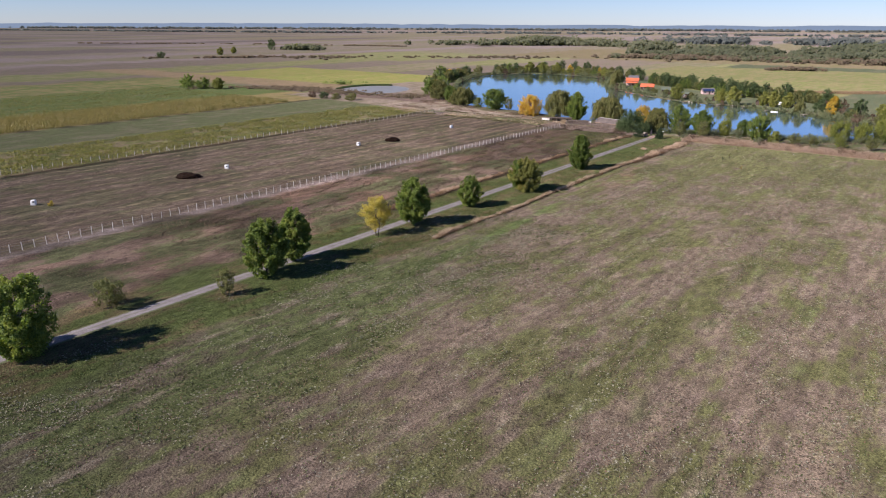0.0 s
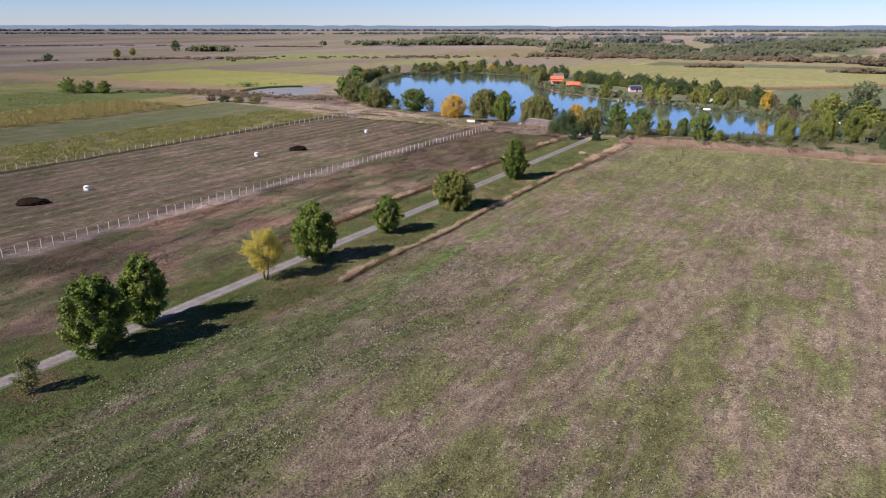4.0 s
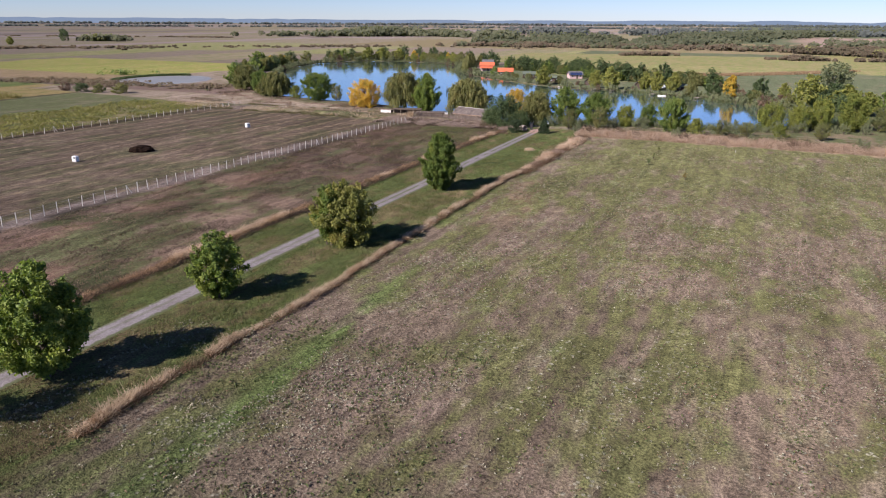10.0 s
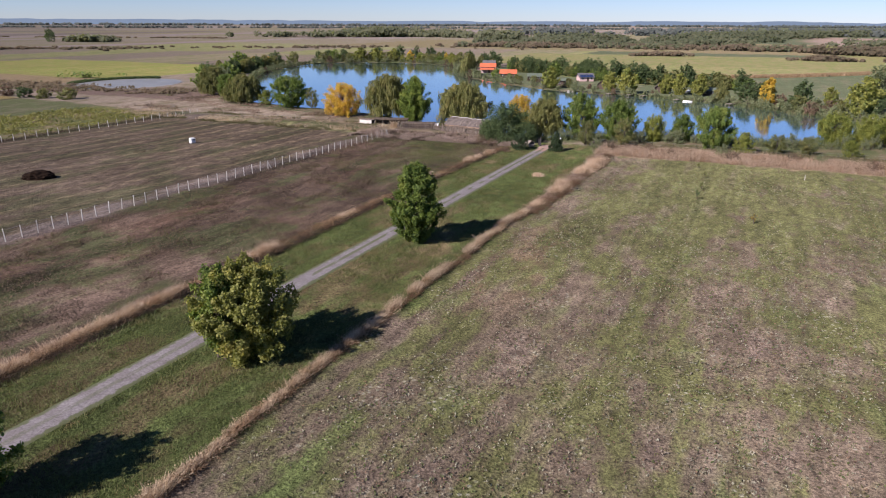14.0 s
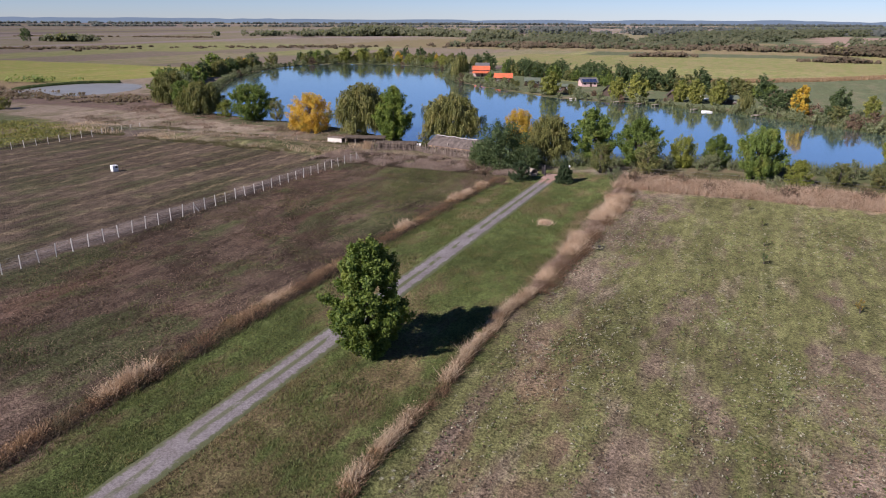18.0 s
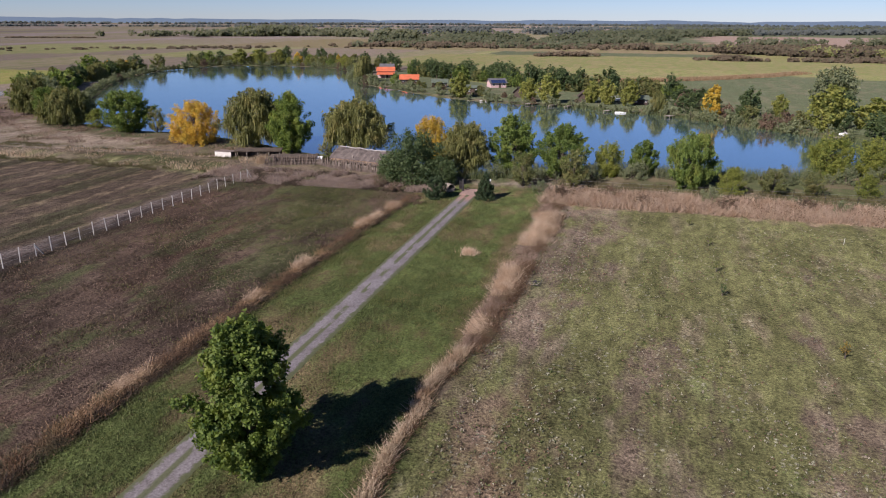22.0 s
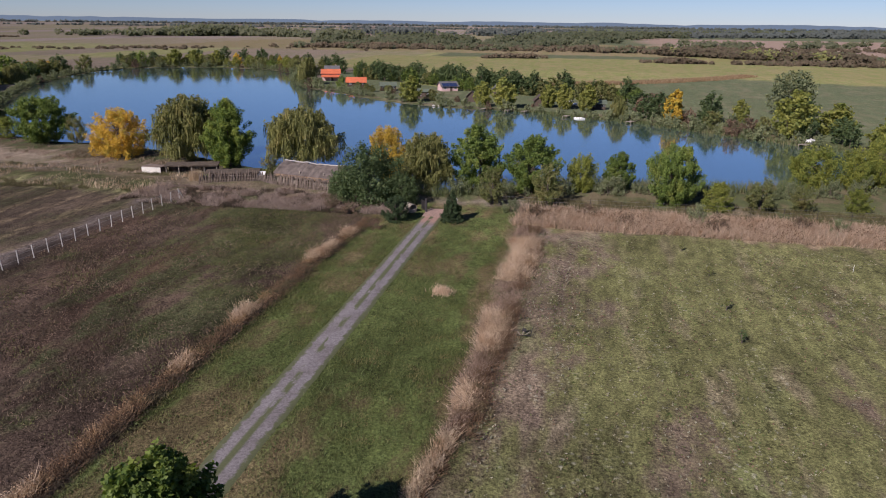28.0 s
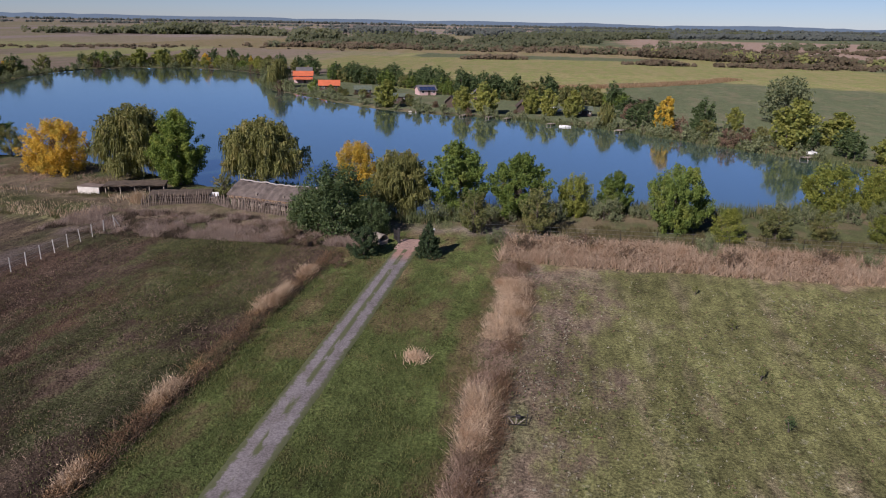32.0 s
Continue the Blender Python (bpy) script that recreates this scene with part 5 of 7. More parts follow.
def fence(name, label, points, height, width, material, heights, seed, braces=(), group="", low=0.0):
    r = random.Random(seed)
    root = thing(name, label, "fence", group=group)
    mesh = post_mesh(height, width, material)
    for i, (x, y) in enumerate(points):
        m = Matrix.Translation((x, y, low)) @ Matrix.Rotation(r.gauss(0, 0.03), 4, "X") @ Matrix.Rotation(r.gauss(0, 0.03), 4, "Y") @ Matrix.Rotation(r.uniform(0, 0.5), 4, "Z") @ Matrix.Diagonal((1, 1, r.uniform(0.92, 1.05), 1))
        part("post", mesh, root, at=m)
        if i in braces:
            part("brace", mesh, root, at=Matrix.Translation((x + 0.9 * SI, y + 0.9 * CO, low)) @ Matrix.Rotation(-TH, 4, "Z") @ Matrix.Rotation(radians(34), 4, "X"))
    if heights:
        part("wire", wires(points, [h + low for h in heights]), root, "thin grey wire")
    return root


fence("post_fence", "long pale concrete post and wire fence", [W(-71.75 + 0.0262 * v, v) for v in np.arange(-96, 117, 2.05)], 1.6, 0.1, M_CONCRETE, (0.5, 1.0, 1.45), 1, (6, 32, 58, 83, 103))
fence("post_fence", "pale post fence between hay field and crops", [W(-141.6 + 0.05 * v, v) for v in np.arange(-110, 127, 2.6)], 1.5, 0.11, M_CONCRETE, (0.5, 1.0, 1.35), 2, (12, 40, 66, 88))
fence("wire_fence", "thin dark post and wire fence on the bank", [W(u, 126.5 + 0.08 * (u + 76)) for u in np.arange(-150, -88, 5.5)], 1.5, 0.08, M_OLDWOOD, (0.6, 1.2), 3, low=0.4)
fence("wire_fence", "thin iron post and wire fence beside the track", [W(u, 122.2 + 0.06 * (u + 30)) for u in np.arange(-24, 90, 4.2)], 1.6, 0.06, M_IRON, (0.5, 1.0, 1.5), 4)


# ---------------------------------------------------------------- gate, kennel, lamp
M_BRICK = plain("red_brick", (0.3, 0.2, 0.165), 0.85, 0.3, 3.0, 25.0)
M_WHITE = plain("white_plastic", (0.75, 0.75, 0.73), 0.4, 0.08)
M_GREYPAINT = plain("grey_boards", (0.4, 0.38, 0.35), 0.85, 0.25)
gate = thing("gate", "open dark iron gate at the end of the track", "gate")
for x, y in ((20.6, 120.0), (23.3, 118.6)):
    part("gate_post", mesh_of("gate_post", box((0.28, 0.28, 1.9), 0.03), M_IRON), gate, at=Matrix.Translation((x, y, 0)) @ Matrix.Rotation(-TH, 4, "Z"))
leaf_bm = bmesh.new()
for k in range(9):
    box((0.05, 0.05, 1.3), 0.008, (0, 0.14 + k * 0.15, 0.12), bm=leaf_bm)
for z in (0.15, 0.75, 1.35):
    box((0.06, 1.45, 0.06), 0.01, (0, 0.72, z), bm=leaf_bm)
part("gate_leaf", mesh_of("gate_leaf", leaf_bm, M_IRON), gate, at=Matrix.Translation((20.6, 120.2, 0)) @ Matrix.Rotation(radians(12), 4, "Z"))
paving = thing("paving", "red brick paved apron at the gate", "paving", Matrix.Translation((21.9, 119.0, 0.0)) @ Matrix.Rotation(-TH, 4, "Z"), kind="structure")
apron = mesh_of("brick", box((0.58, 0.38, 0.12), 0.03), M_BRICK)
for i in range(5):
    for j in range(10):
        part("brick", apron, paving, at=Matrix.Translation(((i - 2) * 0.6 + (0.3 if j % 2 else 0) - 0.15, (j - 4.5) * 0.4, 0.01 * ((i * 7 + j * 3) % 4) * 0.4)))
lamp = thing("lamp_post", "dark lamp post with a white globe", "lamp", Matrix.Translation((24.4, 118.4, 0)))
part("pole", tubes("pole", [[((0, 0, -0.1), 0.11), ((0, 0, 0.4), 0.09), ((0, 0, 1.8), 0.075)]], M_IRON, 8), lamp)
gb = bmesh.new()
bmesh.ops.create_icosphere(gb, subdivisions=2, radius=0.17, matrix=Matrix.Translation((0, 0, 1.95)))
part("globe", mesh_of("globe", gb, M_WHITE, True), lamp, "white plastic globe")


def kennel():
    root = thing("kennel", "small grey barrel-roofed wooden kennel", "kennel", Matrix.Translation((18.4, 120.6, 0)) @ Matrix.Rotation(radians(-60), 4, "Z"))
    verts, faces, n = [], [], 12
    for x in (-0.8, 0.8):
        for r in (0.75, 0.68):
            for i in range(n + 1):
                w = math.pi * i / n
                verts.append((x, math.cos(w) * r, 0.45 + math.sin(w) * r))
    for i in range(n):
        a, b, c, d = i, n + 1 + i, 2 * (n + 1) + i, 3 * (n + 1) + i
        faces += [(a, a + 1, c + 1, c), (b, d, d + 1, b + 1), (a, b, b + 1, a + 1), (c, c + 1, d + 1, d)]
    part("roof", solid("roof", verts, faces, M_OLDWOOD, True), root)
    part("floor_box", mesh_of("floor_box", box((1.56, 1.3, 0.46), 0.02), M_OLDWOOD), root)
    verts = [(-0.7, math.cos(math.pi * i / n) * 0.66, 0.45 + math.sin(math.pi * i / n) * 0.66) for i in range(n + 1)]
    part("back_board", solid("back_board", verts, [tuple(range(n + 1))], M_OLDWOOD), root)


kennel()

# ---------------------------------------------------------------- thatched shelter, palisade, shed
M_THATCH = plain("old_thatch", (0.12, 0.096, 0.083), 0.95, 0.45, 1.2, 14.0, bump=0.9)
M_RIDGE = plain("pale_ridge", (0.34, 0.31, 0.28), 0.9, 0.25)
M_SHED = plain("whitewashed_panel", (0.62, 0.58, 0.52), 0.85, 0.2, 1.5)
M_TIN = plain("rusty_sheet", (0.2, 0.15, 0.12), 0.7, 0.4, 1.5)


def thatched_hut():
    at = Matrix.Translation((8.0, 140.8, 0)) @ Matrix.Rotation(radians(-36), 4, "Z")
    root = thing("thatched_hut", "long open wooden shelter with an old thatched roof", "hut", at)
    L, D, e, top = 13.0, 5.6, 1.8, 3.0
    rng = np.random.default_rng(3)
    n = 26
    verts, faces = [], []
    for i in range(n + 1):
        x = -L / 2 + L * i / n
        sag = -0.12 * math.sin(math.pi * i / n) + 0.08 * rng.normal()
        for y, z in ((-D / 2 - 0.5, e - 0.35), (-D / 4, (e + top) / 2 + 0.12), (0, top), (D / 4, (e + top) / 2 + 0.12), (D / 2 + 0.5, e - 0.35),
                     (D / 2 + 0.45, e - 0.65), (0, top - 0.4), (-D / 2 - 0.45, e - 0.65)):
            verts.append((x, y + 0.06 * rng.normal(), z + sag + 0.05 * rng.normal()))
    for i in range(n):
        for j in range(8):
            a, b = i * 8 + j, i * 8 + (j + 1) % 8
            faces.append((a, b, b + 8, a + 8))
    faces += [tuple(range(7, -1, -1)), tuple(n * 8 + j for j in range(8))]
    roof = part("roof", solid("roof", verts, faces, M_THATCH), root, "grey-brown weathered thatch")
    line = [(Vector((-L / 2 + L * i / n, 0, top + 0.1 - 0.12 * math.sin(math.pi * i / n) + 0.05 * rng.normal() - 0.06)), 0.11) for i in range(n + 1)]
    part("ridge", tubes("ridge", [line], M_RIDGE, 6), roof, "pale ridge cap along the thatch")
    straw = blades(rng.uniform(-L / 2, L / 2, 900), np.full(900, -D / 2 - 0.45), np.full(900, e - 0.3), np.full(900, -0.5) * rng.uniform(0.6, 1.3, 900), np.full(900, 0.09), 0.15, rng)
    part("straw_fringe", tris("straw_fringe", straw, M_DEADREED), roof)
    log = tubes("wall_log", [[((0, 0, -0.1), 0.11), ((0, 0, 1.6), 0.09)]], M_OLDWOOD, 6)
    for i in range(44):
        if rng.random() < 0.12:
            continue
        part("wall_log", log, root, at=Matrix.Translation((-L / 2 + 0.15 + i * 0.295, -D / 2 + 0.2, 0)) @ Matrix.Rotation(rng.normal() * 0.03, 4, "Y") @ Matrix.Diagonal((1, 1, rng.uniform(0.75, 1.0), 1)))
    for x in (-L / 2 + 0.2, -L / 6, L / 6, L / 2 - 0.2):
        for y in (-D / 2 + 0.3, D / 2 - 0.3):
            part("pillar", mesh_of("pillar", box((0.18, 0.18, e + 0.3), 0.02), M_OLDWOOD), root, at=Matrix.Translation((x, y, 0)))
    part("back_wall", mesh_of("back_wall", box((L - 0.4, 0.12, 1.6), 0.01), M_DARKWOOD), root, at=Matrix.Translation((0, D / 2 - 0.2, 0)))


thatched_hut()


def palisade():
    r = random.Random(8)
    root = thing("palisade", "rough palisade of uneven weathered stakes", "fence")
    stake = tubes("stake", [[((0, 0, -0.1), 0.075), ((0, 0, 1.1), 0.07), ((0, 0, 1.35), 0.02)]], M_STAKE, 6)
    pts = along([(-10.6, 143.3), (-8.0, 144.0), (-1.2, 143.4), (0.8, 140.7), (5.9, 136.4), (9.0, 134.2)], 0.24)
    for x, y in pts:
        part("stake", stake, root, at=Matrix.Translation((x, y, 0)) @ Matrix.Rotation(r.gauss(0, 0.07), 4, "X") @ Matrix.Rotation(r.gauss(0, 0.07), 4, "Y") @ Matrix.Diagonal((1, 1, r.uniform(0.9, 1.5), 1)))
    for z in (0.4, 0.95):
        part("rail", tubes("rail", [[(Vector((x, y + 0.09, z)), 0.04) for x, y in pts[::6]]], M_OLDWOOD, 5), root)


palisade()


def white_shed():
    root = thing("shed", "low whitewashed panel shed with a flat rusty roof", "shed", Matrix.Translation((-18.4, 153.1, 0.0)) @ Matrix.Rotation(radians(-24), 4, "Z") @ Matrix.Scale(0.78, 4))
    for x in (-1.65, -0.55, 0.55, 1.65):
        part("wall_panel", mesh_of("wall_panel", box((1.07, 0.1, 1.45), 0.02), M_SHED), root, at=Matrix.Translation((x, -1.3, 0)))
    part("side_wall", mesh_of("side_wall", box((0.1, 2.5, 1.4), 0.02), M_DARKWOOD), root, at=Matrix.Translation((2.15, 0, 0)))
    part("side_wall", mesh_of("side_wall", box((0.1, 2.5, 1.4), 0.02), M_SHED), root, at=Matrix.Translation((-2.15, 0, 0)))
    part("back_wall", mesh_of("back_wall", box((4.3, 0.1, 1.3), 0.02), M_DARKWOOD), root, at=Matrix.Translation((0, 1.25, 0)))
    part("roof", mesh_of("roof", box((4.6, 2.9, 0.08), 0.01), M_TIN), root, "rusty sheet roof", Matrix.Translation((0, 0, 1.45)) @ Matrix.Rotation(radians(-2), 4, "X"))


white_shed()


def low_shelter(label, x, y, turn, length, depth, height, seed):
    """A low open shelter: crooked posts, a dark back wall and a sagging sod roof."""
    r = random.Random(seed)
    root = thing("low_shelter", label, "shelter", Matrix.Translation((x, y, 0)) @ Matrix.Rotation(radians(turn), 4, "Z"))
    n, m = int(length / 0.5), 6
    verts, faces = [], []
    for z0 in (0.0, -0.22):
        for i in range(n + 1):
            for j in range(m + 1):
                verts.append((-length / 2 + length * i / n + r.gauss(0, 0.03), -depth / 2 + depth * j / m + r.gauss(0, 0.05), height + 0.12 * j / m + z0 + r.gauss(0, 0.035)))
    at = lambda i, j, k: k * (n + 1) * (m + 1) + i * (m + 1) + j
    for i in range(n):
        for j in range(m):
            faces += [(at(i, j, 0), at(i + 1, j, 0), at(i + 1, j + 1, 0), at(i, j + 1, 0)), (at(i, j, 1), at(i, j + 1, 1), at(i + 1, j + 1, 1), at(i + 1, j, 1))]
        faces += [(at(i, 0, 0), at(i, 0, 1), at(i + 1, 0, 1), at(i + 1, 0, 0)), (at(i, m, 0), at(i + 1, m, 0), at(i + 1, m, 1), at(i, m, 1))]
    for j in range(m):
        faces += [(at(0, j, 0), at(0, j + 1, 0), at(0, j + 1, 1), at(0, j, 1)), (at(n, j, 0), at(n, j, 1), at(n, j + 1, 1), at(n, j + 1, 0))]
    part("roof", solid("roof", verts, faces, M_SOD), root, "brown sod and reed roof")
    post = tubes("pillar", [[((0, 0, -0.1), 0.08), ((0, 0, height - 0.15), 0.07)]], M_OLDWOOD, 6)
    for i in range(int(length / 1.8) + 1):
        for s in (-1, 1):
            part("pillar", post, root, at=Matrix.Translation((-length / 2 + 0.25 + i * (length - 0.5) / int(length / 1.8), s * (depth / 2 - 0.25), 0)))
    part("back_wall", mesh_of("back_wall", box((length - 0.4, 0.1, height - 0.1), 0.01), M_DARKWOOD), root, at=Matrix.Translation((0, depth / 2 - 0.45, 0)))


M_SOD = plain("sod_roof", (0.085, 0.063, 0.045), 0.95, 0.4, 1.2, 9.0, bump=0.8)
low_shelter("long dark open shelter with a flat sod roof", -12.3, 152.4, -6, 8.6, 2.6, 1.4, 4)
low_shelter("low shelter with a brown sod roof behind the palisade", -5.5, 145.7, -7, 8.4, 2.6, 1.3, 6)
plant_copy(T_SAP, 0.2, 146.6, 0.62, 1.35, 0.8, "small olive tree beside the thatched shelter")
thing("tarpaulin", "white folded tarpaulin lying by the palisade", "tarpaulin", Matrix.Translation((-1.0, 144.6, 1.0)) @ Matrix.Rotation(0.5, 4, "X"), data=mesh_of("tarpaulin", box((1.2, 0.9, 0.08), 0.03), M_WHITE))
thing("crate", "wooden crate under the white tarpaulin", "crate", Matrix.Translation((-1.0, 144.8, 0)), data=mesh_of("crate", box((1.0, 0.8, 0.75), 0.03), M_OLDWOOD))


# ---------------------------------------------------------------- hay field: tanks and heaps
M_MANURE = plain("dark_manure", (0.016, 0.01, 0.007), 1.0, 0.5, 2.0, 12.0, bump=0.6)
M_MANURE.node_tree.nodes["Principled BSDF"].inputs["Specular IOR Level"].default_value = 0.05


def tank(x, y, turn):
    root = thing("water_tank", "white plastic cube tank standing in the hay field", "tank", Matrix.Translation((x, y, 0)) @ Matrix.Rotation(turn, 4, "Z") @ Matrix.Scale(0.86, 4), "tanks in the hay field")
    part("body", mesh_of("body", box((1.2, 1.15, 1.15), 0.12, (0, 0, 0.14)), M_WHITE), root)
    part("pallet", mesh_of("pallet", box((1.25, 1.2, 0.14), 0.02), M_GREYPAINT), root, "grey pallet base")
    part("outlet", mesh_of("outlet", box((0.42, 0.06, 0.42), 0.03, (0.2, -0.6, 0.75)), M_IRON), root, "dark opening")
    part("cap", tubes("cap", [[((0, 0, 1.28), 0.12), ((0, 0, 1.36), 0.12)]], M_WHITE, 10), root)


for x, y, a in ((-121.5, -10.5, 0.4), (-99.2, 34.6, 0.2), (-75.5, 78.3, -0.3), (-53.1, 124.0, 0.8)):
    tank(x, y, a)


def heap(x, y, w, h, seed):
    rng = np.random.default_rng(seed)
    bm = bmesh.new()
    bmesh.ops.create_icosphere(bm, subdivisions=4, radius=1.0)
    for v in bm.verts:
        p = v.co
        k = 1 + 0.22 * noise.noise(p * 1.7 + Vector((seed, 0, 0))) + 0.12 * noise.noise(p * 5.3) + 0.07 * noise.noise(p * 13)
        v.co = Vector((p.x * k * w / 2, p.y * k * w * 0.32, max(-0.1, p.z * k * h)))
    thing("manure_heap", "dark brown manure heap on the mown field", "heap", Matrix.Translation((x, y, 0)) @ Matrix.Rotation(0.1, 4, "Z"), "manure heaps", data=mesh_of("manure_heap", bm, M_MANURE))


heap(-67.2, 89.5, 5.6, 1.25, 3)
heap(-103.6, 22.5, 7.0, 1.2, 9)
tree("shrub", "small orange-leaved shrub in the hay field", "bush", (-117, -10.5), 1.1, 1.6, M_YELLOW, None, 61, 18, 24, 0.12, 0.1, DOME, 0.25, 2, 0, "field saplings")


# ---------------------------------------------------------------- cabins, boats and a car on the far shore
M_ORANGE = plain("orange_roof_tiles", (0.52, 0.13, 0.055), 0.8, 0.2, 0.8, 6.0)
M_SLATE = plain("grey_sheet_roof", (0.12, 0.115, 0.115), 0.6, 0.2, 0.8, 6.0)
M_MOSS = plain("green_felt_roof", (0.1, 0.12, 0.085), 0.85, 0.3, 0.8, 6.0)
M_SOLAR = plain("solar_panel", (0.025, 0.04, 0.1), 0.15, 0.2)
M_PINK = plain("pink_plaster", (0.55, 0.38, 0.36), 0.85, 0.12)
M_LOG = plain("brown_logs", (0.075, 0.052, 0.038), 0.8, 0.3)
M_GLASS = plain("dark_window_glass", (0.03, 0.035, 0.04), 0.08, 0.1, bump=0.0)


def gable(length, width, rise, thick, over, material):
    """Two roof slopes as one thick folded sheet, ridge along x."""
    half, L = width / 2 + over, length / 2 + over
    drop = rise * over / (width / 2)
    verts = []
    for x in (-L, L):
        verts += [(x, -half, -drop), (x, 0, rise), (x, half, -drop), (x, half, -drop + thick), (x, 0, rise + thick * 1.2), (x, -half, -drop + thick)]
    faces = [(0, 1, 7, 6), (1, 2, 8, 7), (2, 3, 9, 8), (3, 4, 10, 9), (4, 5, 11, 10), (5, 0, 6, 11), (0, 5, 4, 1), (1, 4, 3, 2), (6, 7, 10, 11), (7, 8, 9, 10)]
    return solid("roof", verts, faces, material)


def cabin(label, x, y, turn, length, width, eave, rise, wall, roof, veranda=0.0, solar=False, chimney=False, category="cabin"):
    root = thing("cabin", label, category, Matrix.Translation((x, y, 0)) @ Matrix.Rotation(radians(turn), 4, "Z"), "cabins on the far shore")
    t = 0.18
    for s in (-1, 1):
        part("side_wall", mesh_of("side_wall", box((t, width, eave), 0.01), wall), root, at=Matrix.Translation((s * (length / 2 - t / 2), 0, 0)))
        part("long_wall", mesh_of("long_wall", box((length - 2 * t, t, eave), 0.01), wall), root, at=Matrix.Translation((0, s * (width / 2 - t / 2), 0)))
        x0, x1 = sorted((s * (length / 2 - t), s * length / 2 - s * 0.002))
        tri = [(x0, -width / 2, eave), (x0, width / 2, eave), (x0, 0, eave + rise), (x1, -width / 2, eave), (x1, width / 2, eave), (x1, 0, eave + rise)]
        part("gable_wall", solid("gable_wall", tri, [(0, 2, 1), (3, 4, 5), (0, 1, 4, 3), (1, 2, 5, 4), (2, 0, 3, 5)], wall), root)
    slopes = part("roof", gable(length, width, rise, 0.12, 0.45, roof), root, at=Matrix.Translation((0, 0, eave + 0.02)))
    door = part("door", mesh_of("door", box((0.9, 0.07, min(2.0, eave - 0.15)), 0.01), M_DARKWOOD), root, at=Matrix.Translation((length * 0.08, -width / 2 - 0.03, 0)))
    part("handle", mesh_of("handle", box((0.04, 0.06, 0.14), 0.01), M_IRON), door, at=Matrix.Translation((0.35, -0.05, 1.0)))
    for wx in (-length * 0.3, length * 0.34):
        win = part("window", mesh_of("window", box((0.95, 0.08, 0.85), 0.015), M_WHITE), root, at=Matrix.Translation((wx, -width / 2 - 0.03, eave * 0.42)))
        for k in (-0.22, 0.22):
            part("pane", mesh_of("pane", box((0.38, 0.03, 0.7), 0.0), M_GLASS), win, at=Matrix.Translation((k, -0.04, 0.07)))
    if veranda:
        part("veranda_roof", mesh_of("veranda_roof", box((length + 0.4, veranda, 0.1), 0.01), roof), root, at=Matrix.Translation((0, -width / 2 - veranda / 2, eave - 1.1)) @ Matrix.Rotation(radians(14), 4, "X"))
        for px in (-length / 2 + 0.2, 0, length / 2 - 0.2):
            part("veranda_post", mesh_of("veranda_post", box((0.14, 0.14, eave - 1.45), 0.01), M_OLDWOOD), root, at=Matrix.Translation((px, -width / 2 - veranda + 0.3, 0)))
    if solar:
        ang = math.atan2(rise, width / 2)
        for i in range(4):
            for j in range(2):
                part("solar_panel", mesh_of("solar_panel", box((1.35, 1.05, 0.05), 0.01), M_SOLAR), slopes,
                     at=Matrix.Rotation(ang, 4, "X") @ Matrix.Translation((-2.17 + i * 1.45, -2.3 + j * 1.15, rise * math.cos(ang) + 0.17)))
    if chimney:
        part("chimney", mesh_of("chimney", box((0.5, 0.5, 1.2), 0.03), M_BRICK), slopes, at=Matrix.Translation((length * 0.25, 0.6, rise * 0.6)))
    return root


cabin("two-storey house with a grey sheet roof", 28.0, 346.0, -8, 6.0, 5.4, 3.9, 1.5, M_LOG, M_SLATE, chimney=True, category="house")
cabin("house with a bright orange tiled roof and pinkish walls", 26.8, 337.5, -8, 7.4, 5.0, 3.1, 1.4, M_PINK, M_ORANGE, 3.2, category="house")
cabin("small brown cabin with an orange roof", 33.8, 307.0, -8, 7.2, 5.0, 1.9, 1.5, M_LOG, M_ORANGE)
cabin("dark low cabin with a green felt roof", 43.5, 290.0, -6, 5.6, 4.4, 1.9, 1.0, M_LOG, M_MOSS)
cabin("dark brown box cabin on the shore", 51.0, 262.0, -14, 4.4, 3.8, 2.3, 0.6, M_LOG, M_MOSS)
cabin("pink cabin with solar panels on its roof", 65.5, 287.0, 4, 6.2, 5.4, 1.8, 1.4, M_PINK, M_SLATE, solar=True)
cabin("small brown steep-roofed cabin by the water", 64.5, 251.0, 70, 4.2, 3.2, 1.7, 1.5, M_LOG, M_LOG)
cabin("small brown steep-roofed cabin behind willows", 78.4, 268.0, 75, 4.4, 3.4, 1.9, 1.6, M_LOG, M_SLATE)
cabin("small dark cabin with a steep roof", 82.4, 236.5, 72, 4.4, 3.2, 1.8, 1.5, M_LOG, M_LOG)
cabin("low hut with a green felt roof", 96.8, 225.6, -20, 4.2, 3.4, 1.8, 0.8, M_LOG, M_MOSS)


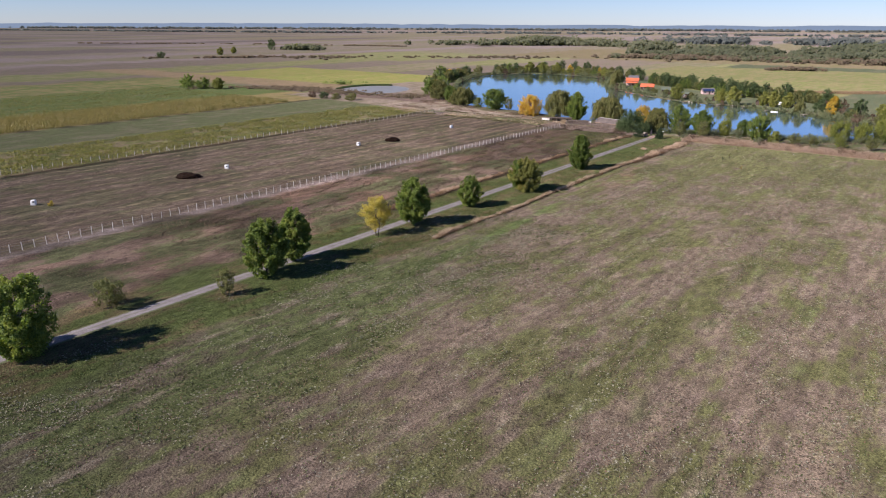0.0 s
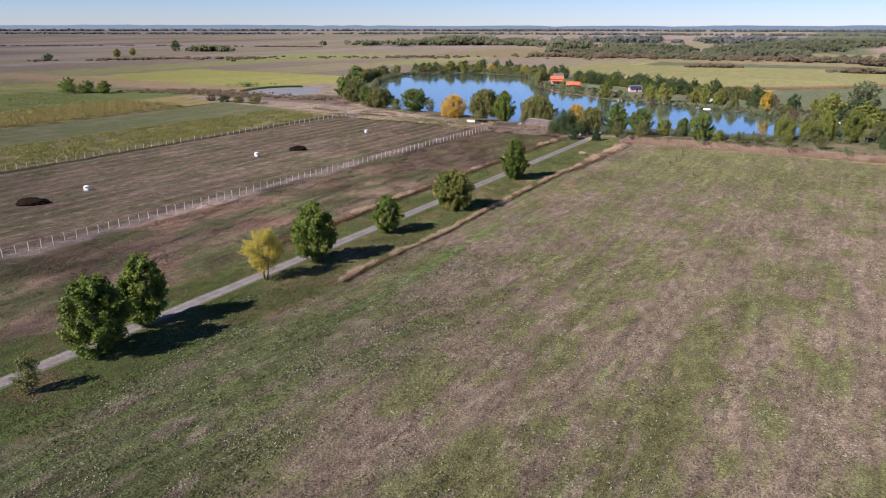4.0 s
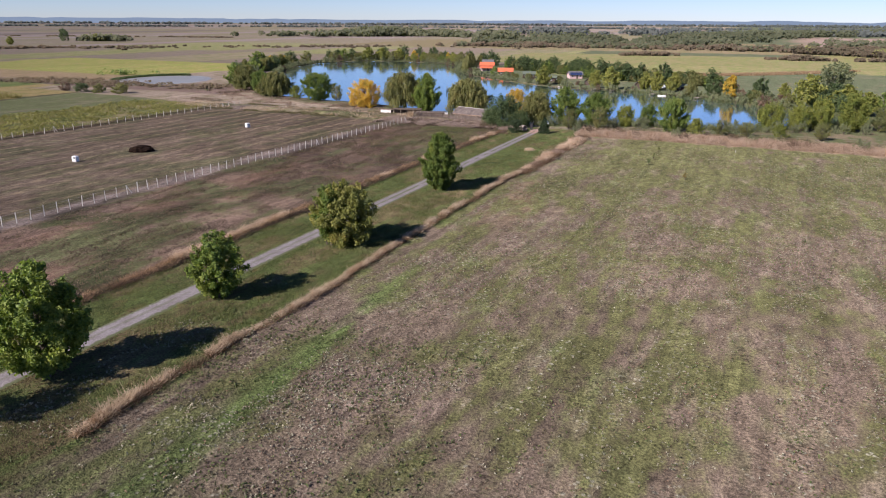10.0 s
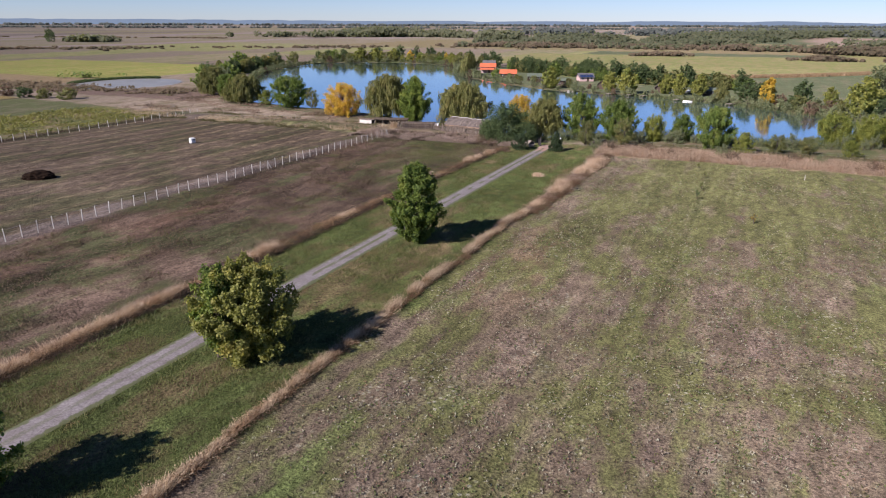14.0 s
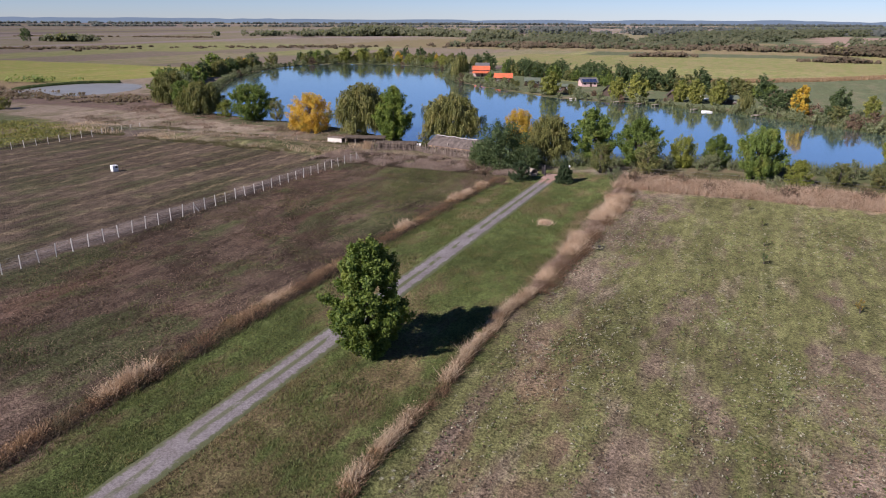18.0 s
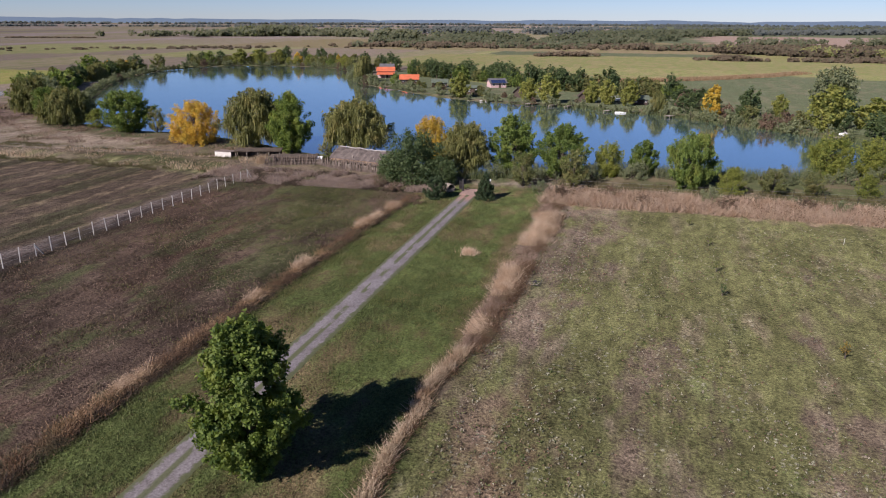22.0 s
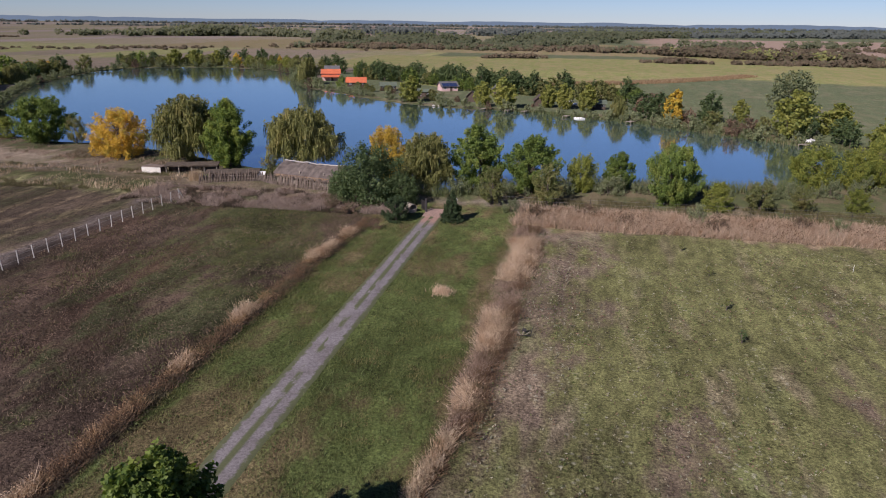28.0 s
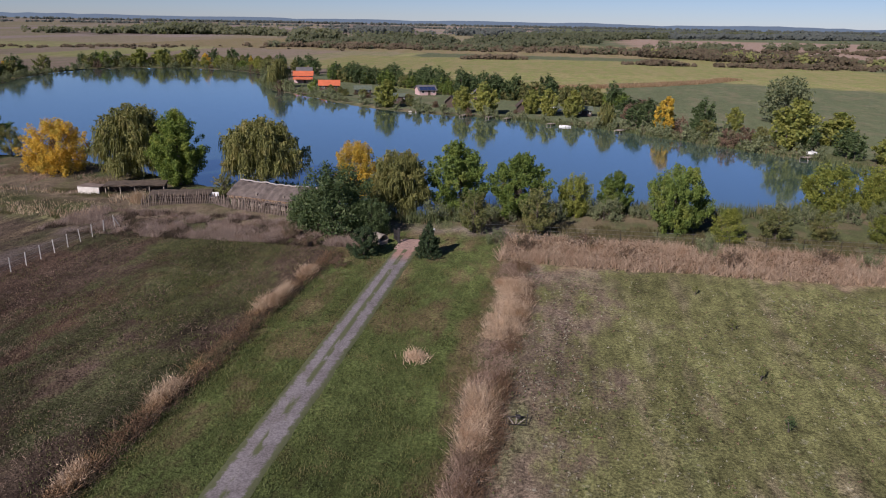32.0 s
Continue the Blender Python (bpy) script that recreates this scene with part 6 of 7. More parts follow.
def car():
    root = thing("car", "white car parked beside the cabins", "car", Matrix.Translation((91.5, 234.0, 0)) @ Matrix.Rotation(radians(-25), 4, "Z"))
    body = part("body", mesh_of("body", box((4.2, 1.7, 0.6), 0.14, (0, 0, 0.35)), M_WHITE), root)
    bm = box((2.3, 1.5, 0.55), 0.0, (-0.2, 0, 0.95))
    for v in bm.verts:
        if v.co.z > 1.3:
            v.co.x, v.co.y = -0.2 + (v.co.x + 0.2) * 0.72, v.co.y * 0.86
    part("cabin_roof", mesh_of("cabin_roof", bm, M_WHITE), root)
    for s in (-1, 1):
        part("side_window", mesh_of("side_window", box((1.6, 0.03, 0.32), 0.0, (-0.2, s * 0.72, 1.02)), M_GLASS), root)
        part("headlight", mesh_of("headlight", box((0.06, 0.35, 0.16), 0.02, (2.1, s * 0.55, 0.62)), M_SHED), body)
        for x in (-1.3, 1.3):
            wheel = part("wheel", tubes("tyre", [[((0, -0.1, 0), 0.31), ((0, 0.1, 0), 0.31)]], M_IRON, 14), root, at=Matrix.Translation((x, s * 0.78, 0.31)))
            part("rim", tubes("rim", [[((0, -0.115, 0), 0.18), ((0, 0.115, 0), 0.18)]], M_CONCRETE, 10), wheel)


car()


def boat(x, y, turn):
    root = thing("rowing_boat", "small white rowing boat moored at the shore", "boat", Matrix.Translation((x, y, -0.25)) @ Matrix.Rotation(radians(turn), 4, "Z") @ Matrix.Scale(0.72, 4))
    verts, faces, n = [], [], 12
    for i in range(n + 1):
        k = i / n
        x0, w = -2.1 + 4.2 * k, 0.72 * (1 - max(0, (k - 0.45) / 0.55) ** 2.2) * (0.85 + 0.15 * min(1, k * 5)) + 0.02
        for y0, z0 in ((-w, 0.48), (-w * 0.8, 0.05), (0, -0.1), (w * 0.8, 0.05), (w, 0.48), (w - 0.06, 0.48), (w * 0.72, 0.12), (0, 0.0), (-w * 0.72, 0.12), (-w + 0.06, 0.48)):
            verts.append((x0, y0, z0))
    for i in range(n):
        for j in range(10):
            a, b = i * 10 + j, i * 10 + (j + 1) % 10
            faces.append((a, b, b + 10, a + 10))
    faces += [tuple(range(9, -1, -1)), tuple(n * 10 + j for j in range(10))]
    part("hull", solid("hull", verts, faces, M_WHITE), root)
    for x0 in (-1.0, 0.3):
        part("thwart", mesh_of("thwart", box((0.25, 1.1, 0.05), 0.01), M_OLDWOOD), root, at=Matrix.Translation((x0, 0, 0.3)))


boat(82.6, 207.2, -30)


def pier(x, y, turn, length, width, label):
    root = thing("pier", label, "pier", Matrix.Translation((x, y, 0)) @ Matrix.Rotation(radians(turn), 4, "Z"), "piers")
    plank = mesh_of("plank", box((0.22, width, 0.05), 0.006), M_OLDWOOD)
    leg = tubes("leg", [[((0, 0, -1.3), 0.07), ((0, 0, 0.2), 0.07)]], M_OLDWOOD, 6)
    n = int(length / 0.25)
    for i in range(n):
        part("plank", plank, root, at=Matrix.Translation((i * 0.25, 0, 0.22)))
    for i in (0, n // 2, n - 1):
        for s in (-1, 1):
            part("leg", leg, root, at=Matrix.Translation((i * 0.25, s * (width / 2 - 0.12), 0)))


for x, y, a, l, w, label in ((94.5, 198.5, 215, 4.0, 1.6, "short wooden fishing pier over the water"), (81.0, 211.0, 215, 2.6, 1.4, "short wooden fishing pier by the white boat"),
                             (114.5, 158.5, 205, 3.4, 1.8, "wooden fishing pier in front of white gear"), (73.5, 222.8, 215, 3.0, 1.3, "low wooden fishing pier below the cabins"),
                             (69.5, 226.0, 215, 3.0, 1.3, "low wooden fishing pier below the cabins"), (63.0, 230.5, 220, 2.6, 1.3, "low wooden fishing pier below the cabins")):
    pier(x, y, a, l, w, label)
for x, y, a in ((117.0, 161.0, 0.3), (118.6, 163.5, 1.0)):
    thing("tarpaulin", "white tarpaulin heap beside the fishing pier", "tarpaulin", Matrix.Translation((x, y, 0)) @ Matrix.Rotation(a, 4, "Z"), data=mesh_of("tarpaulin", box((2.4, 1.5, 0.6), 0.22), M_WHITE))
for x, y, a in ((85.0, 233.0, 0.4), (84.4, 238.6, 0.9)):
    thing("chair", "white plastic garden chair by a cabin", "chair", Matrix.Translation((x, y, 0)) @ Matrix.Rotation(a, 4, "Z"), "garden chairs", data=mesh_of("chair", box((0.5, 0.08, 0.5), 0.02, (0, 0.22, 0.4), bm=box((0.5, 0.5, 0.42), 0.02)), M_WHITE))
for k, (x, y, s) in enumerate(((49.5, 240.6, 0.6), (51.0, 239.6, 0.45), (86.5, 206.6, 0.7), (87.8, 205.6, 0.5))):
    bm = bmesh.new()
    bmesh.ops.create_icosphere(bm, subdivisions=2, radius=s)
    for v in bm.verts:
        v.co *= 1 + 0.25 * noise.noise(v.co * 2 + Vector((k * 3.0, 0, 0)))
        v.co.z *= 0.5
    thing("rock", "pale stone lying at the waterline", "stone", Matrix.Translation((x, y, -0.05)), "shore stones", data=mesh_of("rock", bm, M_GREYPAINT))

# ---------------------------------------------------------------- small things in the fields
for x, y, s, mat_, label in ((*W(9.0, 73.2), 1.35, M_AMBER, "tiny yellow-leaved sapling standing in the field"), (*W(1.0, 84.0), 1.3, M_DARK, "tiny dark sapling standing in the field"),
                             (*W(1.0, 91.0), 1.1, M_OLIVE, "tiny dull sapling standing in the field"), (*W(0.8, 100.0), 1.1, M_OLIVE, "tiny dull sapling standing in the field"), (*W(-1, 108.0), 0.8, M_OLIVE, "tiny dull sapling standing in the field")):
    tree("sapling", label, "tree", (x, y), s, s * 0.75, mat_, M_BARK, int(x * 7 + y), 14, 22, 0.07, 0.3, OVAL, 0.16, 1, 0, "field saplings")
thing("stake", "thin white marker stake in the field", "stake", Matrix.Translation((*W(16, 105), 0)), data=post_mesh(0.8, 0.035, M_WHITE))
scrap = thing("scrap_frame", "bent grey metal frame lying in the weeds", "scrap", Matrix.Translation((20.2, 80.6, 0.05)) @ Matrix.Rotation(radians(-22), 4, "Z") @ Matrix.Scale(0.75, 4))
part("frame", tubes("frame", [[((-0.9, -0.5, 0.12), 0.04), ((0.8, -0.5, 0.15), 0.04)], [((-0.9, 0.45, 0.3), 0.04), ((0.8, 0.5, 0.35), 0.04)], [((-0.9, -0.5, 0.12), 0.04), ((-0.9, 0.45, 0.3), 0.04)], [((0.8, -0.5, 0.15), 0.04), ((0.95, 0.75, 0.5), 0.04)]], M_IRON, 6), scrap)
for k in range(3):
    part("slat", mesh_of("slat", box((0.1, 0.95, 0.03), 0.005), M_OLDWOOD), scrap, at=Matrix.Translation((-0.5 + k * 0.45, 0, 0.14)) @ Matrix.Rotation(0.5 - 0.6 * k, 4, "Z") @ Matrix.Rotation(0.15, 4, "X"))
part("box_seat", mesh_of("box_seat", box((0.45, 0.35, 0.3), 0.03), M_IRON), scrap, at=Matrix.Translation((0.1, 0.6, 0.1)))


# ---------------------------------------------------------------- grasses and reeds
RG = np.random.default_rng(21)


def sow(name, label, u, v, height, width, lean, material, category="grass", low=0.0):
    x, y = W(u, v)
    z = np.full(len(x), low - 0.03)
    thing(name, label, category, kind="stuff", data=tris(name, blades(x, y, z, height, width, lean, RG), material))


def fluff(name, label, u, v, height, size, material, category):
    """Loose brush: small leaning leaves and seed heads at every height up to the given one."""
    x, y = W(u, v)
    c = np.stack([x, y, height * RG.uniform(0.1, 1.0, len(x))], 1)
    thing(name, label, category, kind="stuff", data=tris(name, leaves(c, size, RG, 0.45, 0.3)[:, [0, 1, 3]], material))


def patchy(n, u0, u1, v0, v1, size, cut):
    u, v = RG.uniform(u0, u1, n), RG.uniform(v0, v1, n)
    x, y = W(u, v)
    keep = smooth_noise(x, y, size) + 0.35 * smooth_noise(x, y, size * 0.3) > cut
    return u[keep], v[keep]


def tufts(name, label, n, v0, v1, centre, half, per, tall, material, gap=0.0, radius=0.28):
    """A broken line of separate tufts, each a sheaf of leaning stalks."""
    v = RG.uniform(v0, v1, n)
    v = v[smooth_noise(v, v * 0 + 5, 3.2) + 0.5 * smooth_noise(v, v * 0 + 8, 11.0) > gap]
    u = centre(v) + np.clip(RG.normal(0, 0.55, len(v)), -1.1, 1.1) * half(v)
    h = tall * RG.uniform(0.25, 1.25, len(v)) * (0.1 + 0.85 * smooth_noise(u * 2, v, 1.7) + 0.6 * smooth_noise(v, v * 0 + 2, 5.5))
    k = np.repeat(np.arange(len(v)), per)
    su, sv = RG.normal(0, radius, len(k)), RG.normal(0, radius, len(k))
    x, y = W(u[k] + su, v[k] + sv)
    height = h[k] * RG.uniform(0.5, 1.1, len(k))
    b = blades(x, y, np.full(len(k), -0.03), height, RG.uniform(0.03, 0.06, len(k)), 0.36, RG)
    dx, dy = su * CO + sv * SI, -su * SI + sv * CO
    tilt = RG.normal(0, 0.34, (len(v), 2))
    b[:, 2, :2] += tilt[k] * height[:, None]
    b[:, 2, 0] += dx * 0.8
    b[:, 2, 1] += dy * 0.8
    soft = RG.random(len(k)) < 0.34
    c = np.stack([x + dx * 0.3, y + dy * 0.3, height * RG.uniform(0.25, 1.0, len(k))], 1)[soft]
    b = np.concatenate([b[~soft], leaves(c, 0.1, RG, 0.4, 0.3)[:, [0, 1, 3]]])
    thing(name, label, "weeds", kind="stuff", data=tris(name, b, material))


wig = lambda v: -19.9 + 1.0 * np.clip((v - 60) / 10, 0, 1) * np.clip((118 - v) / 14, 0.4, 1) + 1.0 * (smooth_noise(v, v * 0, 17.0) - 0.5) + 0.5 * (smooth_noise(v, v * 0 + 9, 4.0) - 0.5)
wide = lambda v: 0.06 + 0.42 * smooth_noise(v, v * 0, 4.0) ** 1.5 + 1.05 * np.clip((v - 66) / 24, 0, 1) * (0.6 + 0.7 * smooth_noise(v, v * 0 + 3, 6.0))
tufts("dry_weeds", "long strip of pale leaning straw weeds beside the verge", 1500, -28, 68, wig, wide, 24, 0.85, M_STRAW, 0.6, 0.17)
tufts("dry_weeds", "low rust-brown weeds in the shade of the straw", 1500, -28, 75, lambda v: wig(v) + 0.25, wide, 16, 0.5, M_RUSTWEED, 0.45, 0.2)
tufts("dry_weeds", "wide pinkish-tan stand of dry weeds beside the verge", 1500, 66, 113, wig, wide, 34, 1.0, M_STRAW, 0.72, 0.28)
tufts("dry_weeds", "low brown weeds under the tall dry stand", 1300, 66, 113, wig, wide, 18, 0.5, M_LYING, 0.2, 0.28)
tufts("dry_weeds", "russet weeds at the edge of the dry stand", 900, 66, 113, lambda v: wig(v) + 1.0, lambda v: 0.7 + 0 * v, 18, 0.75, M_RUSTWEED, 0.5)
wig2 = lambda v: -40.6 + 0.9 * (smooth_noise(v, v * 0 + 4, 15.0) - 0.5) + np.clip((v - 95) / 20, 0, 1) * 1.2
ditch = lambda v: 0.3 + 0.5 * smooth_noise(v, v * 0, 6.0)
tufts("dry_weeds", "tall clumps of straw-coloured weeds along the ditch", 1700, 2, 113, lambda v: wig2(v) - 0.2, ditch, 26, 1.0, M_STRAW, 0.86, 0.2)
tufts("dry_weeds", "dense tan grass filling the ditch", 1500, -25, 113, wig2, ditch, 18, 0.6, M_DITCH, 0.72, 0.2)
tufts("dry_weeds", "rust-brown weeds along the ditch", 2300, -20, 112, lambda v: wig2(v) + 0.2, lambda v: 0.8 + 0 * v, 16, 0.55, M_RUSTWEED, 0.25, 0.24)
# dark weeds on the ditch's east side, their colour deepened to paint its shade
tufts("dry_weeds", "dark dead weeds with shade put into their colour along the ditch", 1500, -10, 112, lambda v: wig2(v) + 0.75, lambda v: 0.5 + 0 * v, 16, 0.45, M_TANGLE, 0.2, 0.22)
tufts("dry_weeds", "low rust-brown weeds along the lower ditch", 260, -70, -10, lambda v: wig2(v) - 0.5, lambda v: 0.9 + 0 * v, 14, 0.35, M_RUSSET, 0.75)
u, v = RG.uniform(-21, 130, 50000), RG.uniform(113.6, 121.6, 50000)
v += 0.8 * (smooth_noise(u, v, 6.0) - 0.5) + 0.02 * u
sow("dead_reeds", "wide bank of tan dead reeds", u, v, RG.uniform(0.4, 1.7, len(u)) * (0.35 + 0.55 * smooth_noise(u, v, 2.0) + 0.45 * smooth_noise(u, v, 7.0)), RG.uniform(0.05, 0.11, len(u)), 0.6, M_DEADREED, "reeds")
u, v = patchy(26000, -21, 125, 114, 121.5, 5.0, 0.72)
fluff("dead_reeds", "russet weeds among the dead reeds", u, v, RG.uniform(0.7, 1.5, len(u)), 0.17, M_RUSTWEED, "reeds")
u, v = RG.uniform(-21, 130, 36000), RG.uniform(113.8, 121.8, 36000)
fluff("dead_reeds", "pale seed heads over the dead reeds", u, v + 0.02 * u, RG.uniform(0.7, 1.7, len(u)) * (0.35 + 0.9 * smooth_noise(u, v, 4.0)), 0.16, M_DEADREED, "reeds")
u, v = patchy(60000, -77, -36, 113.5, 124, 2.6, 0.6)
v = v + 0.06 * (u + 60) - 0.6
sow("dead_reeds", "tall tangled purple-brown brush below the palisade", u, v, RG.uniform(0.3, 1.25, len(u)) * (0.3 + 0.9 * smooth_noise(u, v, 1.8)), RG.uniform(0.03, 0.07, len(u)), 0.55, M_BRUSH, "weeds")
u, v = patchy(40000, -77, -40, 113, 124, 1.9, 0.8)
sow("dead_reeds", "dark russet weeds under the brush", u, v + 0.06 * (u + 60) - 0.6, RG.uniform(0.2, 0.7, len(u)), RG.uniform(0.04, 0.08, len(u)), 0.6, M_TANGLE, "weeds")
u, v = patchy(9000, -76, -42, 115.5, 123, 2.0, 0.75)
fluff("dead_reeds", "pale seed heads over the purple brush", u, v + 0.06 * (u + 60), RG.uniform(0.4, 1.2, len(u)), 0.075, M_BRUSH, "weeds")
u, v = uv_of(-11.2 + RG.normal(0, 0.5, 700), 146.4 + RG.normal(0, 0.5, 700))
sow("dead_reeds", "sheaf of tall orange-tan reeds at the palisade's end", u, v, RG.uniform(0.8, 2.0, 700), RG.uniform(0.04, 0.08, 700), 0.3, M_STRAW, "reeds")
for k, (bu, bv, s) in enumerate(((-36.5, 113.5, 0.5), (-37.5, 108.0, 0.55), (-43.0, 114.0, 0.7), (-46.5, 117.0, 0.8))):
    plant_copy(T_RUST, *W(bu, bv), s, 1.1, k * 1.3, "low russet-brown bush beside the ditch")
u, v = patchy(9000, -155, -75, 117, 129, 6.0, 0.6)
sow("dry_grass", "dry grass on the bank above the field", u, v, RG.uniform(0.3, 0.8, len(u)), RG.uniform(0.07, 0.14, len(u)), 0.35, M_STRAW, "grass", 0.2)
u, v = patchy(9000, -39, -20, 60, 116, 5.0, 0.9)
sow("dry_weeds", "dry tufts scattered on the verge", u[:700], v[:700], RG.uniform(0.1, 0.25, 700), RG.uniform(0.03, 0.06, 700), 0.6, M_GRASS, "weeds")
mound_u, mound_v = -25 + RG.normal(0, 0.45, 500), 89 + RG.normal(0, 0.45, 500)
sow("dry_weeds", "small mound of dry grass on the verge", mound_u, mound_v, RG.uniform(0.3, 0.7, 500), RG.uniform(0.05, 0.09, 500), 0.5, M_STRAW, "weeds")
u, v = patchy(50000, -20, 118, 123.4, 130, 2.5, 0.62)
x, y = W(u, v)
land = shore_distance(x, y) > 0.6
sow("bank_grass", "rank dry grass between the track and the shore trees", u[land], v[land], RG.uniform(0.2, 0.85, land.sum()), RG.uniform(0.05, 0.1, land.sum()), 0.45, M_BANK)
u, v = patchy(26000, -16, 118, 120.5, 122.6, 3.0, 0.66)
sow("dead_reeds", "ragged tan reeds along the back of the bank", u, v + 0.02 * u, RG.uniform(0.5, 1.4, len(u)), RG.uniform(0.04, 0.09, len(u)), 0.4, M_DEADREED, "reeds")
xy = np.array(along(SHORE[10:22], 0.4))
pick = xy[RG.integers(0, len(xy), 9000)] + RG.normal(0, 0.9, (9000, 2))
uu, vv = uv_of(pick[:, 0], pick[:, 1] - 0.6)
sow("green_reeds", "green reeds fringing the near shore", uu, vv, RG.uniform(1.1, 2.3, len(uu)), RG.uniform(0.07, 0.12, len(uu)), 0.16, M_BULRUSH, "reeds", -0.2)
xy = np.array(along(SHORE[22:32], 0.6))
pick = xy[RG.integers(0, len(xy), 5000)] + RG.normal(0, 1.0, (5000, 2)) + np.array([0.8, 0.8])
uu, vv = uv_of(pick[:, 0], pick[:, 1])
sow("green_reeds", "dull reeds fringing the far shore", uu, vv, RG.uniform(0.4, 1.2, len(uu)), RG.uniform(0.1, 0.2, len(uu)), 0.3, M_BULRUSH, "reeds", -0.2)
u, v = patchy(60000, -39.5, -20.5, -110, 116, 4.0, 0.45)
off_road = np.abs(u - ROAD_U) > 1.3
u, v = u[off_road], v[off_road]
sow("verge_grass", "short green grass on both road verges", u, v, RG.uniform(0.1, 0.26, len(u)), RG.uniform(0.04, 0.09, len(u)), 0.5, M_GRASS)
u, v = patchy(70000, -70, -41.5, -60, 115, 3.0, 0.5)
sow("rough_grass", "flattened dry grass combed across the rough strip", u, v, RG.uniform(0.05, 0.16, len(u)), RG.uniform(0.03, 0.07, len(u)), 2.2, M_LYING)
u, v = patchy(40000, -39.5, -20.5, -60, 116, 1.6, 0.72)
off_road = np.abs(u - ROAD_U) > 1.5
u, v = u[off_road], v[off_road]
sow("verge_grass", "taller tussocks of green grass on the verges", u, v, RG.uniform(0.18, 0.4, len(u)), RG.uniform(0.04, 0.08, len(u)), 0.45, M_GRASS)
u, v = patchy(30000, -70, -41, -90, 114, 5.0, 0.62)
sow("rough_grass", "low russet stubble and weeds in the rough strip", u, v, RG.uniform(0.1, 0.3, len(u)), RG.uniform(0.05, 0.12, len(u)), 0.5, M_RUSSET)
u, v = patchy(40000, -18.5, 62, -100, 112, 7.0, 0.66)
sow("field_grass", "short dull grass tufts across the field", u, v, RG.uniform(0.06, 0.2, len(u)), RG.uniform(0.05, 0.12, len(u)), 0.6, M_GRASS)
u, v = patchy(240000, -39.5, -20.5, -45, 116, 2.2, 0.5)
off_road = np.abs(u - ROAD_U) > 1.35
u, v = u[off_road], v[off_road]
tall = 0.3 + 0.9 * smooth_noise(*W(u, v), 1.3) * smooth_noise(*W(u, v), 6.0) * 1.5
sow("verge_grass", "thick lumpy green grass on the road verges", u, v, RG.uniform(0.12, 0.32, len(u)) * tall, RG.uniform(0.03, 0.06, len(u)), 0.55, M_VERGE)


def combed(n, u0, u1, v0, v1, size, cut, long=0.3):
    """Like patchy, with the patches drawn out along the rows."""
    u, v = RG.uniform(u0, u1, n), RG.uniform(v0, v1, n)
    keep = smooth_noise(u + 0.12 * v, v * long, size) + 0.4 * smooth_noise(u, v, size * 0.35) > cut
    return u[keep], v[keep]


u, v = combed(190000, -69.5, -41.5, -60, 115, 1.5, 0.83)
keep = RG.random(len(u)) > 0.5 * np.clip((v - 70) / 25, 0, 1) * np.clip((u + 68) / 12, 0, 1)
u, v = u[keep], v[keep]
sow("rough_grass", "dark brown tangles of dead weeds in the rough strip", u, v, RG.uniform(0.12, 0.4, len(u)), RG.uniform(0.03, 0.07, len(u)), 0.7, M_TANGLE)
u, v = combed(110000, -69.5, -41.5, -60, 112, 1.9, 0.9)
sow("rough_grass", "bleached lying straw between the dark tangles", u, v, RG.uniform(0.05, 0.2, len(u)), RG.uniform(0.03, 0.06, len(u)), 1.4, M_LYING)
u, v = RG.uniform(-68, -41.5, 60000), RG.uniform(68, 115, 60000)
keep = RG.random(len(u)) < np.clip((v - 76) / 25, 0, 1) * np.clip((u + 66) / 14, 0, 1) * (smooth_noise(u, v, 2.2) + 0.5 * smooth_noise(u, v, 7.0) - 0.45) * 1.5
sow("rough_grass", "green grass and weeds at the strip's upper end", u[keep], v[keep], RG.uniform(0.1, 0.32, keep.sum()), RG.uniform(0.03, 0.06, keep.sum()), 0.6, M_VERGE)
u, v = patchy(90000, -69.5, -41.5, -40, 115, 2.6, 0.86)
sow("rough_grass", "green weed patches in the rough strip", u, v, RG.uniform(0.08, 0.25, len(u)), RG.uniform(0.04, 0.08, len(u)), 0.5, M_VERGE)
u, v = combed(160000, -138, -74.5, -60, 114, 1.7, 1.07, 0.4)
sow("hay_remnants", "dark tussocks left standing between the mown rows", u, v, RG.uniform(0.1, 0.3, len(u)), RG.uniform(0.05, 0.1, len(u)), 0.6, M_TANGLE)
u, v = combed(60000, -152, -78, 115.5, 131, 2.4, 0.72, 1.0)
sow("bank_grass", "rank olive-brown grass on the bank above the hay field", u, v, RG.uniform(0.15, 0.5, len(u)), RG.uniform(0.05, 0.11, len(u)), 0.5, M_BANK, "grass", 0.15)
u, v = combed(90000, -165, -76, 124, 200, 3.2, 0.85, 1.0)
x, y = W(u, v)
dry_land = (shore_distance(x, y) > 3) & (((x + 128) / 24) ** 2 + ((y - 271) / 31) ** 2 > 1)
u, v = u[dry_land], v[dry_land]
sow("bank_grass", "bleached dry grass on the waste ground by the lake", u, v, RG.uniform(0.15, 0.55, len(u)), RG.uniform(0.06, 0.13, len(u)), 0.6, M_LYING)
u, v = combed(26000, -170, -100, 128, 175, 5.0, 0.92, 1.0)
x, y = W(u, v)
dry_land = (shore_distance(x, y) > 3) & (((x + 128) / 24) ** 2 + ((y - 271) / 31) ** 2 > 1)
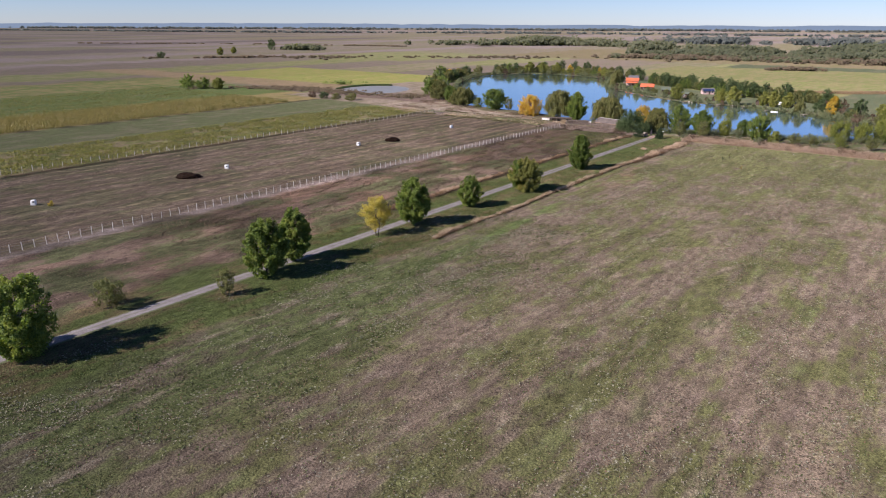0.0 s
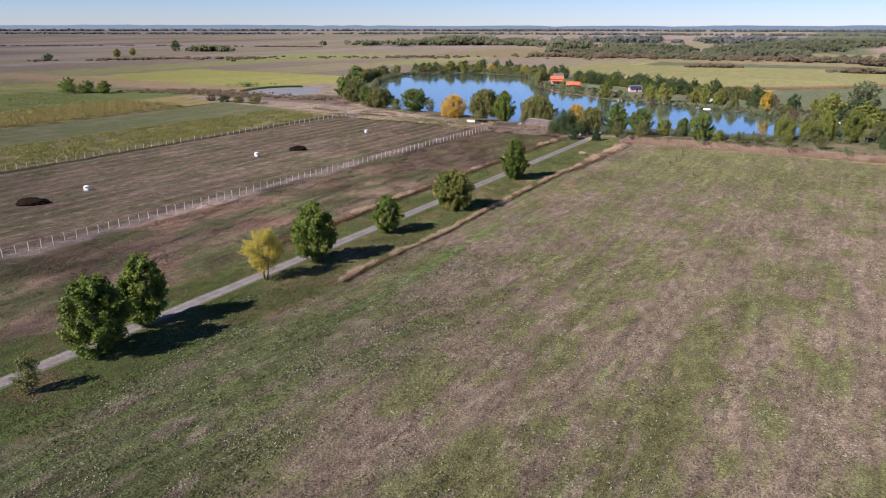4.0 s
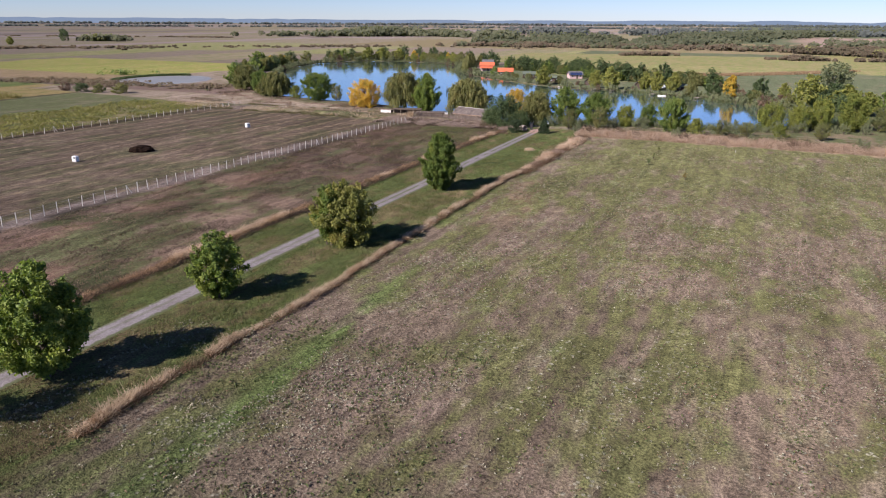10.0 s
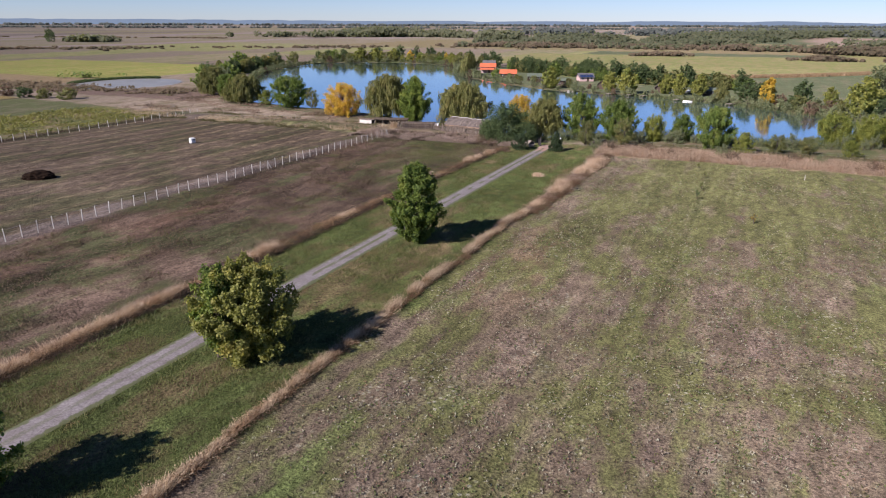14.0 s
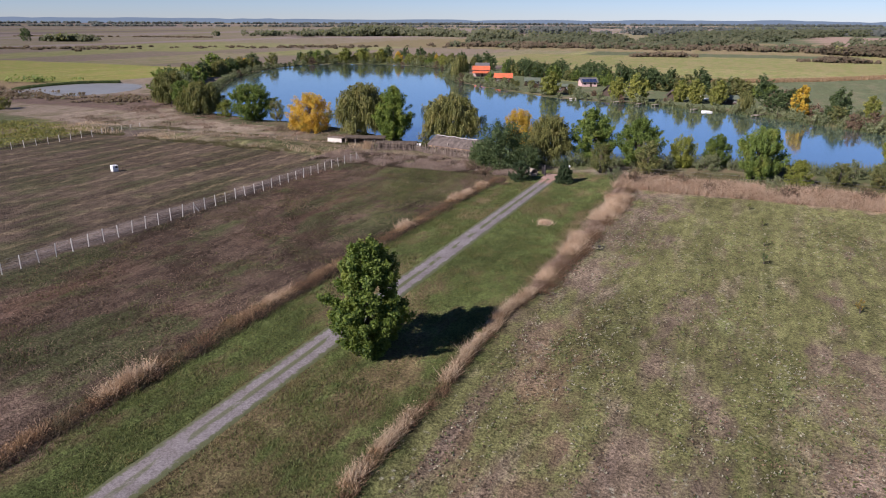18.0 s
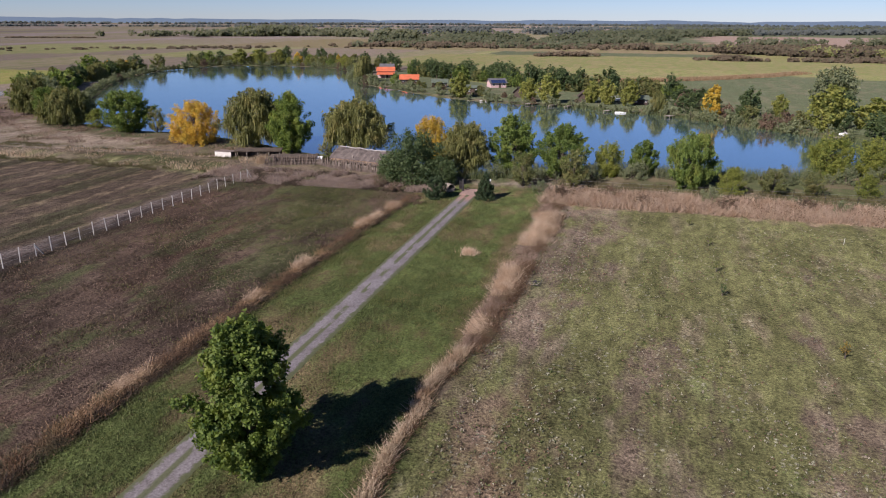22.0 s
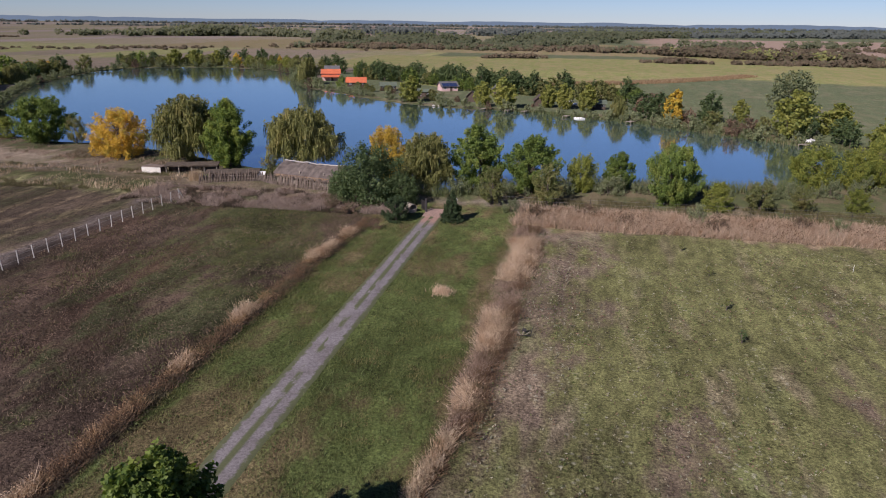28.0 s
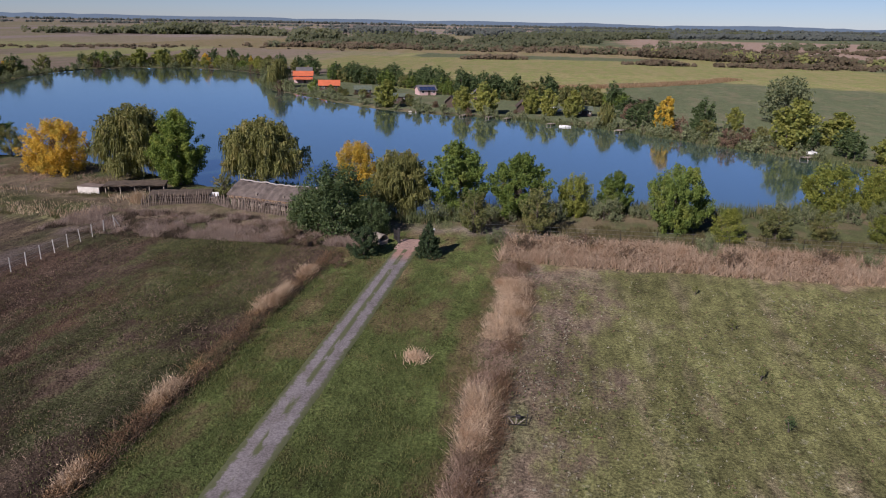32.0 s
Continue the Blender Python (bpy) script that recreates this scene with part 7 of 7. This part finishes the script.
sow("bank_grass", "low purple-brown scrub on the waste ground", u[dry_land], v[dry_land], RG.uniform(0.3, 0.9, dry_land.sum()), RG.uniform(0.06, 0.12, dry_land.sum()), 0.45, M_RUSSET)
# dark blades that thicken the painted shadow by the crop fence
u = RG.uniform(-140.9, -138.6, 9000)
v = RG.uniform(-100, 124, 9000)
sow("rough_grass", "dark ragged weeds standing in for shadow along the crop fence", u, v, RG.uniform(0.2, 0.6, 9000), RG.uniform(0.06, 0.12, 9000), 0.4, M_TANGLE)


def rosettes(name, label, u, v, per, size, height, material, category="weeds"):
    x, y = W(u, v)
    c = np.repeat(np.stack([x, y, np.zeros(len(x))], 1), per, 0)
    c += RG.normal(0, 1, c.shape) * np.array([size * 0.8, size * 0.8, 0])
    c[:, 2] = RG.uniform(0.02, height, len(c))
    thing(name, label, category, kind="stuff", data=tris(name, leaves(c, size * 1.2, RG, 0.75)[:, [0, 1, 3]], material))


u, v = RG.uniform(-18, 62, 120000), RG.uniform(-105, 111, 120000)
x, y = W(u, v)
dense = smooth_noise(x, y, 9.0) * 0.6 + smooth_noise(u, v * 0.12, 2.2) * 0.6
keep = RG.random(len(u)) < np.clip((dense - 0.35) * 2.2, 0.08, 1)
u, v = u[keep], v[keep]
third = RG.random(len(u))
keep = ~((v > 62) & (u > -12) & (u < 22) & (RG.random(len(u)) < 0.5 * smooth_noise(u, v, 6.0) + 0.3))
u, v, third = u[keep], v[keep], third[keep]
rosettes("leafy_weeds", "pale leafy weeds scattered in rows across the field", u[third < 0.4], v[third < 0.4], 3, 0.08, 0.12, M_PALEWEED)
rosettes("leafy_weeds", "dull green low weeds scattered across the field", u[(third >= 0.4) & (third < 0.75)], v[(third >= 0.4) & (third < 0.75)], 3, 0.08, 0.12, M_GRASS)
rosettes("leafy_weeds", "withered brown weeds scattered across the field", u[third >= 0.75], v[third >= 0.75], 3, 0.08, 0.12, M_RUSSET)
u, v = patchy(14000, -27, 2, -125, -10, 7.0, 0.72)
rosettes("leafy_weeds", "pale leafy weeds near the first trees", u, v, 4, 0.08, 0.12, M_PALEWEED)
u, v = patchy(14000, -28, 4, -125, -5, 5.0, 0.6)
rosettes("leafy_weeds", "dull green low weeds near the first trees", u, v, 4, 0.09, 0.14, M_GRASS)
u, v = patchy(7000, -70, -41.5, -80, 112, 5.0, 0.6)
rosettes("leafy_weeds", "withered brown weeds in the rough strip", u, v, 3, 0.055, 0.1, M_RUSSET)
u, v = patchy(16000, -178, -142, -80, 122, 6.0, 0.5)
rosettes("sunflower_crop", "ripe yellowing crop rows beyond the fence", u, v, 3, 0.22, 0.5, M_CROP, "crop")
u, v = patchy(14000, -176, -143, -80, 122, 5.0, 0.6)
rosettes("sunflower_crop", "darker crop leaves beyond the fence", u, v, 2, 0.22, 0.4, M_OLIVE, "crop")
u, v = combed(16000, -345, -264, -60, 118, 4.0, 0.5)
rosettes("green_crop", "green leafy crop in rows beyond the maize", u, v, 2, 0.24, 0.4, M_OLIVE, "crop")
u, v = RG.uniform(-262, -219, 24000), RG.uniform(-60, 112, 24000)
sow("maize", "ripe golden maize standing in a strip", u, v, RG.uniform(1.1, 1.7, len(u)), RG.uniform(0.12, 0.3, len(u)), 0.25, M_MAIZE, "crop")
u, v = RG.uniform(-262, -219, 14000), RG.uniform(-60, 112, 14000)
x, y = W(u, v)
c = np.stack([x, y, RG.uniform(0.5, 1.6, len(x))], 1)
thing("maize", "drooping olive leaves over the ripe maize", "crop", kind="stuff", data=tris("maize", leaves(c, 0.5, RG, 0.35)[:, [0, 1, 3]], M_MAIZE))

n = 9000
k = RG.uniform(0, 1, n)
x = np.interp(k, [0, 0.25, 0.5, 0.8, 1], [115, 142, 171, 205, 236]) + RG.normal(0, 1.6, n)
y = np.interp(k, [0, 0.25, 0.5, 0.8, 1], [301, 303, 309, 321, 338]) + RG.uniform(0, 9, n)
u, v = uv_of(x, y)
sow("maize", "dry tan maize along the edge of the meadow", u, v, RG.uniform(0.8, 1.6, n), RG.uniform(0.2, 0.4, n), 0.25, M_DITCH, "crop")


# ---------------------------------------------------------------- small pond beyond the hay field
ring = [(-128 + 20.6 * math.cos(k * math.pi / 24), 271 + 26.5 * math.sin(k * math.pi / 24), -0.16) for k in range(48)]
thing("pond", "shallow pale grey pond in bare ground", "pond", kind="structure", data=solid("pond", ring, [tuple(range(48))], M_POND))
w = RG.uniform(0.45 * math.pi, 1.05 * math.pi, 7000)
k = 1.04 + RG.normal(0, 0.03, 7000)
u, v = uv_of(-128 + 20.6 * k * np.cos(w), 271 + 26.5 * k * np.sin(w))
sow("pond_reeds", "dark low rim of reeds round the small pond", u, v, RG.uniform(0.4, 1.2, 7000), RG.uniform(0.15, 0.3, 7000), 0.3, M_DARK, "reeds", -0.1)
